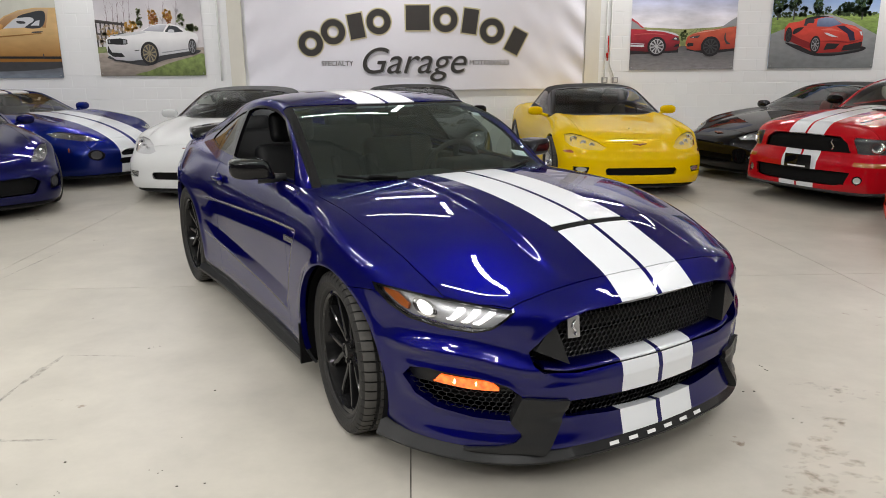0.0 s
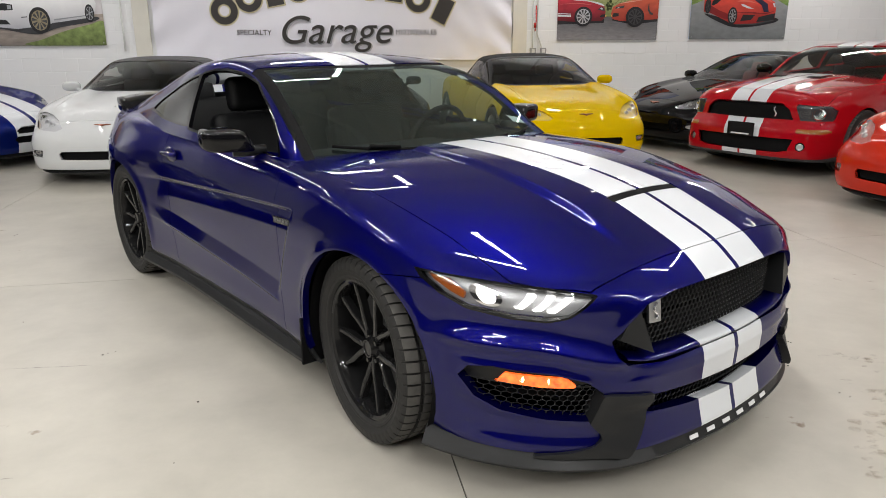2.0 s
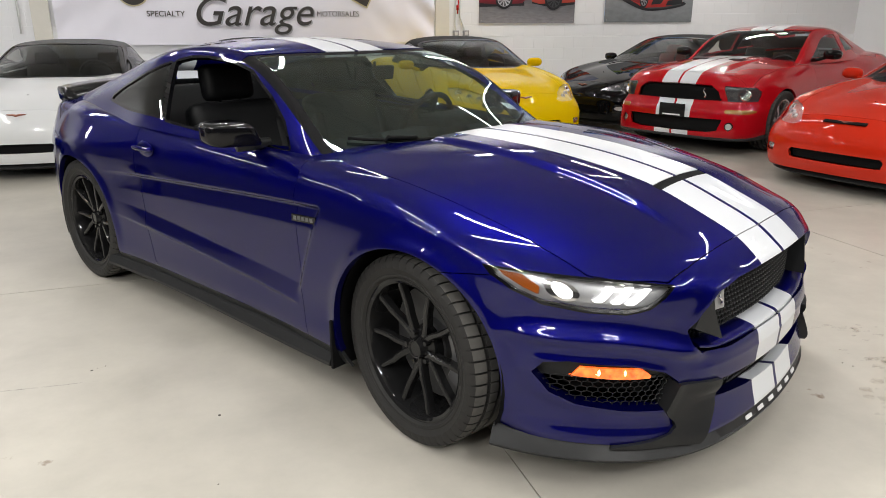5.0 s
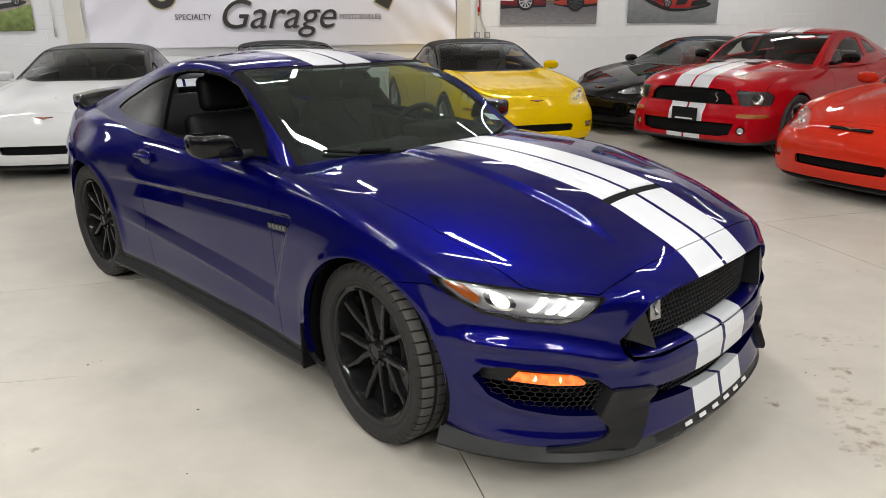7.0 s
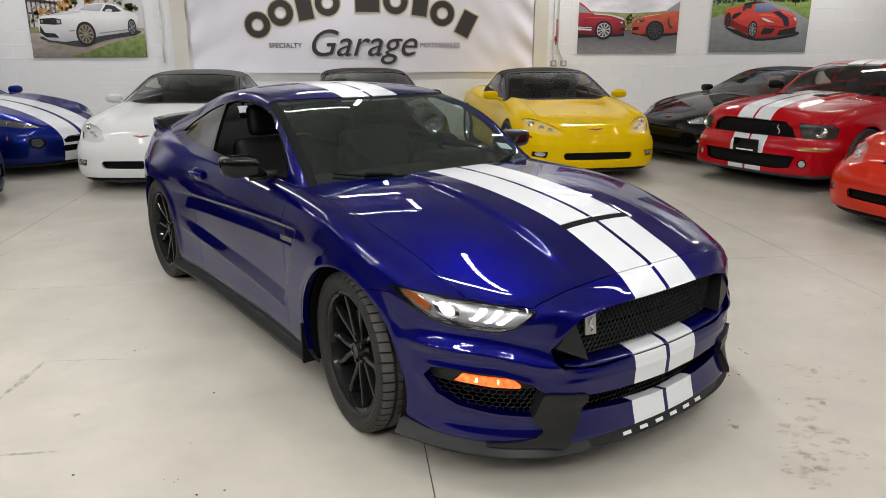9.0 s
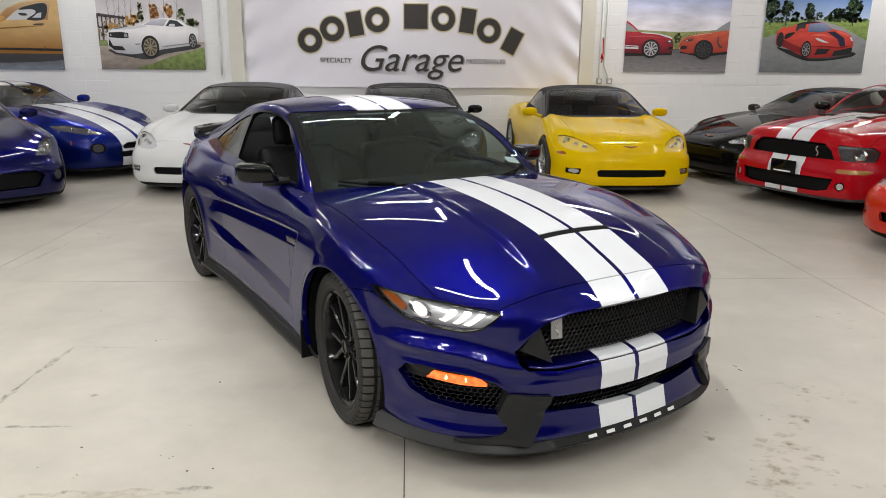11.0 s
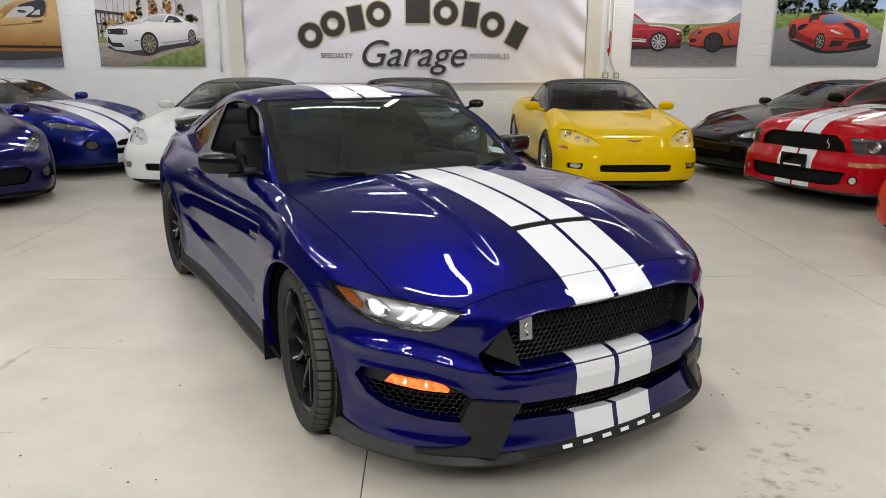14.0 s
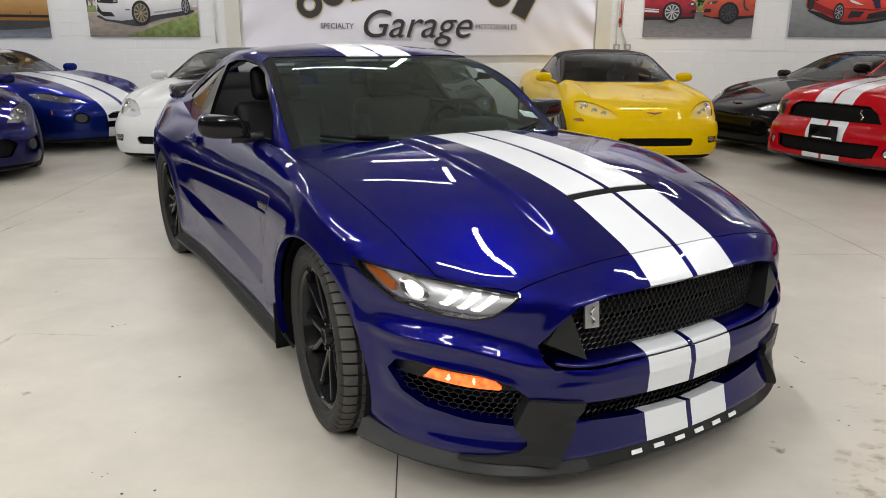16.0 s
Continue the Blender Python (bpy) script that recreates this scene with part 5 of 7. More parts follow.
    for pane in (wind, rear):
        pane.visible_shadow = False
    for y in (-1, 1):
        for x, rr, ww in ((ax, 0.345, 0.295), (rx, 0.348, 0.305)):
            wheel(car, (x, y * (0.760 if x == ax else 0.75), rr), rr, ww, 0.256, RIM_BLACK, 5, y, steer=-6.0 if x == ax else 0.0, label="black split-spoke wheel with a low tyre")
    hero_fittings(car, c)
    hero_cabin(car)
    return car


HERO = pose(0.5937, 3.4193, 0, 0, 0, -60.8)


# ---- the cars parked behind ----
def hump(a, mid, width):
    return np.exp(-((a - mid) / width) ** 2)


def low_spec():
    """A low two-seat convertible with raised front fenders and a pointed nose."""
    hc = curve((0.95, 0.48), (0.86, 0.57), (0.7, 0.655), (0.4, 0.75), (0.0, 0.825), (-0.4, 0.875), (-0.8, 0.905), (-1.5, 0.93), (-2.4, 0.96), (-3.0, 0.95), (-3.5, 0.88))
    half = curve((0.95, 0.5), (0.8, 0.62), (0.5, 0.77), (0.1, 0.84), (-0.6, 0.83), (-1.5, 0.82), (-2.6, 0.88), (-3.5, 0.75))
    drop = curve((0.95, 0.04), (0.8, 0.075), (0.5, 0.07), (0.1, 0.05), (-0.6, 0.05), (-1.5, 0.05), (-2.6, 0.05), (-3.5, 0.05))

    def top(x, y):
        a = np.abs(y)
        z = hc(x) - drop(x) * (a / half(x)) ** 3
        along = step(0.75, 0.2, x) * step(-1.1, -0.5, x)
        return z + along * (0.034 * hump(a, 0.70, 0.14) - 0.008 * hump(a, 0.47, 0.12))
    pane = [(-0.98, 0.935), (-1.25, 1.065), (-1.5, 1.14), (-1.75, 1.155), (-1.9, 1.13), (-2.02, 0.985)]
    return dict(
        outline=[(0.93, 0), (0.918, 0.30), (0.875, 0.54), (0.76, 0.725), (0.50, 0.855), (0.1, 0.902), (-0.3, 0.89), (-0.8, 0.868), (-1.4, 0.87), (-2.0, 0.90), (-2.6, 0.92), (-3.1, 0.895), (-3.38, 0.80), (-3.5, 0.5), (-3.52, 0)],
        front_blend=(0.2, 0.75), rear_blend=(-2.9, -3.3),
        face_front=curve((0.10, 0.06), (0.2, 0.012), (0.33, 0.0), (0.43, 0.004), (0.5, 0.03), (0.57, 0.09), (0.65, 0.2), (0.8, 0.4)),
        face_side=curve((0.10, 0.09), (0.2, 0.035), (0.35, 0.03), (0.5, 0.008), (0.58, 0.0), (0.68, 0.012), (0.78, 0.05), (0.88, 0.11), (0.98, 0.2)),
        face_rear=curve((0.10, 0.14), (0.3, 0.04), (0.5, 0.0), (0.7, 0.01), (0.88, 0.05), (1.0, 0.1)),
        top=top, bottom=curve((1.0, 0.17), (0.5, 0.15), (0, 0.14), (-2.5, 0.15), (-3.5, 0.2)), fan=(0.3, -3.0), round_rows=3.5, round_times=14,
        cabin_x=(-0.32, -2.8),
        roof_z=curve((-0.32, 0.80), (-0.55, 0.915), (-0.8, 1.035), (-1.05, 1.145), (-1.25, 1.218), (-1.5, 1.250), (-1.8, 1.250), (-2.1, 1.200), (-2.4, 1.10), (-2.8, 0.92)),
        rail_z=curve((-0.32, 0.73), (-0.75, 0.93), (-1.0, 1.05), (-1.3, 1.175), (-1.6, 1.207), (-1.9, 1.19), (-2.2, 1.09), (-2.8, 0.84)),
        rail_y=curve((-0.32, 0.80), (-0.75, 0.72), (-1.05, 0.655), (-1.3, 0.61), (-1.8, 0.585), (-2.2, 0.58), (-2.8, 0.62)),
        belt_y=curve((-0.32, 0.83), (-0.75, 0.775), (-1.3, 0.79), (-2.0, 0.77), (-2.8, 0.70)),
        belt_z=curve((-0.32, 0.68), (-0.75, 0.84), (-1.3, 0.88), (-2.0, 0.90), (-2.8, 0.80)),
        rail_round=4, roof_power=3.0, side_bow=0.008, header=-1.20, panes=[pane], axles=(0.0, -2.685), arch=0.355, wheel_r=(0.325, 0.335), wheel_y=0.79, deck=(-0.42, -2.55),
        lamps=[(-0.40, 0.580), (-0.48, 0.640), (-0.60, 0.690), (-0.72, 0.715), (-0.79, 0.700), (-0.80, 0.635), (-0.755, 0.585), (-0.61, 0.560), (-0.46, 0.555)], bulbs=[(-0.715, 0.660, 0.046), (-0.625, 0.632, 0.036), (-0.545, 0.612, 0.033)],
        grilles=[[(0.1, 0.355), (-0.40, 0.35), (-0.42, 0.325), (-0.40, 0.275), (0.1, 0.27)]],
        fogs=[[(-0.60, 0.36), (-0.76, 0.355), (-0.765, 0.30), (-0.62, 0.295)]], seams=0.62, mirror=(-0.86, 0.93, 0.915), badge_z=0.608, mark=None, nose=0.93, lip=(-0.075, 0.93, -0.012))


def muscle_spec():
    """A tall blunt-nosed coupe of the older kind, with a wide grille over a low one."""
    h = hero_spec()
    hc = curve((1.0, 0.755), (0.94, 0.80), (0.85, 0.855), (0.6, 0.915), (0.2, 0.965), (-0.3, 1.0), (-0.6, 1.01), (-1.5, 1.02), (-2.8, 1.07), (-3.4, 1.05), (-3.9, 0.98))
    up = lambda f, d: (lambda x: f(x) + d)

    def top(x, y):
        a = np.abs(y)
        z = hc(x) - 0.085 * (a / 0.88) ** 3
        return z + 0.022 * step(0.85, 0.4, x) * step(-0.75, -0.45, x) * (1 - step(0.33, 0.42, a))
    c = dict(h)
    c.pop("shape")
    c.update(
        outline=[(0.96, 0), (0.955, 0.3), (0.925, 0.56), (0.84, 0.75), (0.62, 0.86), (0.3, 0.905), (0, 0.92), (-0.5, 0.905), (-1.4, 0.895), (-2.2, 0.915), (-2.75, 0.935), (-3.3, 0.91), (-3.65, 0.8), (-3.78, 0.5), (-3.80, 0)],
        front_blend=(0.3, 0.8), face_front=curve((0.1, 0.05), (0.2, 0.0), (0.42, 0.0), (0.5, 0.012), (0.56, 0.05), (0.68, 0.062), (0.76, 0.07), (0.82, 0.11), (0.95, 0.25)),
        top=top, cabin_x=(-0.33, -3.5), roof_z=up(h["roof_z"], 0.035), rail_z=up(h["rail_z"], 0.035), belt_z=up(h["belt_z"], 0.02), round_rows=3.0, round_times=10,
        header=-1.24, panes=[[(-0.93, 1.02), (-1.10, 1.12), (-1.32, 1.22), (-1.55, 1.27), (-1.80, 1.275), (-1.85, 1.06), (-1.3, 1.03)], [(-1.98, 1.08), (-1.96, 1.25), (-2.15, 1.22), (-2.38, 1.10)]],
        axles=(0.10, -2.66), arch=0.372, wheel_r=(0.345, 0.35), wheel_y=0.79, deck=(-0.50, -3.0),
        lamps=[(-0.545, 0.765), (-0.80, 0.745), (-0.835, 0.70), (-0.82, 0.60), (-0.60, 0.605)], bulbs=[(-0.745, 0.675, 0.068)],
        grilles=[[(0.1, 0.775), (-0.40, 0.765), (-0.49, 0.70), (-0.52, 0.61), (0.1, 0.60)], [(0.1, 0.40), (-0.58, 0.405), (-0.54, 0.29), (-0.44, 0.265), (0.1, 0.255)]],
        fogs=[[(-0.66 + 0.042 * math.cos(a), 0.335 + 0.042 * math.sin(a)) for a in [k * math.pi / 6 for k in range(12)]]],
        lip=(0.0, 1.0, 0.055), bottom=curve((1.0, 0.20), (0.6, 0.195), (0.3, 0.18), (-0.5, 0.17), (-2.2, 0.18), (-3.2, 0.2), (-3.8, 0.24)), bar_top=0.555, band=0.215, split=0.013, signals=[(-0.60, 0.512), (-0.82, 0.508), (-0.84, 0.490), (-0.82, 0.474), (-0.60, 0.478)], seams=0.78, mirror=(-0.92, 0.98, 1.06), badge_z=0.0, mark=STRIPE, nose=0.96)
    return c


def long_nose_spec():
    """A long-nosed coupe with high rounded fenders and slim lamps."""
    c = low_spec()
    hc = curve((1.10, 0.42), (1.0, 0.52), (0.8, 0.64), (0.4, 0.77), (0.0, 0.845), (-0.5, 0.90), (-0.9, 0.925), (-1.8, 0.94), (-3.4, 0.88))

    def top(x, y):
        a = np.abs(y)
        return hc(x) - 0.09 * (a / 0.9) ** 3 + step(0.85, 0.2, x) * step(-1.1, -0.5, x) * 0.055 * hump(a, 0.70, 0.18)
    sh = lambda f, dx, dz=0.0: (lambda x: f(x - dx) + dz)
    c.update(
        outline=[(1.08, 0), (1.05, 0.3), (0.95, 0.55), (0.75, 0.75), (0.42, 0.89), (0.0, 0.955), (-0.45, 0.94), (-1.0, 0.90), (-1.6, 0.915), (-2.1, 0.955), (-2.5, 0.965), (-2.95, 0.91), (-3.2, 0.78), (-3.3, 0.45), (-3.31, 0)],
        top=top, cabin_x=(-0.62, -3.0), roof_z=sh(c["roof_z"], -0.30, -0.03), rail_z=sh(c["rail_z"], -0.30, -0.03), rail_y=sh(c["rail_y"], -0.30), belt_y=sh(c["belt_y"], -0.30),
        belt_z=sh(c["belt_z"], -0.30), header=-1.50, panes=[[(x - 0.30, z - 0.03) for x, z in c["panes"][0]]], axles=(0.0, -2.44), wheel_r=(0.33, 0.34), wheel_y=0.81, arch=0.36, deck=(-0.75, -2.75),
        lamps=[(-0.42, 0.595), (-0.52, 0.665), (-0.70, 0.715), (-0.83, 0.70), (-0.80, 0.655), (-0.62, 0.60)], bulbs=[(-0.64, 0.655, 0.034), (-0.54, 0.632, 0.030)],
        grilles=[[(0.1, 0.47), (-0.22, 0.47), (-0.30, 0.43), (-0.28, 0.40), (0.1, 0.40)], [(0.1, 0.36), (-0.30, 0.36), (-0.34, 0.33), (-0.30, 0.29), (0.1, 0.29)]],
        fogs=[[(-0.58 + 0.080 * math.cos(a), 0.42 + 0.066 * math.sin(a)) for a in [k * math.pi / 6 for k in range(12)]]],
        mirror=(-1.12, 0.90, 0.95), badge_z=0.0, mark=STRIPE, nose=1.08, band=0.31, lip=(-0.06, 0.96, 0.0))
    return c


def build_car(name, m, label, c, body_mat, roof_mat, wheel_mat, wheel_style="plain", spokes=5, lit=False, detail=True, seat_mat=None):
    car = thing(name, m, label, "car", "parked cars")
    s = Skin(lower_body(c, 170, 34, 34))
    wz = c["wheel_r"][0]
    holes = {}
    for k, ax in enumerate(c["axles"]):
        holes["arch%d" % k] = lambda v, n, ax=ax: np.where(v[:, 1] < -0.5, np.hypot(v[:, 0] - ax, v[:, 2] - c["wheel_r"][0]) - c["arch"], 1)
    d0, d1 = c["deck"]
    deck = inside([(d0, 0.3), (d0, -0.30), (d0 - 0.22, -0.67), (d0 - 0.8, -0.73), (d1 + 0.4, -0.70), (d1, -0.5), (d1, 0.3)])
    holes["deck"] = lambda v, n: np.maximum(deck(v[:, 0], v[:, 1]), 0.83 - v[:, 2])

    def face(poly, x0=0.2):
        q = inside(poly, 0.004)
        return lambda v, n: np.where((v[:, 0] > x0) & (n[:, 0] > 0.01), q(v[:, 1], v[:, 2]), 1)
    holes["lamp"] = face(c["lamps"])
    for k, p in enumerate(c["grilles"]):
        holes["grille%d" % k] = face(p)
    for k, p in enumerate(c["fogs"]):
        holes["fog%d" % k] = face(p)
    for g in holes.values():
        s.cut(g)
    signal = face(c["signals"]) if "signals" in c else None
    if signal:
        s.cut(signal)
    marker = None
    if body_mat is YELLOW:
        blade = inside([(0.665, 0.525), (0.60, 0.540), (0.50, 0.527), (0.485, 0.514), (0.58, 0.505), (0.65, 0.508)])
        marker = lambda v, n: np.where(v[:, 1] < -0.6, blade(v[:, 0], v[:, 2]), 1)
        s.cut(marker)
    seam = lambda v, n: np.where(v[:, 2] > 0.5, np.maximum(np.abs(v[:, 1]) - c["seams"], v[:, 0] - (c["nose"] - 0.22)), 1)
    door1 = lambda v, n: np.where((v[:, 1] < -0.6), v[:, 0] + 0.72 + 0.1 * v[:, 2], 9)
    door2 = lambda v, n: np.where((v[:, 1] < -0.6), v[:, 0] + 1.98 - 0.15 * v[:, 2], 9)
    for g in (seam, door1, door2):
        s.cut(lambda v, n, g=g: g(v, n) - 0.0022)
        s.cut(lambda v, n, g=g: g(v, n) + 0.0022)
    mark = c["mark"]
    band, split = c.get("band", 0.20), c.get("split", 0.03)
    lines = lambda v: np.maximum(np.abs(v[:, 1]) - band, split - np.abs(v[:, 1]))
    if mark:
        s.cut(lambda v, n: np.abs(v[:, 1]) - split)
        s.cut(lambda v, n: np.abs(v[:, 1]) - band)
    gone = np.zeros(len(s.t), bool)
    for g in holes.values():
        gone |= s.test(g)
    mv, mn = s.middle()
    gaps = (np.abs(seam(mv, mn)) < 0.0022) & (mn[:, 2] > 0.3)
    gaps |= (np.abs(door1(mv, mn)) < 0.0022) | (np.abs(door2(mv, mn)) < 0.0022)
    hood = (seam(mv, mn) < -0.0022) & (mn[:, 2] > 0.3) & (mv[:, 0] > d0 - 0.5) & ~gone
    door = (door1(mv, mn) < -0.0022) & (door2(mv, mn) > 0.0022) & ~gone & (mv[:, 1] < -0.6)
    ix = (lines(mv) < 0).astype(int) if mark else np.zeros(len(s.t), int)
    mats = [body_mat, mark or body_mat]
    s.emit("hood", hood, mats, car, index=ix)
    for side in ("right", "left"):
        s.emit("door", door & ~gaps, mats, car, "", side)
    shell = ~gone & ~hood & ~gaps & ~door
    front = shell & (mv[:, 0] > -0.9)
    bar = front & (mv[:, 0] > 0.25) & (mv[:, 2] < c.get("bar_top", 0.0))
    if bar.any():
        s.emit("front_bumper", bar, mats, car, index=ix, depth=0.025)
    for nm, piece in s.pieces(front & ~bar):
        middle = np.abs(s.v[s.t[piece]][:, :, 1]).min() < 0.002
        for side in (("both",) if middle else ("right", "left")):
            s.emit(nm, piece, mats, car, "", side, index=ix, depth=0.025)
    s.emit("rear_body", shell & (mv[:, 0] < -0.9), mats, car, index=ix, depth=0.025)
    for k in range(len(c["grilles"])):
        s.emit("grille", s.test(holes["grille%d" % k]), MATT_BLACK, car, "black grille", offset=-0.05, depth=-0.045)
    for side in ("right", "left"):
        sg = -1 if side == "right" else 1
        lens = s.emit("headlight", s.test(holes["lamp"]), LENS, car, "clear headlight", side, depth=0, offset=-0.002)
        lens.visible_shadow = False
        s.emit("lamp_bowl", s.test(holes["lamp"]), DARK_BOWL if mark or body_mat in (NIGHT_BLUE, BLACK_PAINT) else LIGHT_BOWL if body_mat not in (YELLOW, ORANGE_RED) else YELLOW_BOWL if body_mat is YELLOW else ORANGE_BOWL, lens, "", side, offset=-0.014, depth=-0.012)
        for q, (by, bz, r) in enumerate(c["bulbs"]):
            near = int(np.argmin(np.hypot(mv[:, 1] - by, mv[:, 2] - bz) + (mv[:, 0] < 0.2) * 9))
            at, up = mv[near] - 0.010 * mn[near], mn[near]
            bm = bmesh.new()
            lathe(bm, [(0.0, -0.004), (r * 0.4, -0.002), (r * 0.60, 0.004), (r * 0.66, 0.010), (r * 0.78, 0.010), (r * 0.9, 0.002), (r, -0.012)], 24, "x")
            o = part("lamp_reflector", bm, CHROME if q == 0 else LAMP_BOWL, lens, "", True)
            o.matrix_basis = pose(at[0], sg * -at[1], at[2], 0, -18, 30 * sg)
        for k in range(len(c["fogs"])):
            spot = s.test(holes["fog%d" % k])
            pocket = s.emit("fog_pocket", spot, MATT_BLACK, car, "dark pocket round a fog lamp", side, offset=-0.028, depth=-0.026)
            at, up = mv[spot].mean(0), mn[spot].mean(0)
            at = at - 0.022 * up
            wide = 0.36 * float(np.ptp(mv[spot][:, 1]))
            tall = 0.40 * float(np.ptp(mv[spot][:, 2]))
            bm = bmesh.new()
            lathe(bm, [(0.0, 0.010), (0.4, 0.009), (0.8, 0.006), (0.92, 0.010), (1.0, 0.006), (1.0, -0.01)], 24, "x")
            o = part("fog_lamp", bm, DARK_BOWL if body_mat in (BRIGHT_BLUE, NIGHT_BLUE) else FOG_GLASS, pocket, "clear fog lamp", True)
            o.matrix_basis = pose(at[0], sg * -at[1], at[2], 0, 0, math.degrees(math.atan2(up[1], up[0])) * -sg) @ Matrix.Diagonal((1, wide * 1.25, tall, 1))
        if marker:
            s.emit("side_marker", s.test(marker), AMBER, car, "amber side marker lamp", side, offset=0.003, depth=0.010)
        if signal:
            s.emit("turn_signal", s.test(signal), AMBER, car, "amber turn signal strip", side, offset=0.003, depth=0.012)
        # mirrors
        mx, my, mz = c["mirror"]
        bm = bmesh.new()
        bmesh.ops.create_uvsphere(bm, u_segments=18, v_segments=12, radius=1.0)
        for v in bm.verts:
            f = lambda q: math.copysign(abs(q) ** 0.75, q)
            v.co = Vector((0.065 * f(v.co.x), 0.105 * f(v.co.y), 0.058 * f(v.co.z)))
        tube(bm, [(0.02, -0.06 * sg, -0.03), (0.05, -0.14 * sg, -0.06), (0.06, -0.22 * sg, -0.07)], 0.022, 8)
        o = part("side_mirror", bm, BLACK_PAINT if c["mark"] is STRIPE and body_mat is RED else body_mat, car, "", True)
        o.matrix_basis = pose(mx, my * sg, mz)
    # cabin
    k = Skin(cabin(c, 110, 20, 26), False, False)
    head = c["header"]
    qs = [inside(p, 0.008) for p in c["panes"]]
    screen = lambda v, n: np.maximum(head - 0.2 * v[:, 1] ** 2 - v[:, 0], np.abs(v[:, 1]) - (c["rail_y"](v[:, 0]) - 0.04))
    panes = [lambda v, n, q=q: np.where(v[:, 1] < -0.45, q(v[:, 0], v[:, 2]), 1) for q in qs]
    back = lambda v, n: np.maximum(np.maximum(v[:, 0] - (head - 0.92), head - 1.45 - v[:, 0]), np.abs(v[:, 1]) - 0.42)
    frame_line = lambda v, n: head - 0.05 - 0.2 * v[:, 1] ** 2 - v[:, 0]
    for g in (screen, back, frame_line, *panes):
        k.cut(g)
    if mark:
        k.cut(lambda v, n: np.abs(v[:, 1]) - split)
        k.cut(lambda v, n: np.abs(v[:, 1]) - band)
    sc, bk = k.test(screen), k.test(back)
    pn = [k.test(g) for g in panes]
    anyp = sc | bk
    for p in pn:
        anyp = anyp | p
    kv, kn = k.middle()
    pillar = (head - 0.05 - 0.2 * kv[:, 1] ** 2 - kv[:, 0]) < 0
    soft = roof_mat is not body_mat
    if soft:
        k.emit("soft_top", ~anyp & ~pillar, roof_mat, car, "folded-up cloth soft top", depth=0.02)
        k.emit("windshield_frame", ~anyp & pillar, GLOSS_BLACK, car, "black windshield frame", depth=0.02)
    else:
        ki = (lines(kv) < 0).astype(int) if mark else np.zeros(len(k.t), int)
        k.emit("roof", ~anyp, mats, car, index=ki, depth=0.02)
    k.emit("headlining", ~anyp, CABIN, car, "dark headlining", offset=-0.022, depth=0)
    for sg in (-1, 1):
        bm = bmesh.new()
        box(bm, d1 + 0.20, d0 - 0.35, 0.70 * sg - 0.03, 0.70 * sg + 0.03, 0.40, 0.885, 0.02)
        part("door_card", bm, CABIN, car)
    for nm, msk in (("windshield", sc), ("rear_window", bk)):
        o = k.emit(nm, msk, GLASS_DARK if nm == "rear_window" and body_mat is YELLOW else CLEAR_GLASS, car, depth=0, offset=-0.004)
        o.visible_shadow = False
    for p in pn:
        for side in ("right", "left"):
            o = k.emit("side_window", p, CLEAR_GLASS, car, "", side, depth=0, offset=-0.004)
            o.visible_shadow = False
    # cabin fill
    bm = bmesh.new()
    box(bm, d0 - 0.52, d0 - 0.05, -0.66, 0.66, 0.55, 0.865, 0.04)
    part("dashboard", bm, CABIN, car, "", True)
    for sg in (-1, 1):
        bm = bmesh.new()
        sx = head - 0.30
        box(bm, -0.07, 0.07, -0.23, 0.23, 0.0, 0.62, 0.06, m=pose(sx - 0.05, 0.36 * sg, 0.36, 0, -16, 0))
        box(bm, -0.05, 0.05, -0.13, 0.13, 0.60, 0.76, 0.04, m=pose(sx - 0.05, 0.36 * sg, 0.36, 0, -16, 0))
        part("seat", bm, seat_mat or LEATHER, car, "", True)
    bm = bmesh.new()
    box(bm, d1 + 0.08, d1 + 0.20, -0.56, 0.56, 0.55, 1.0, 0.03)
    box(bm, d1 - 0.16, d1 + 0.12, -0.52, 0.52, 0.975, 0.995, 0.008)
    part("rear_shelf", bm, CABIN, car, "dark shelf behind the seats")
    bm = bmesh.new()
    ring = [(0.18 * math.cos(a), 0.18 * math.sin(a), 0) for a in [2 * math.pi * q / 28 for q in range(29)]]
    tube(bm, ring, 0.015, 6, cap=False)
    bmesh.ops.transform(bm, matrix=pose(d0 - 0.60, 0.36, 0.86, 0, -66, 0), verts=bm.verts[:])
    part("steering_wheel", bm, LEATHER, car, "", True)
    bm = bmesh.new()
    box(bm, d1 - 0.3, c["nose"] - 0.35, -0.6, 0.6, 0.13, 0.20, 0.02)
    box(bm, c["axles"][1] + 0.42, -0.42, -0.80, 0.80, 0.14, 0.21, 0.02)
    part("underbody", bm, MATT_BLACK, car)
    # lip under the nose
    o2 = outline(c["outline"], 120)
    o2 = o2[o2[:, 0] > 0.42]
    lx, ly, lz = c.get("lip", (0.0, 1.0, 0.0))
    rows = [[(x + lx - 0.10, y * 0.93 * ly, 0.16 + lz), (x + lx - 0.012, y * 0.995 * ly, 0.175 + lz), (x + lx + 0.012, y * 1.01 * ly, 0.135 + lz), (x + lx - 0.03, y * 0.98 * ly, 0.115 + lz), (x + lx - 0.14, y * 0.90 * ly, 0.115 + lz)] for x, y in o2]
    rows = [[(x, -y, z) for x, y, z in r] for r in rows[:0:-1]] + rows
    vs = [v for r in rows for v in r]
    fs = [(i * 5 + j, i * 5 + (j + 1) % 5, (i + 1) * 5 + (j + 1) % 5, (i + 1) * 5 + j) for i in range(len(rows) - 1) for j in range(5)]
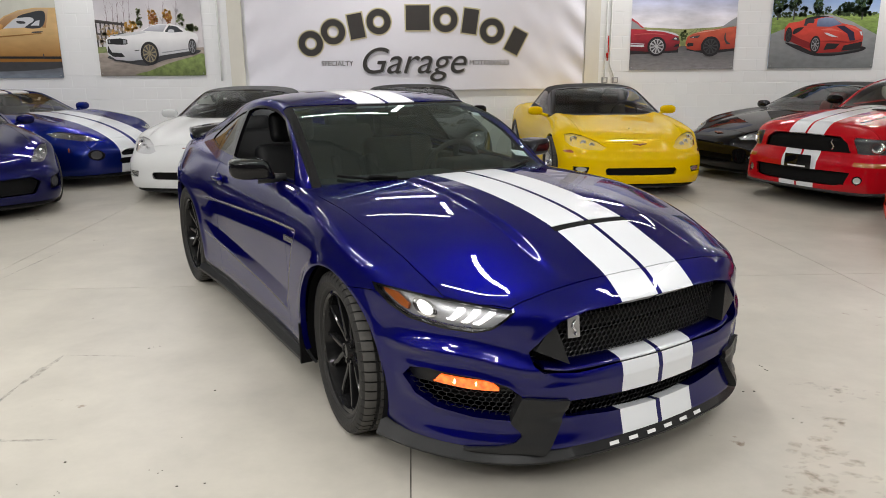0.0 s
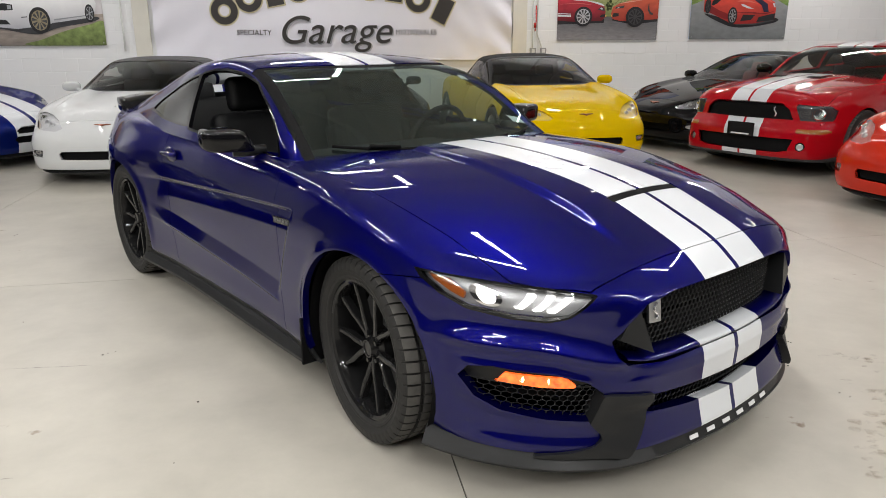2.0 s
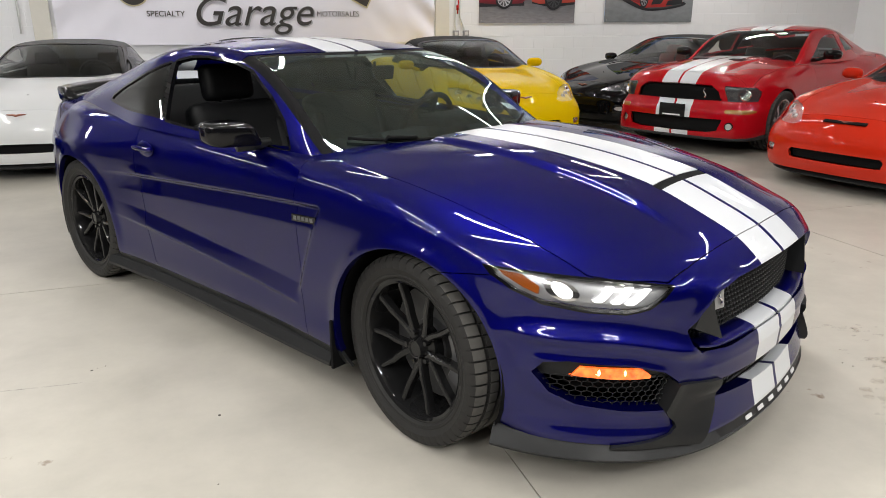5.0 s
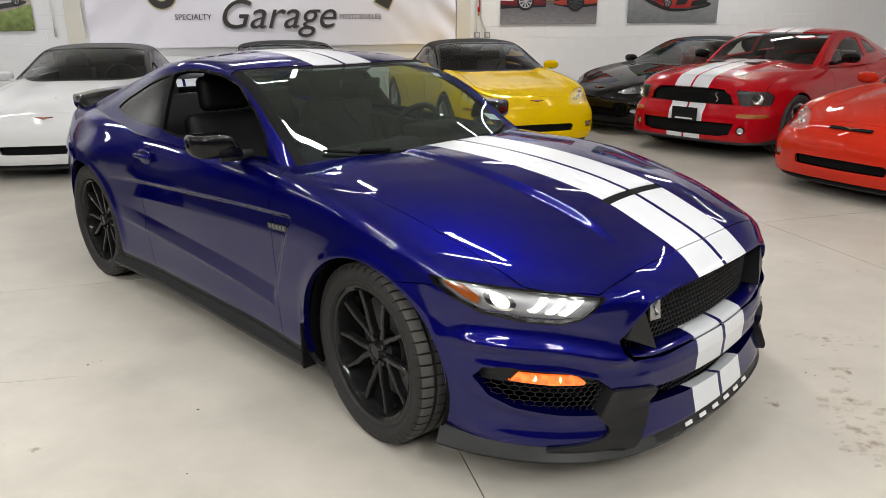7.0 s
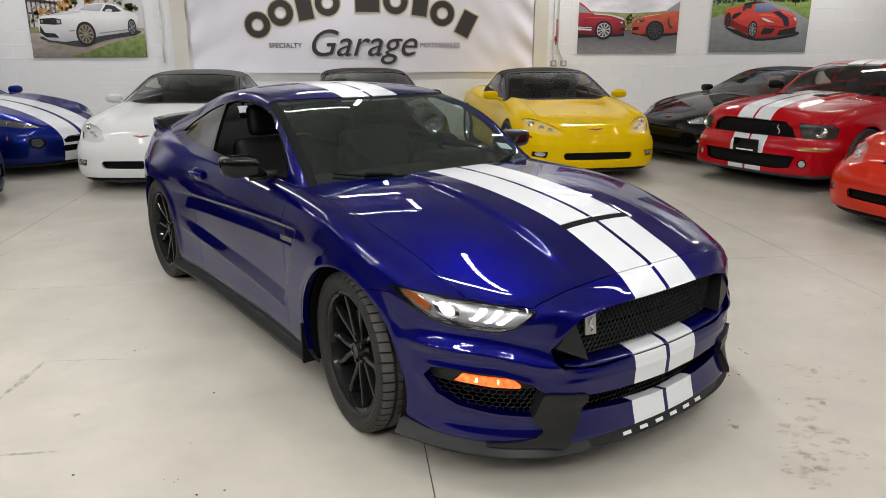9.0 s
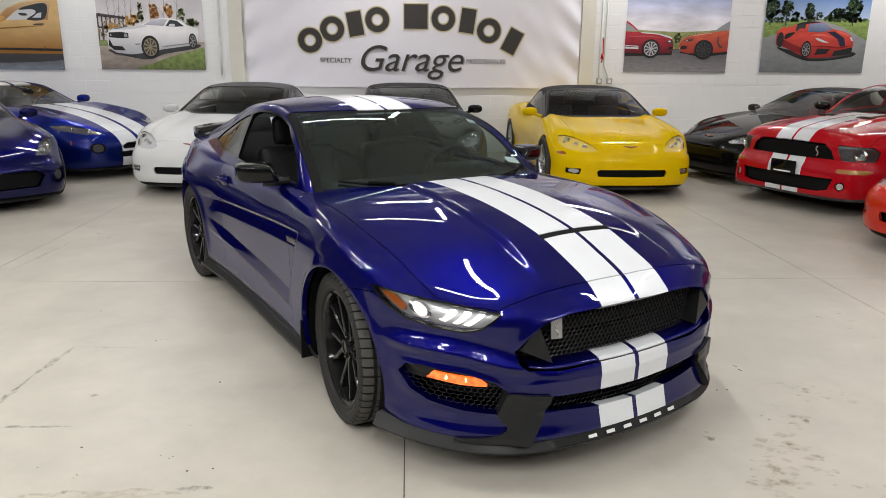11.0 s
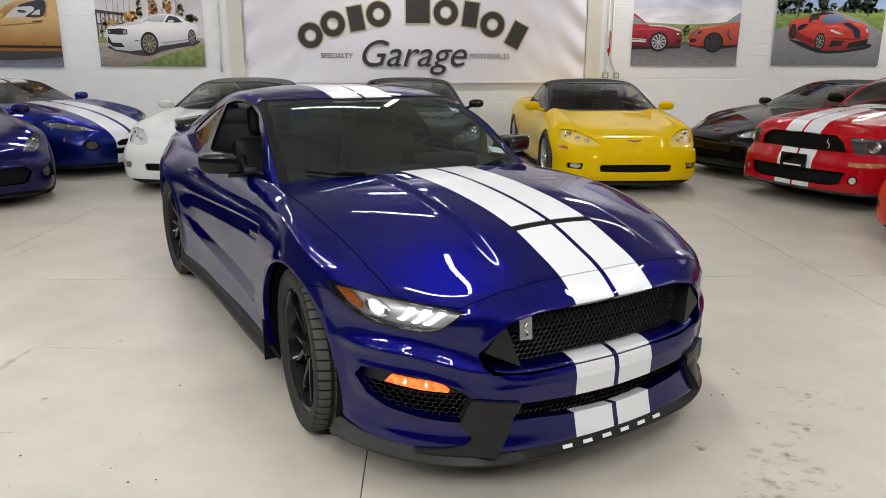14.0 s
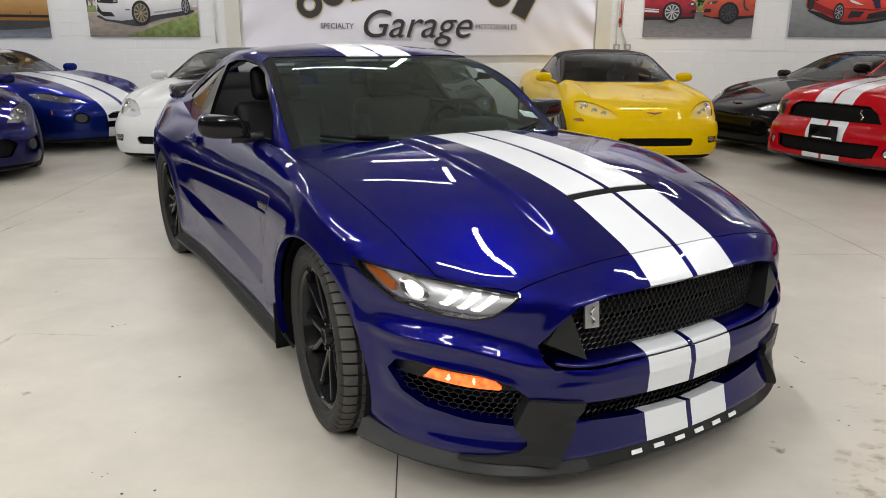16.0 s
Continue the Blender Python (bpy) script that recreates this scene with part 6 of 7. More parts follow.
    fs += [tuple(range(5)), tuple(range((len(rows) - 1) * 5, len(rows) * 5))]
    mesh_object("front_lip", vs, fs, SATIN_BLACK, car, "black lip under the bumper", False)
    for sg in (-1, 1):
        for q, ax in enumerate(c["axles"]):
            rr = c["wheel_r"][q]
            wheel(car, (ax, sg * c["wheel_y"], rr), rr, 0.265, rr - 0.098, wheel_mat, spokes, sg, wheel_style)
            bm = bmesh.new()
            prof = [(c["arch"] + 0.012, 0.86), (c["arch"] + 0.02, 0.60), (0.05, 0.58)]
            rows = []
            for i in range(17):
                a = math.radians(-20 + i * 220 / 16)
                rows.append([bm.verts.new((ax + r * math.cos(a), sg * h, rr + r * math.sin(a))) for r, h in prof])
            for u, w in zip(rows, rows[1:]):
                for j in range(2):
                    bm.faces.new((u[j], u[j + 1], w[j + 1], w[j]))
            part("wheel_housing", bm, MATT_BLACK, car, "", True)
    if c["badge_z"]:
        bm = bmesh.new()
        for sg in (-1, 1):
            prism(bm, [(0.0, -0.012), (sg * 0.03, 0.006), (sg * 0.085, 0.018), (sg * 0.03, 0.020), (0.0, 0.012)], -0.004, 0.006, lambda u, v, w: (w, u, v))
        o = part("nose_emblem", bm, BADGE_DARK, car, "small winged emblem shape")
        o.matrix_basis = pose(c["nose"] - 0.128, 0, c["badge_z"], 0, -62, 0)
    return car


LIGHT_BOWL = material("pale_lamp_bowl", (0.55, 0.55, 0.57), rough=0.25, metal=0.1, vary=0.06)
ORANGE_BOWL = material("red_lamp_bowl", (0.50, 0.16, 0.13), rough=0.25, metal=0.1, vary=0.1)
DARK_BOWL = material("smoked_lamp_bowl", (0.06, 0.06, 0.065), rough=0.3, metal=0.3, vary=0.1)
YELLOW_BOWL = material("yellow_lamp_bowl", (0.72, 0.55, 0.12), rough=0.25, metal=0.0, vary=0.1)
FOG_GLASS = material("fog_lamp_glass", (0.62, 0.62, 0.60), rough=0.22, metal=0.7, coat=1.0, vary=0.3, scale=60)
BADGE_DARK = material("emblem_enamel", (0.30, 0.10, 0.06), rough=0.3, metal=0.4, vary=0.2)
RED_LEATHER = material("red_leather", (0.20, 0.02, 0.015), rough=0.5, vary=0.15, bump=0.2, bump_scale=200)


def plate_holder(car, nx, z):
    bm = bmesh.new()
    box(bm, nx, nx + 0.02, -0.16, 0.16, z - 0.075, z + 0.075, 0.008)
    pl = part("plate_holder", bm, GLOSS_BLACK, car, "black plate holder with a plain white bar")
    bm = bmesh.new()
    box(bm, nx + 0.0205, nx + 0.022, -0.11, 0.11, z - 0.058, z - 0.042)
    part("lettering_bar", bm, LETTER_WHITE, pl)


def muscle_extras(car, c):
    plate_holder(car, 0.962, 0.475)
    bm = bmesh.new()
    tube(bm, [(0.905, 0.345 + 0.016 * math.sin(k * 0.9), 0.632 + k * 0.014) for k in range(8)], 0.009, 8, 0.006)
    part("grille_badge", bm, CHROME, car, "small silver grille badge", True)
    for sg in (-1, 1):
        bm = bmesh.new()
        box(bm, -0.05, 0.05, -0.085, 0.085, -0.004, 0.006, 0.002)
        for q in range(4):
            box(bm, -0.045 + q * 0.025, -0.032 + q * 0.025, -0.08, 0.08, 0.004, 0.010)
        o = part("hood_vent", bm, SATIN_BLACK, car, "dark hood vent")
        o.matrix_basis = pose(-0.02, 0.235 * sg, float(c["top"](np.array([-0.02]), np.array([0.235]))[0]) + 0.001, 0, 2, 0)


def low_extras(car, c, slot=False, dark_nose=False):
    if slot:
        bm = bmesh.new()
        box(bm, -0.02, 0.02, -0.19, 0.19, -0.004, 0.004, 0.003)
        o = part("hood_slot", bm, MATT_BLACK, car, "black air slot in the nose")
        o.matrix_basis = pose(0.80, 0, float(c["top"](np.array([0.80]), np.array([0.0]))[0]) - 0.001, 0, 28, 0)
    for sg in (-1, 1):
        bm = bmesh.new()
        box(bm, -0.05, 0.05, -0.004, 0.004, -0.011, 0.011, 0.003)
        o = part("side_marker", bm, AMBER, car, "amber side marker")
        o.matrix_basis = pose(0.55, 0.782 * sg, 0.505, 0, 0, -34 * sg)


def place(x, y, heading):
    """The pose of a car whose nose points heading degrees to the right of straight towards the viewer, its front axle's middle at x, y."""
    return pose(x, y, 0, 0, 0, heading - 90)


def build_parked():
    low, muscle, long_nose = low_spec(), muscle_spec(), long_nose_spec()
    sharp = dict(low, lamps=[(-0.50, 0.575), (-0.60, 0.655), (-0.72, 0.715), (-0.79, 0.705), (-0.74, 0.620), (-0.62, 0.565)], bulbs=[(-0.70, 0.655, 0.034), (-0.62, 0.615, 0.030)],
                 grilles=[[(0.1, 0.42), (-0.46, 0.425), (-0.54, 0.37), (-0.47, 0.255), (0.1, 0.25)]], fogs=[[(-0.66, 0.40), (-0.78, 0.42), (-0.79, 0.29), (-0.64, 0.28)]])
    low_extras(build_car("convertible", place(2.78, 9.22, 1), "bright yellow convertible sports car with a black soft top", low, YELLOW, FABRIC_BLACK, RIM_SILVER), low)
    low_extras(build_car("convertible", place(-2.34, 9.317, -6), "white convertible sports car with a grey soft top", low, WHITE_PAINT, FABRIC_GREY, RIM_SILVER), low)
    build_car("convertible", place(0.24, 9.60, 4), "black convertible sports car with its black soft top up", low, BLACK_PAINT, FABRIC_BLACK, RIM_SILVER)
    build_car("convertible", place(5.095, 10.123, -72), "black convertible sports car with dark red seats", low, BLACK_PAINT, FABRIC_BLACK, RIM_SILVER, seat_mat=RED_LEATHER)
    muscle_extras(build_car("sports_coupe", place(5.27, 8.25, -66), "red muscle coupe with twin white stripes and a black grille", muscle, RED, RED, RIM_SILVER), muscle)
    low_extras(build_car("sports_coupe", place(5.245, 5.73, -77), "orange-red low sports coupe with clear headlights", low, ORANGE_RED, ORANGE_RED, RIM_SILVER), low, True)
    blue = build_car("sports_coupe", place(-4.50, 10.6, 62), "bright blue sports coupe with two white stripes", long_nose, BRIGHT_BLUE, BRIGHT_BLUE, RIM_SILVER)
    for sg in (-1, 1):
        bm = bmesh.new()
        box(bm, -0.055, 0.055, -0.006, 0.008, -0.026, 0.026, 0.004)
        o = part("turn_signal", bm, AMBER, blue, "amber turn signal")
        o.matrix_basis = pose(0.690, 0.798 * sg, 0.50, 0, 0, 90 - 46 * sg if sg > 0 else 90 + 46)
    build_car("sports_coupe", place(-4.74, 8.05, 42), "dark blue low sports coupe with smoked headlights", sharp, NIGHT_BLUE, NIGHT_BLUE, RIM_SILVER)


# ---- on the back wall: banner, posters, conduits ----
CLOTH = material("white_banner_cloth", (0.82, 0.80, 0.87), rough=0.75, vary=0.03, scale=3, bump=0.2, bump_scale=220)
INK = material("dark_banner_print", (0.045, 0.04, 0.038), rough=0.7, vary=0.1)
GOLD = material("pale_gold_print", (0.55, 0.49, 0.32), rough=0.7, vary=0.05)
GREY_SHADOW = material("grey_print", (0.42, 0.42, 0.45), rough=0.7, vary=0.05)
CREAM = CONCRETE_EDGE
PIPE = material("painted_conduit", (0.68, 0.68, 0.66), rough=0.45, vary=0.05)
BOX_GREY = material("grey_socket_box", (0.35, 0.35, 0.35), rough=0.4, metal=0.4, vary=0.1)


def text(name, body, x, y, z, size, mat, parent, shear=0.0, width=None, thick=0.002, bold=0.004):
    cu = bpy.data.curves.new(name, "FONT")
    cu.body, cu.size, cu.align_x, cu.align_y, cu.shear, cu.extrude, cu.offset = body, size, "CENTER", "CENTER", shear, thick, bold
    ob = new(name, cu)
    deps = bpy.context.evaluated_depsgraph_get()
    me = bpy.data.meshes.new_from_object(ob.evaluated_get(deps))
    bpy.data.objects.remove(ob)
    me.materials.clear()
    me.materials.append(mat)
    o = new(name, me)
    o.parent = parent
    w = max(v.co.x for v in me.vertices) - min(v.co.x for v in me.vertices)
    s = (width / w) if width else 1.0
    o.matrix_basis = pose(x, y, z, 90, 0, 0) @ Matrix.Diagonal((s, 1, 1, 1))
    return o


def build_banner():
    ban = thing("banner", pose(0, WALL_Y - 0.06, 0), "large white cloth banner with dark arched lettering shapes", "banner")
    x0, x1, z0, z1 = -2.62, 3.12, 1.13, 3.0
    nx, nz = 150, 40
    verts, faces = [], []

    def wave(x, z):
        u, v = (x - x0) / (x1 - x0), (z - z0) / (z1 - z0)
        edge = 4 * u * (1 - u)
        sag = 0.010 * math.sin(9 * u + 3.0 * v) + 0.008 * math.sin(21 * u - 5 * v)
        drape = 0.004 * math.sin(14 * (u - 0.5) * (1.3 - v)) + 0.004 * math.exp(-((u - 0.03 - 0.35 * (1 - v)) / 0.05) ** 2) + 0.004 * math.exp(-((u - 0.97 + 0.35 * (1 - v)) / 0.05) ** 2)
        ends = max(0.0, abs(u - 0.49) - 0.30) / 0.2
        fold = 0.016 * ends * (math.sin(46 * (u + 0.45 * (v if u > 0.5 else -v))) + 0.6 * math.sin(83 * (u + 0.25 * (v if u > 0.5 else -v)) + 1.0))
        return -(0.4 * sag * edge + drape + fold) * 1.25 + 0.012
    for side in (0, 1):
        for i in range(nx + 1):
            for j in range(nz + 1):
                x, z = x0 + (x1 - x0) * i / nx, z0 + (z1 - z0) * j / nz
                verts.append((x, wave(x, z) + (0.003 if side else 0.0), z - (0.012 * math.sin(math.pi * i / nx) if j == 0 else 0)))
    k = nz + 1
    m = (nx + 1) * k
    for i in range(nx):
        for j in range(nz):
            a = i * k + j
            faces.append((a, a + k, a + k + 1, a + 1))
            faces.append((m + a, m + a + 1, m + a + k + 1, m + a + k))
    mesh_object("cloth", verts, faces, CLOTH, ban)
    # the business name as plain arched shapes
    def front_of(x, z, half):
        """A depth just before the cloth over a stretch of it."""
        return min(wave(x + half * i / 6, z + 0.2 * j / 2) for i in range(-6, 7) for j in range(-2, 3)) - 0.003
    marks = [(-1.54, 1.90, 26, "ring"), (-1.16, 2.09, 17, "ring"), (-0.77, 2.18, 10, "block"), (-0.39, 2.25, 6, "ring"), (0.27, 2.31, 0, "wide"), (0.74, 2.28, -5, "ring"), (1.16, 2.25, -8, "block"),
             (1.53, 2.09, -18, "ring"), (1.94, 1.92, -27, "block")]
    for x, z, turn, kind in marks:
        y = front_of(x, z, 0.22)
        for mat, grow, dy in ((GOLD, 0.022, 0.0), (INK, 0.0, -0.003)):
            bm = bmesh.new()
            if kind == "ring":
                n, ro, ri = 32, 0.205 + grow, 0.098 - grow
                for k in range(n):
                    a, b = 2 * math.pi * k / n, 2 * math.pi * (k + 1) / n
                    q = [bm.verts.new((r * math.cos(t), y + dy, r * math.sin(t))) for r, t in ((ri, a), (ro, a), (ro, b), (ri, b))]
                    bm.faces.new(q)
                bmesh.ops.remove_doubles(bm, verts=bm.verts[:], dist=1e-5)
                g = bmesh.ops.extrude_face_region(bm, geom=bm.faces[:])
                bmesh.ops.translate(bm, vec=(0, -0.002, 0), verts=[v for v in g["geom"] if isinstance(v, bmesh.types.BMVert)])
                bmesh.ops.recalc_face_normals(bm, faces=bm.faces[:])
            else:
                w = (0.20 if kind == "wide" else 0.125) + grow
                box(bm, -w, w, y + dy - 0.002, y + dy, -0.2 - grow, 0.2 + grow)
            o = part("name_shape", bm, mat, ban)
            o.matrix_basis = pose(x, 0, z, 0, -turn, 0)
    text("lettering", "SPECIALTY", -1.11, front_of(-1.11, 1.57, 0.28) - 0.002, 1.57, 0.115, INK, ban, width=0.54, thick=0.0006, bold=0.0008)
    text("lettering", "MOTORSALES", 1.49, front_of(1.49, 1.57, 0.36) - 0.004, 1.57, 0.115, INK, ban, width=0.68, thick=0.0006, bold=0.0)
    text("lettering", "Garage", 0.17, front_of(0.15, 1.58, 0.92) - 0.002, 1.575, 0.62, GREY_SHADOW, ban, shear=0.32, width=1.78, bold=0.0)
    text("lettering", "Garage", 0.15, front_of(0.15, 1.58, 0.92) - 0.007, 1.59, 0.62, INK, ban, shear=0.32, width=1.78, bold=0.0)


def tone(name, color, vary=0.12, scale=6.0):
    return material("print_" + name, color, rough=0.45, vary=vary, scale=scale)


def smooth_poly(pts, n=6):
    """A closed outline rounded through its corners."""
    p = np.array(pts, dtype=float)
    out = []
    m = len(p)
    for i in range(m):
        a, b, c, d = p[i - 1], p[i], p[(i + 1) % m], p[(i + 2) % m]
        for k in range(n):
            t = k / n
            out.append(tuple(0.5 * ((2 * b) + (c - a) * t + (2 * a - 5 * b + 4 * c - d) * t * t + (3 * b - a - 3 * c + d) * t ** 3)))
    return out


def wash(name, low, high, za, zb, vary=0.15, scale=5.0, stretch=1.0):
    """Printed colour that runs from low to high up the sheet, broken by soft noise."""
    m = material("print_" + name, low, rough=0.42, vary=0)
    nt = m.node_tree
    tc, sep, mr = nt.nodes.new("ShaderNodeTexCoord"), nt.nodes.new("ShaderNodeSeparateXYZ"), nt.nodes.new("ShaderNodeMapRange")
    mp, no, nr = nt.nodes.new("ShaderNodeMapping"), nt.nodes.new("ShaderNodeTexNoise"), nt.nodes.new("ShaderNodeMapRange")
    mix, mul = nt.nodes.new("ShaderNodeMixRGB"), nt.nodes.new("ShaderNodeMixRGB")
    mp.inputs["Scale"].default_value = (1, 1, stretch)
    no.inputs["Scale"].default_value, no.inputs["Detail"].default_value = scale, 8
    mr.inputs["From Min"].default_value, mr.inputs["From Max"].default_value = za, zb
    nr.inputs["From Min"].default_value, nr.inputs["From Max"].default_value = 0.3, 0.7
    nr.inputs["To Min"].default_value, nr.inputs["To Max"].default_value = 1 - vary, 1 + vary
    mix.inputs[1].default_value, mix.inputs[2].default_value = (*low, 1), (*high, 1)
    mul.blend_type = "MULTIPLY"
    mul.inputs[0].default_value = 1
    for u, w in ((tc.outputs["Object"], sep.inputs[0]), (sep.outputs["Z"], mr.inputs["Value"]), (mr.outputs[0], mix.inputs[0]), (tc.outputs["Object"], mp.inputs[0]), (mp.outputs[0], no.inputs["Vector"]),
                 (no.outputs["Fac"], nr.inputs["Value"]), (mix.outputs[0], mul.inputs[1]), (nr.outputs[0], mul.inputs[2]), (mul.outputs[0], nt.nodes["Principled BSDF"].inputs["Base Color"])):
        nt.links.new(u, w)
    return m


def build_poster(x0, x1, z0, z1, label, sheet, layers):
    """A printed sheet pinned to the wall. layers: name, tone, one or more outlines in 0..1 across and up, whether rounded."""
    po = thing("poster", pose(0, WALL_Y - 0.012, 0, 0, 0, 0), label, "poster", "car posters")
    w, h = x1 - x0, z1 - z0
    bm = bmesh.new()
    nu, nv = 16, 10
    grid = [[bm.verts.new((x0 + w * i / nu, -0.003 * math.sin(math.pi * i / nu) * math.sin(2.5 * j / nv) - (0.005 * (1 - j / nv) ** 2 * (i / nu) ** 2), z0 + h * j / nv)) for j in range(nv + 1)] for i in range(nu + 1)]
    back = [[bm.verts.new((v.co.x, v.co.y + 0.003, v.co.z)) for v in col] for col in grid]
    for i in range(nu):
        for j in range(nv):
            bm.faces.new((grid[i][j], grid[i + 1][j], grid[i + 1][j + 1], grid[i][j + 1]))
            bm.faces.new((back[i][j], back[i][j + 1], back[i + 1][j + 1], back[i + 1][j]))
    part("sheet", bm, sheet, po, "", True)
    for q, (nm, mat, polys, rounded) in enumerate(layers):
        polys = [polys] if isinstance(polys[0], tuple) else polys
        y = -0.0085 - 0.0006 * q
        many = len(polys) > 8
        bm = bmesh.new()
        for poly in polys:
            pts = smooth_poly(poly) if rounded else poly
            pts = [(x0 + w * min(1, max(0, u)), z0 + h * min(1, max(0, v))) for u, v in pts]
            clean = [p for k, p in enumerate(pts) if (p[0] - pts[k - 1][0]) ** 2 + (p[1] - pts[k - 1][1]) ** 2 > 1e-8]
            if len(clean) > 2:
                prism(bm, clean, y, y - 0.0004, lambda u, v, t: (u, t, v))
            if not many:
                part(nm, bm, mat, po)
                bm = bmesh.new()
        if many:
            tagged(part(nm, bm, mat, po), kind="stuff")
        else:
            bm.free()
    for u, v in ((0.02, 0.03), (0.98, 0.03)):
        bm = bmesh.new()
        bmesh.ops.create_cone(bm, cap_ends=True, segments=10, radius1=0.009, radius2=0.007, depth=0.012, matrix=Matrix.Translation((x0 + w * u, -0.028, z0 + h * v)) @ Matrix.Rotation(math.pi / 2, 4, "X"))
        part("pin", bm, BOX_GREY, po)


def disc(u, v, r, aspect, n=20):
    return [(u + r * math.cos(2 * math.pi * k / n), v + r * aspect * math.sin(2 * math.pi * k / n)) for k in range(n)]


def leaves(seed, u, v, ru, rv, n, size):
    """Many small ragged blots that make up a printed tree."""
    rnd = random.Random(seed)
    out = []
    for k in range(n):
        a, r = rnd.uniform(0, 2 * math.pi), math.sqrt(rnd.random())
        cu, cv, s = u + ru * r * math.cos(a), v + rv * r * math.sin(a), size * rnd.uniform(0.5, 1.3)
        out.append([(cu + s * rnd.uniform(0.6, 1.2) * math.cos(t), cv + 1.35 * s * rnd.uniform(0.6, 1.2) * math.sin(t)) for t in [2 * math.pi * q / 7 for q in range(7)]])
    return out


def spoke_shapes(u, v, r, aspect, n, half=0.13, start=0.2):
    out = []
    for k in range(n):
        a = 2 * math.pi * (k + 0.3) / n
        out.append([(u + q * r * math.cos(a + d), v + q * r * aspect * math.sin(a + d)) for q, d in ((start, -half * 2), (0.97, -half), (0.97, half), (start, half * 2))])
    return out


def wheel_layers(u, v, r, aspect, tyre, dark, rim, n=7):
    return [("tyre_shape", tyre, disc(u, v, r, aspect, 28), False), ("rim_edge_shape", rim, disc(u, v, r * 0.76, aspect, 28), False), ("rim_shape", dark, disc(u, v, r * 0.69, aspect, 28), False),
            ("spoke_shape", rim, spoke_shapes(u, v, r * 0.72, aspect, n), False), ("hub_shape", rim, disc(u, v, r * 0.17, aspect, 12), False)]


def stems(seed, spans, base, top):
    rnd = random.Random(seed)
    out = []
    for u in spans:
        l = rnd.uniform(-0.03, 0.03)
        t = top + rnd.uniform(-0.08, 0.06)
        out.append([(u - 0.003, base), (u + 0.003, base), (u + l + 0.001, t), (u + l - 0.001, t)])
        for k in range(4):
            q = rnd.uniform(0.3, 0.85)
            bu, bv = u + l * q, base + (t - base) * q
            e = rnd.choice((-1, 1)) * rnd.uniform(0.015, 0.04)
            out.append([(bu - 0.001, bv), (bu + 0.002, bv), (bu + e, bv + 0.10)])
    return out


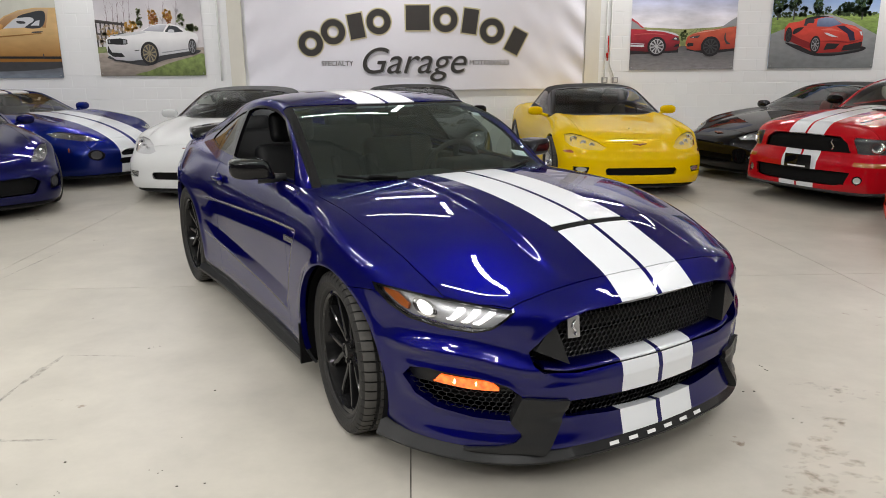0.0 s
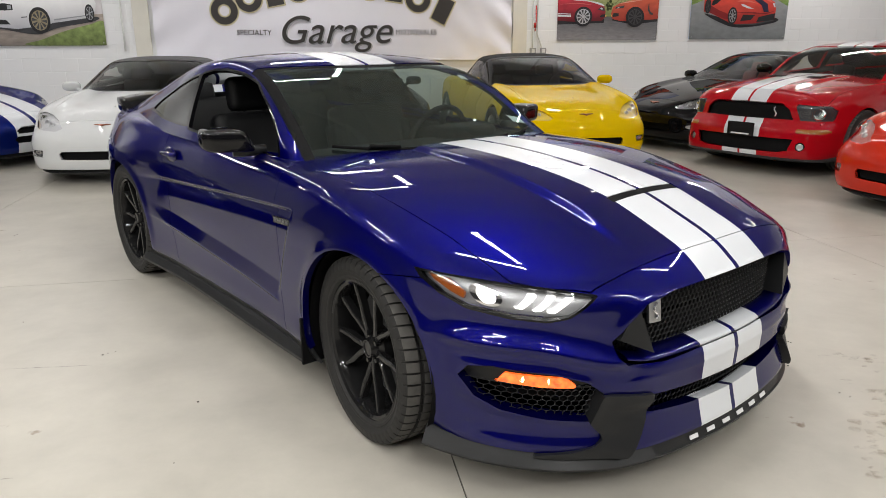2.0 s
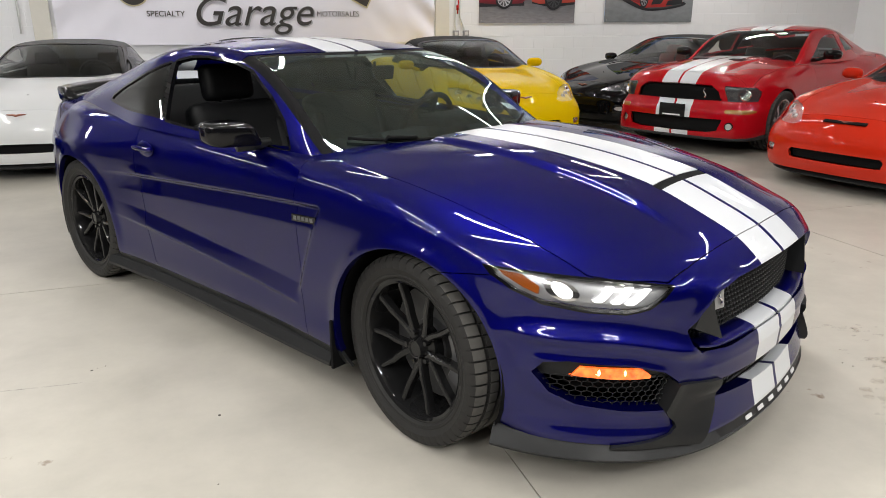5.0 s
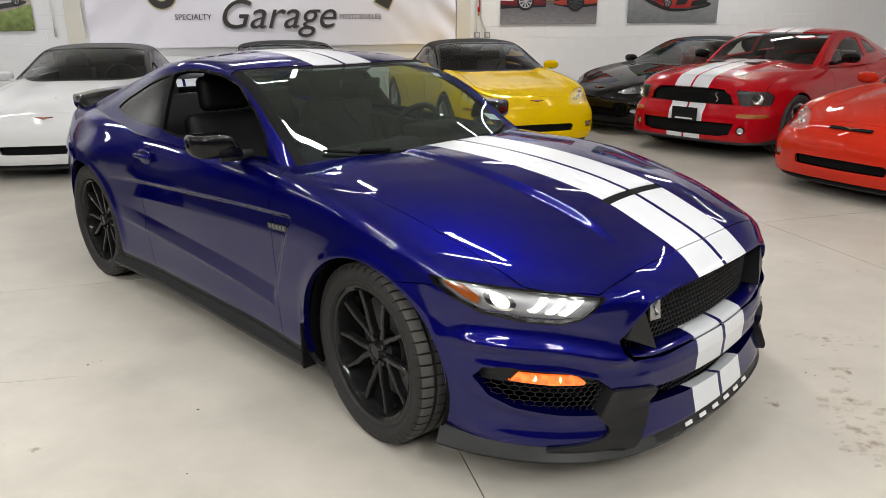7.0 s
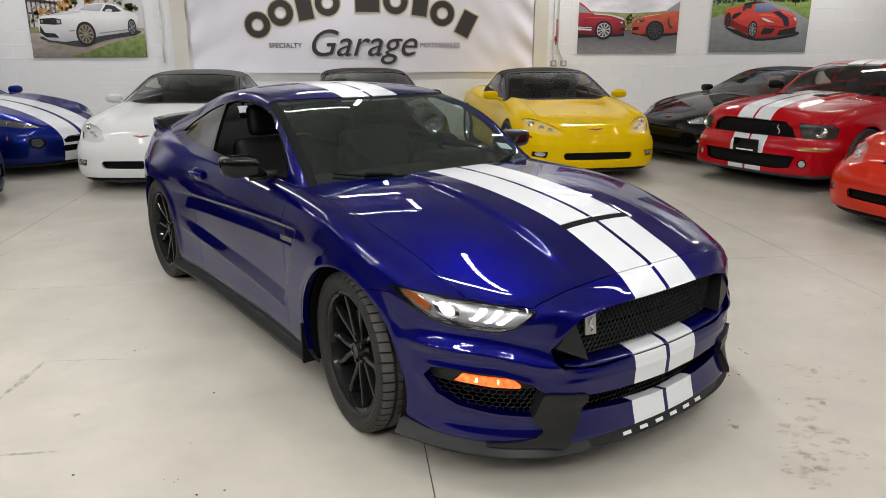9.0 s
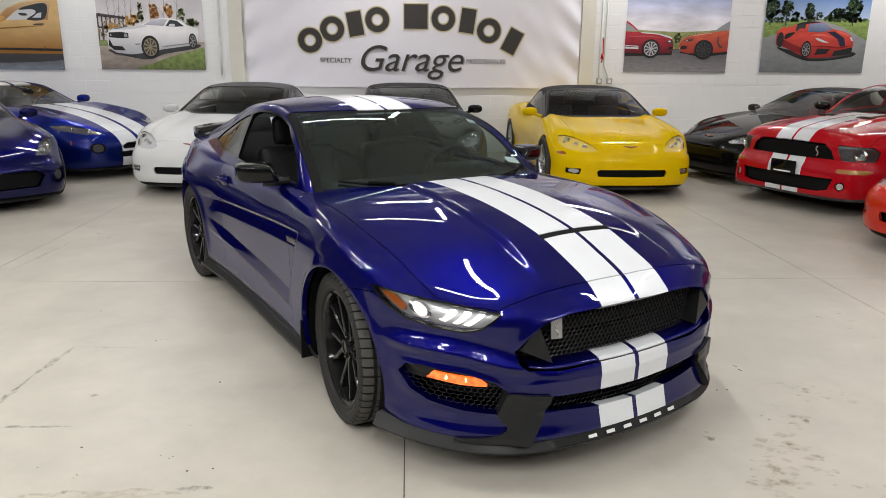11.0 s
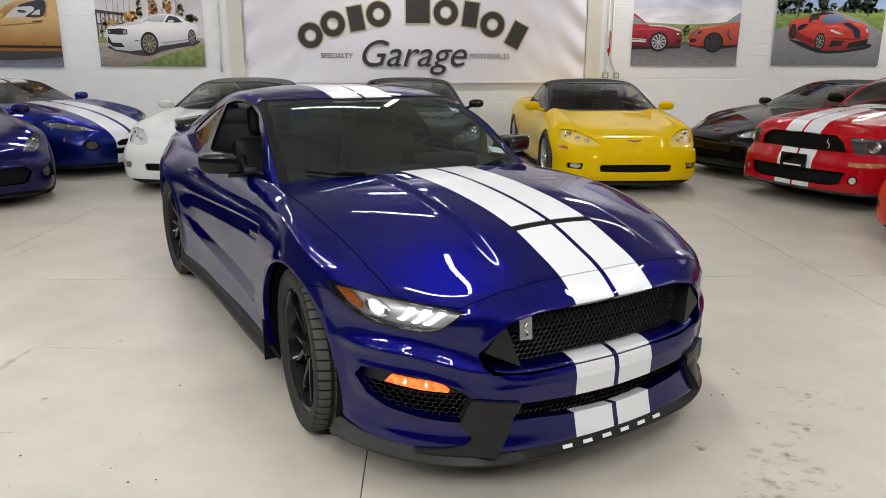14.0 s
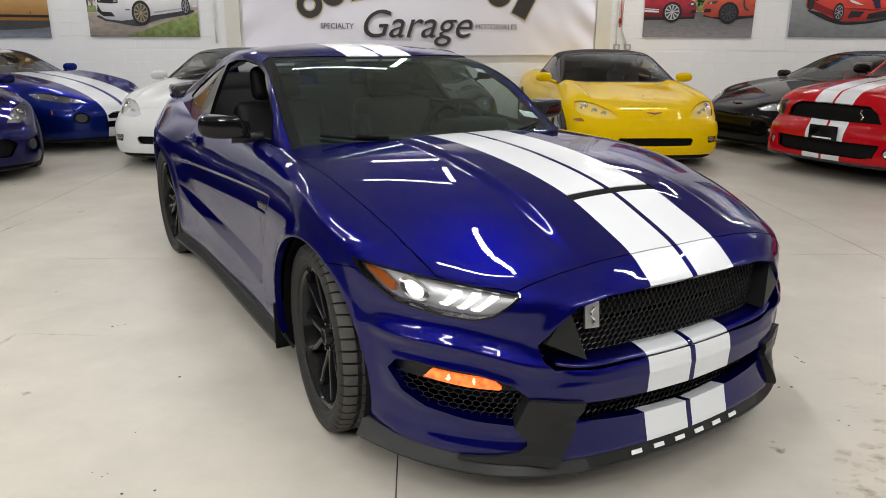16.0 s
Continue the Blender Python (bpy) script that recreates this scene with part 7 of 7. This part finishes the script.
def build_posters():
    dark = tone("dark", (0.014, 0.014, 0.017))
    soft_dark = tone("soft_dark", (0.05, 0.05, 0.055), 0.3, 10)
    grey = tone("grey", (0.30, 0.31, 0.33), 0.15, 8)
    pale = tone("pale", (0.62, 0.63, 0.66), 0.12, 8)
    rim = tone("rim", (0.26, 0.22, 0.14), 0.3, 20)
    silver = tone("silver_rim", (0.42, 0.42, 0.45), 0.2, 20)
    glass = tone("glass", (0.035, 0.04, 0.05), 0.4, 6)
    a = 1.40
    # gold coupe at dusk
    z0, z1 = 1.37, 2.68
    gold = wash("gold_car", (0.30, 0.13, 0.02), (0.66, 0.44, 0.20), z0 + 0.30, z0 + 0.80, 0.10, 3, 3)
    build_poster(-7.60, -5.72, z0, z1, "poster of a gold coupe side-on in evening light", wash("dusk_sky", (0.42, 0.40, 0.40), (0.66, 0.66, 0.58), z0 + 0.4, z1, 0.12, 2), [
        ("ground_shape", wash("dusk_ground", (0.20, 0.23, 0.28), (0.07, 0.06, 0.06), z0, z0 + 0.26, 0.2, 6, 3), [(0, 0), (1, 0), (1, 0.20), (0, 0.20)], False),
        ("shadow_shape", soft_dark, [(0, 0.10), (0.55, 0.085), (1, 0.13), (1, 0.24), (0, 0.24)], True),
        ("car_shape", gold, [(0, 0.20), (0.0, 0.56), (0.30, 0.58), (0.43, 0.62), (0.55, 0.76), (0.68, 0.83), (0.82, 0.86), (1.0, 0.86), (1.0, 0.20)], False),
        ("roof_shape", wash("roof", (0.36, 0.16, 0.05), (0.60, 0.42, 0.25), z0 + 0.8, z0 + 1.12, 0.1, 4), [(0.44, 0.61), (0.56, 0.75), (0.69, 0.82), (0.83, 0.85), (0.94, 0.845), (0.90, 0.62), (0.87, 0.62), (0.90, 0.82), (0.74, 0.80), (0.62, 0.72), (0.52, 0.60)], False),
        ("window_shape", pale, [(0.53, 0.61), (0.63, 0.72), (0.74, 0.79), (0.89, 0.81), (0.86, 0.63)], False), ("cabin_shape", glass, [(0.66, 0.74), (0.74, 0.79), (0.90, 0.815), (0.87, 0.63), (0.72, 0.62), (0.80, 0.70), (0.78, 0.745)], True),
        ("pane_shape", pale, [(0.77, 0.645), (0.82, 0.70), (0.855, 0.71), (0.845, 0.645)], False), ("mirror_shape", soft_dark, [(0.655, 0.70), (0.72, 0.695), (0.725, 0.67), (0.67, 0.67)], True),
        ("crease_shape", wash("crease", (0.26, 0.12, 0.03), (0.36, 0.18, 0.05), z0 + 0.5, z0 + 0.8, 0.1), [(0.0, 0.475), (0.35, 0.505), (0.85, 0.555), (0.86, 0.545), (0.35, 0.485), (0.0, 0.455)], False),
        ("handle_shape", soft_dark, [(0.78, 0.57), (0.86, 0.575), (0.86, 0.562), (0.78, 0.555)], True), ("mirror_shape", wash("mirror", (0.45, 0.18, 0.03), (0.60, 0.32, 0.10), z0 + 0.7, z0 + 0.85), [(0.40, 0.60), (0.46, 0.66), (0.53, 0.655), (0.50, 0.59)], True),
        ("sill_shape", dark, [(0.0, 0.275), (1, 0.265), (1, 0.235), (0.0, 0.25)], False), ("door_gap_shape", soft_dark, [(0.845, 0.30), (0.853, 0.30), (0.853, 0.24), (0.845, 0.24)], False),
        ("tyre_shape", dark, disc(0.02, 0.20, 0.10, a), False), ("rim_shape", rim, disc(0.02, 0.20, 0.065, a), False)])
    # white coupe among autumn trees
    z0, z1 = 1.39, 2.68
    white = wash("white_car", (0.42, 0.42, 0.46), (0.82, 0.81, 0.82), z0 + 0.25, z0 + 0.62, 0.05, 4)
    build_poster(-5.10, -3.345, z0, z1, "poster of a white coupe among autumn trees", wash("pale_sky", (0.70, 0.66, 0.68), (0.48, 0.46, 0.50), z0 + 0.6, z1, 0.10, 2.4), [
        ("path_shape", wash("path", (0.20, 0.17, 0.15), (0.46, 0.39, 0.34), z0, z0 + 0.42, 0.25, 5, 3), [(0, 0), (1, 0), (1, 0.36), (0, 0.30)], False),
        ("bare_tree_shape", tone("bark", (0.22, 0.18, 0.19), 0.3, 20), stems(3, (0.12, 0.16, 0.21, 0.27, 0.31, 0.50, 0.62, 0.75), 0.55, 0.96), False),
        ("bridge_shape", tone("bridge", (0.075, 0.065, 0.065), 0.4, 25), [[(0.0, 0.71), (0.0, 0.67), (0.28, 0.63), (0.28, 0.66)], [(0, 0.54), (0, 0.52), (0.28, 0.52), (0.28, 0.54)]] + [[(q * 0.04 + 0.0, 0.34), (q * 0.04 + 0.014, 0.34), (q * 0.04 + 0.014, 0.68), (q * 0.04, 0.68)] for q in range(7)], False),
        ("thicket_shape", tone("thicket", (0.34, 0.27, 0.20), 0.4, 18), leaves(5, 0.14, 0.50, 0.16, 0.14, 60, 0.016), False),
        ("autumn_tree_shape", tone("autumn", (0.58, 0.30, 0.06), 0.5, 25), leaves(1, 0.33, 0.62, 0.06, 0.07, 40, 0.014) + leaves(2, 0.54, 0.74, 0.05, 0.09, 40, 0.013) + leaves(3, 0.68, 0.76, 0.04, 0.08, 36, 0.012) + leaves(4, 0.15, 0.54, 0.05, 0.05, 20, 0.012), False),
        ("rust_tree_shape", tone("rust", (0.42, 0.16, 0.05), 0.5, 25), leaves(11, 0.55, 0.70, 0.045, 0.07, 22, 0.010) + leaves(12, 0.69, 0.71, 0.035, 0.06, 18, 0.010), False),
        ("green_tree_shape", tone("dark_tree", (0.16, 0.19, 0.09), 0.4, 20), leaves(6, 0.415, 0.72, 0.028, 0.12, 44, 0.012) + leaves(7, 0.80, 0.71, 0.035, 0.07, 30, 0.012) + leaves(8, 0.90, 0.60, 0.06, 0.05, 30, 0.014), False),
        ("grass_shape", wash("grass", (0.13, 0.17, 0.05), (0.24, 0.32, 0.10), z0, z0 + 0.4, 0.35, 14), [(0.36, 0.01), (1, 0.01), (1, 0.27), (0.88, 0.24), (0.66, 0.16), (0.48, 0.07)], True),
        ("verge_shape", wash("verge", (0.16, 0.20, 0.06), (0.24, 0.28, 0.12), z0, z0 + 0.5, 0.3, 14), [(0.0, 0.29), (0.09, 0.30), (0.09, 0.37), (0.0, 0.37)], False),
        ("shadow_shape", soft_dark, [(0.08, 0.24), (0.25, 0.17), (0.46, 0.13), (0.62, 0.20), (0.93, 0.28), (0.90, 0.33), (0.3, 0.28)], True),
        ("car_shape", white, [(0.09, 0.27), (0.08, 0.36), (0.085, 0.46), (0.14, 0.51), (0.28, 0.54), (0.42, 0.565), (0.50, 0.62), (0.58, 0.65), (0.69, 0.655), (0.78, 0.63), (0.86, 0.56), (0.94, 0.53), (0.955, 0.48), (0.94, 0.37), (0.86, 0.31), (0.60, 0.255), (0.42, 0.21), (0.30, 0.19), (0.16, 0.21)], False),
        ("hood_shape", tone("hood_shade", (0.60, 0.60, 0.63), 0.06), [(0.12, 0.505), (0.20, 0.53), (0.42, 0.562), (0.46, 0.545), (0.30, 0.51)], True), ("stripe_shape", soft_dark, [(0.13, 0.505), (0.17, 0.508), (0.30, 0.548), (0.26, 0.545)], False),
        ("screen_shape", wash("screen", (0.30, 0.31, 0.36), (0.60, 0.60, 0.66), z0 + 0.7, z0 + 0.84), [(0.44, 0.568), (0.51, 0.62), (0.58, 0.642), (0.67, 0.645), (0.63, 0.555)], False),
        ("window_shape", glass, [(0.645, 0.555), (0.69, 0.635), (0.76, 0.62), (0.82, 0.555), (0.72, 0.545)], False), ("mirror_shape", pale, [(0.68, 0.545), (0.685, 0.58), (0.73, 0.58), (0.73, 0.55)], True),
        ("grille_shape", dark, [(0.10, 0.405), (0.10, 0.465), (0.22, 0.475), (0.285, 0.46), (0.285, 0.40), (0.22, 0.395)], False), ("lamp_shape", grey, [[(0.245, 0.41), (0.245, 0.455), (0.275, 0.45), (0.275, 0.41)], [(0.11, 0.42), (0.11, 0.45), (0.125, 0.45), (0.125, 0.42)]], False),
        ("intake_shape", dark, [(0.10, 0.385), (0.13, 0.30), (0.22, 0.29), (0.25, 0.24), (0.14, 0.245), (0.09, 0.30)], False), ("lip_shape", soft_dark, [(0.09, 0.25), (0.16, 0.205), (0.30, 0.185), (0.38, 0.20), (0.30, 0.175), (0.15, 0.19)], False),
        ("crease_shape", grey, [(0.60, 0.30), (0.86, 0.345), (0.86, 0.335), (0.60, 0.285)], False), ("sill_shape", soft_dark, [(0.58, 0.255), (0.86, 0.31), (0.86, 0.29), (0.58, 0.235)], False), ("marker_shape", soft_dark, [(0.345, 0.325), (0.39, 0.33), (0.39, 0.32), (0.345, 0.315)], False),
        ] + wheel_layers(0.485, 0.285, 0.085, a * 1.25, dark, soft_dark, rim, 10) + wheel_layers(0.895, 0.365, 0.038, a * 1.9, dark, soft_dark, grey, 6))
    # two red cars nose to nose
    z0, z1 = 1.43, 2.74
    wine = wash("wine_car", (0.10, 0.006, 0.012), (0.46, 0.03, 0.05), z0 + 0.30, z0 + 0.68, 0.2, 6, 2)
    orange = wash("orange_car", (0.30, 0.03, 0.02), (0.66, 0.13, 0.07), z0 + 0.30, z0 + 0.75, 0.15, 6, 2)
    build_poster(3.94, 5.78, z0, z1, "poster of two red cars nose to nose on a road", wash("cloud_sky", (0.74, 0.72, 0.78), (0.34, 0.40, 0.66), z0 + 0.85, z1, 0.28, 1.5, 3.5), [
        ("field_shape", wash("field", (0.15, 0.19, 0.06), (0.30, 0.33, 0.14), z0 + 0.3, z0 + 0.7, 0.3, 9, 4), [(0, 0.28), (1, 0.28), (1, 0.54), (0.75, 0.535), (0.5, 0.52), (0.2, 0.535), (0, 0.53)], True),
        ("furrow_shape", tone("furrow", (0.13, 0.15, 0.06), 0.3, 12), [[(0.55 + 0.05 * q, 0.46), (0.56 + 0.05 * q, 0.46), (0.62 + 0.02 * q, 0.525), (0.615 + 0.02 * q, 0.525)] for q in range(6)], False),
        ("road_shape", wash("road", (0.24, 0.23, 0.24), (0.10, 0.10, 0.11), z0, z0 + 0.40, 0.15, 8, 4), [(0, 0), (1, 0), (1, 0.30), (0, 0.30)], False),
        ("hedge_shape", tone("hedge", (0.07, 0.10, 0.03), 0.5, 18), leaves(21, 0.505, 0.44, 0.03, 0.06, 26, 0.012), False),
        ("shadow_shape", dark, [[(0, 0.20), (0.46, 0.22), (0.46, 0.27), (0, 0.28)], [(0.54, 0.25), (0.75, 0.20), (1, 0.24), (1, 0.29), (0.54, 0.28)]], False),
        ("car_shape", wine, [(0, 0.25), (0, 0.52), (0.12, 0.515), (0.28, 0.50), (0.40, 0.47), (0.455, 0.42), (0.47, 0.36), (0.465, 0.29), (0.44, 0.25), (0.2, 0.23)], False),
        ("car_shape", orange, [(1, 0.27), (1, 0.55), (0.84, 0.52), (0.70, 0.50), (0.60, 0.465), (0.54, 0.42), (0.525, 0.34), (0.54, 0.27), (0.62, 0.245), (0.8, 0.25)], False),
        ("screen_shape", grey, [[(0, 0.66), (0.04, 0.62), (0.13, 0.525), (0.0, 0.525)], [(1, 0.67), (0.94, 0.62), (0.85, 0.53), (1, 0.555)]], False), ("roof_shape", wine, [(0, 0.66), (0.0, 0.63), (0.06, 0.58), (0.10, 0.535), (0.125, 0.53), (0.06, 0.605)], False),
        ("hood_shape", pale, [[(0.16, 0.512), (0.30, 0.50), (0.42, 0.465), (0.455, 0.43), (0.40, 0.45), (0.30, 0.485), (0.16, 0.50)]], True), ("hood_shape", tone("hood_glare", (0.70, 0.34, 0.28), 0.1), [(0.60, 0.46), (0.70, 0.492), (0.86, 0.515), (0.80, 0.50), (0.68, 0.475)], True),
        ("glare_shape", tone("red_glare", (0.52, 0.10, 0.10), 0.2), [(0.02, 0.45), (0.20, 0.47), (0.35, 0.44), (0.20, 0.455)], True),
        ("stripe_shape", pale, [[(0, 0.345), (0.13, 0.335), (0.13, 0.325), (0, 0.333)], [(0, 0.325), (0.13, 0.315), (0.13, 0.295), (0, 0.30)]], False), ("lamp_shape", soft_dark, [[(0.39, 0.385), (0.42, 0.42), (0.455, 0.41), (0.46, 0.37)], [(0.56, 0.40), (0.57, 0.42), (0.66, 0.44), (0.64, 0.405)]], False),
        ("lamp_shape", pale, [[(0.41, 0.395), (0.425, 0.412), (0.44, 0.405), (0.435, 0.385)], [(0.575, 0.405), (0.60, 0.42), (0.605, 0.408)]], False),
        ("intake_shape", dark, [[(0.535, 0.31), (0.55, 0.345), (0.60, 0.34), (0.60, 0.305), (0.55, 0.295)], [(0.41, 0.29), (0.465, 0.30), (0.465, 0.33), (0.43, 0.325)]], False), ("scoop_shape", soft_dark, [(0.90, 0.47), (0.91, 0.38), (0.95, 0.33), (0.915, 0.33), (0.89, 0.40)], True),
        ("marker_shape", tone("amber", (0.75, 0.35, 0.08), 0.1), [[(0.465, 0.30), (0.475, 0.30), (0.475, 0.32), (0.465, 0.32)], [(0.525, 0.30), (0.535, 0.30), (0.535, 0.32), (0.525, 0.32)]], False),
        ] + wheel_layers(0.25, 0.30, 0.088, a, dark, soft_dark, silver, 10) + wheel_layers(0.765, 0.295, 0.092, a, dark, dark, soft_dark, 10))
    # red low car on a tree-lined road
    z0, z1 = 1.44, 2.75
    red = wash("red_car", (0.30, 0.012, 0.012), (0.70, 0.075, 0.05), z0 + 0.25, z0 + 0.70, 0.15, 5, 2)
    shade = tone("red_shade", (0.22, 0.010, 0.012), 0.2, 8)
    build_poster(6.40, 8.29, z0, z1, "poster of a red low sports car on a tree-lined road", wash("blue_sky", (0.50, 0.62, 0.82), (0.12, 0.24, 0.56), z0 + 0.85, z1, 0.08, 2), [
        ("grass_shape", wash("meadow", (0.11, 0.20, 0.04), (0.26, 0.36, 0.10), z0 + 0.4, z0 + 0.9, 0.35, 10, 3), [(0, 0.40), (1, 0.40), (1, 0.70), (0.5, 0.70), (0, 0.65)], False),
        ("road_shape", wash("lane", (0.17, 0.18, 0.19), (0.34, 0.35, 0.36), z0, z0 + 0.9, 0.12, 6, 2), [(0, 0), (1, 0), (1, 0.43), (0.75, 0.60), (0.53, 0.69), (0.47, 0.69), (0.2, 0.55), (0, 0.44)], False),
        ("hedge_shape", tone("far_hedge", (0.055, 0.09, 0.035), 0.4, 16), leaves(31, 0.15, 0.68, 0.16, 0.03, 40, 0.016) + leaves(32, 0.42, 0.70, 0.10, 0.025, 30, 0.012) + leaves(33, 0.78, 0.71, 0.22, 0.04, 60, 0.018), False),
        ("trunk_shape", soft_dark, [[(u - 0.006, 0.62), (u + 0.006, 0.62), (u + 0.004, 0.78), (u - 0.004, 0.78)] for u in (0.05, 0.20, 0.42, 0.84)], False),
        ("tree_shape", tone("tree", (0.022, 0.045, 0.022), 0.5, 18), leaves(34, 0.05, 0.83, 0.075, 0.13, 90, 0.016) + leaves(35, 0.20, 0.83, 0.055, 0.10, 60, 0.014) + leaves(36, 0.42, 0.80, 0.045, 0.10, 60, 0.013) + leaves(37, 0.52, 0.75, 0.03, 0.04, 20, 0.010)
         + leaves(38, 0.84, 0.84, 0.07, 0.13, 90, 0.016) + leaves(39, 0.70, 0.77, 0.09, 0.06, 60, 0.015) + leaves(40, 0.29, 0.75, 0.03, 0.05, 24, 0.011), False),
        ("tree_light_shape", tone("tree_light", (0.06, 0.11, 0.04), 0.5, 18), leaves(41, 0.05, 0.86, 0.06, 0.09, 26, 0.011) + leaves(42, 0.21, 0.85, 0.04, 0.07, 18, 0.010) + leaves(43, 0.42, 0.83, 0.035, 0.07, 18, 0.009) + leaves(44, 0.83, 0.87, 0.055, 0.09, 26, 0.011), False),
        ("shadow_shape", dark, [(0.14, 0.33), (0.40, 0.17), (0.62, 0.16), (0.88, 0.22), (0.86, 0.28), (0.4, 0.27)], True),
        ("car_shape", red, [(0.13, 0.36), (0.125, 0.52), (0.16, 0.58), (0.26, 0.60), (0.33, 0.645), (0.45, 0.665), (0.56, 0.655), (0.66, 0.575), (0.78, 0.54), (0.855, 0.48), (0.875, 0.40), (0.87, 0.27), (0.80, 0.23), (0.66, 0.20), (0.50, 0.185), (0.42, 0.20), (0.30, 0.28), (0.20, 0.34)], False),
        ("side_shape", shade, [(0.14, 0.38), (0.17, 0.36), (0.36, 0.26), (0.38, 0.32), (0.28, 0.38), (0.16, 0.45)], True), ("roof_shape", dark, [(0.31, 0.615), (0.34, 0.65), (0.45, 0.67), (0.53, 0.66), (0.44, 0.645), (0.37, 0.62)], True),
        ("window_shape", glass, [(0.30, 0.545), (0.31, 0.62), (0.39, 0.635), (0.41, 0.545)], False), ("screen_shape", wash("screen_blue", (0.08, 0.10, 0.20), (0.28, 0.36, 0.55), z0 + 0.68, z0 + 0.86, 0.2), [(0.42, 0.535), (0.425, 0.63), (0.50, 0.65), (0.57, 0.645), (0.66, 0.565), (0.55, 0.53)], False),
        ("pillar_shape", red, [(0.38, 0.54), (0.40, 0.62), (0.425, 0.635), (0.42, 0.54)], False), ("stripe_shape", tone("navy", (0.02, 0.018, 0.05), 0.2), [(0.61, 0.535), (0.68, 0.545), (0.78, 0.46), (0.80, 0.355), (0.75, 0.35), (0.72, 0.44)], False),
        ("hood_shape", tone("hood_glare_red", (0.74, 0.16, 0.12), 0.1), [[(0.46, 0.49), (0.56, 0.51), (0.68, 0.46), (0.60, 0.48)], [(0.70, 0.545), (0.77, 0.53), (0.83, 0.48), (0.78, 0.50)]], True),
        ("crease_shape", shade, [(0.45, 0.345), (0.62, 0.355), (0.75, 0.34), (0.86, 0.37), (0.75, 0.325), (0.60, 0.34)], True),
        ("intake_shape", dark, [[(0.51, 0.235), (0.535, 0.32), (0.66, 0.315), (0.62, 0.25)], [(0.68, 0.225), (0.70, 0.29), (0.87, 0.34), (0.865, 0.26), (0.80, 0.235)]], False), ("lip_shape", soft_dark, [(0.46, 0.195), (0.66, 0.205), (0.86, 0.255), (0.86, 0.24), (0.66, 0.185), (0.47, 0.18)], False),
        ("scoop_shape", dark, [(0.205, 0.44), (0.22, 0.505), (0.30, 0.525), (0.25, 0.46)], True), ("lamp_shape", pale, [[(0.50, 0.455), (0.53, 0.455), (0.64, 0.395), (0.58, 0.40), (0.52, 0.43)], [(0.83, 0.47), (0.85, 0.47), (0.865, 0.42), (0.85, 0.42)]], False),
        ("mirror_shape", red, [(0.33, 0.545), (0.34, 0.575), (0.40, 0.57), (0.40, 0.54)], True),
        ] + wheel_layers(0.425, 0.305, 0.048, a * 1.65, dark, dark, grey, 8) + wheel_layers(0.165, 0.43, 0.030, a * 2.3, dark, dark, soft_dark, 6))


def build_wall_fittings():
    bm = bmesh.new()
    box(bm, 3.15, 3.40, WALL_Y - 0.03, WALL_Y - 0.002, 0, CEIL_Z, 0.004)
    tagged(part("column", bm, CREAM, None), "cream painted flat column on the wall", "column", kind="structure")
    bm = bmesh.new()
    box(bm, -2.92, -2.68, WALL_Y - 0.03, WALL_Y - 0.002, 0, CEIL_Z, 0.004)
    tagged(part("column", bm, CREAM, None), "cream painted flat column on the wall", "column", kind="structure")
    for xs, zb in (((3.51, 3.59), 1.45), ((-3.08,), 1.65)):
        for x in xs:
            bm = bmesh.new()
            side = 0.06 if x == xs[-1] and len(xs) > 1 else -0.0
            tube(bm, [(x, WALL_Y - 0.025, CEIL_Z - 0.01), (x, WALL_Y - 0.025, zb + 0.08), (x + side, WALL_Y - 0.025, zb - 0.06), (x + side * 1.5, WALL_Y - 0.025, 1.30)], 0.014, 10)
            tagged(part("conduit", bm, PIPE, None, smooth=True), "thin white painted conduit running down the wall", "conduit")
    for x in (3.515, 3.70):
        so = thing("socket_box", pose(x, WALL_Y - 0.002, 1.26), "small grey electrical socket box on the wall", "socket", "sockets")
        bm = bmesh.new()
        box(bm, -0.05, 0.05, -0.05, 0.0, -0.05, 0.05, 0.006)
        part("housing", bm, BOX_GREY, so)
        bm = bmesh.new()
        box(bm, -0.025, 0.025, -0.056, -0.0505, -0.03, 0.03, 0.004)
        part("plate", bm, PIPE, so)
    bm = bmesh.new()
    tube(bm, [(3.55, WALL_Y - 0.04, 2.0), (3.555, WALL_Y - 0.045, 1.75), (3.54, WALL_Y - 0.045, 1.58)], 0.010, 8)
    tube(bm, [(3.54, WALL_Y - 0.045, 1.72), (3.54, WALL_Y - 0.045, 1.64)], 0.022, 10)
    tagged(part("hanging_plug", bm, RED_LAMP, None, smooth=True), "red plug on a short hanging cable", "plug")


build_banner()
build_posters()
build_wall_fittings()
build_hero(HERO)
build_parked()
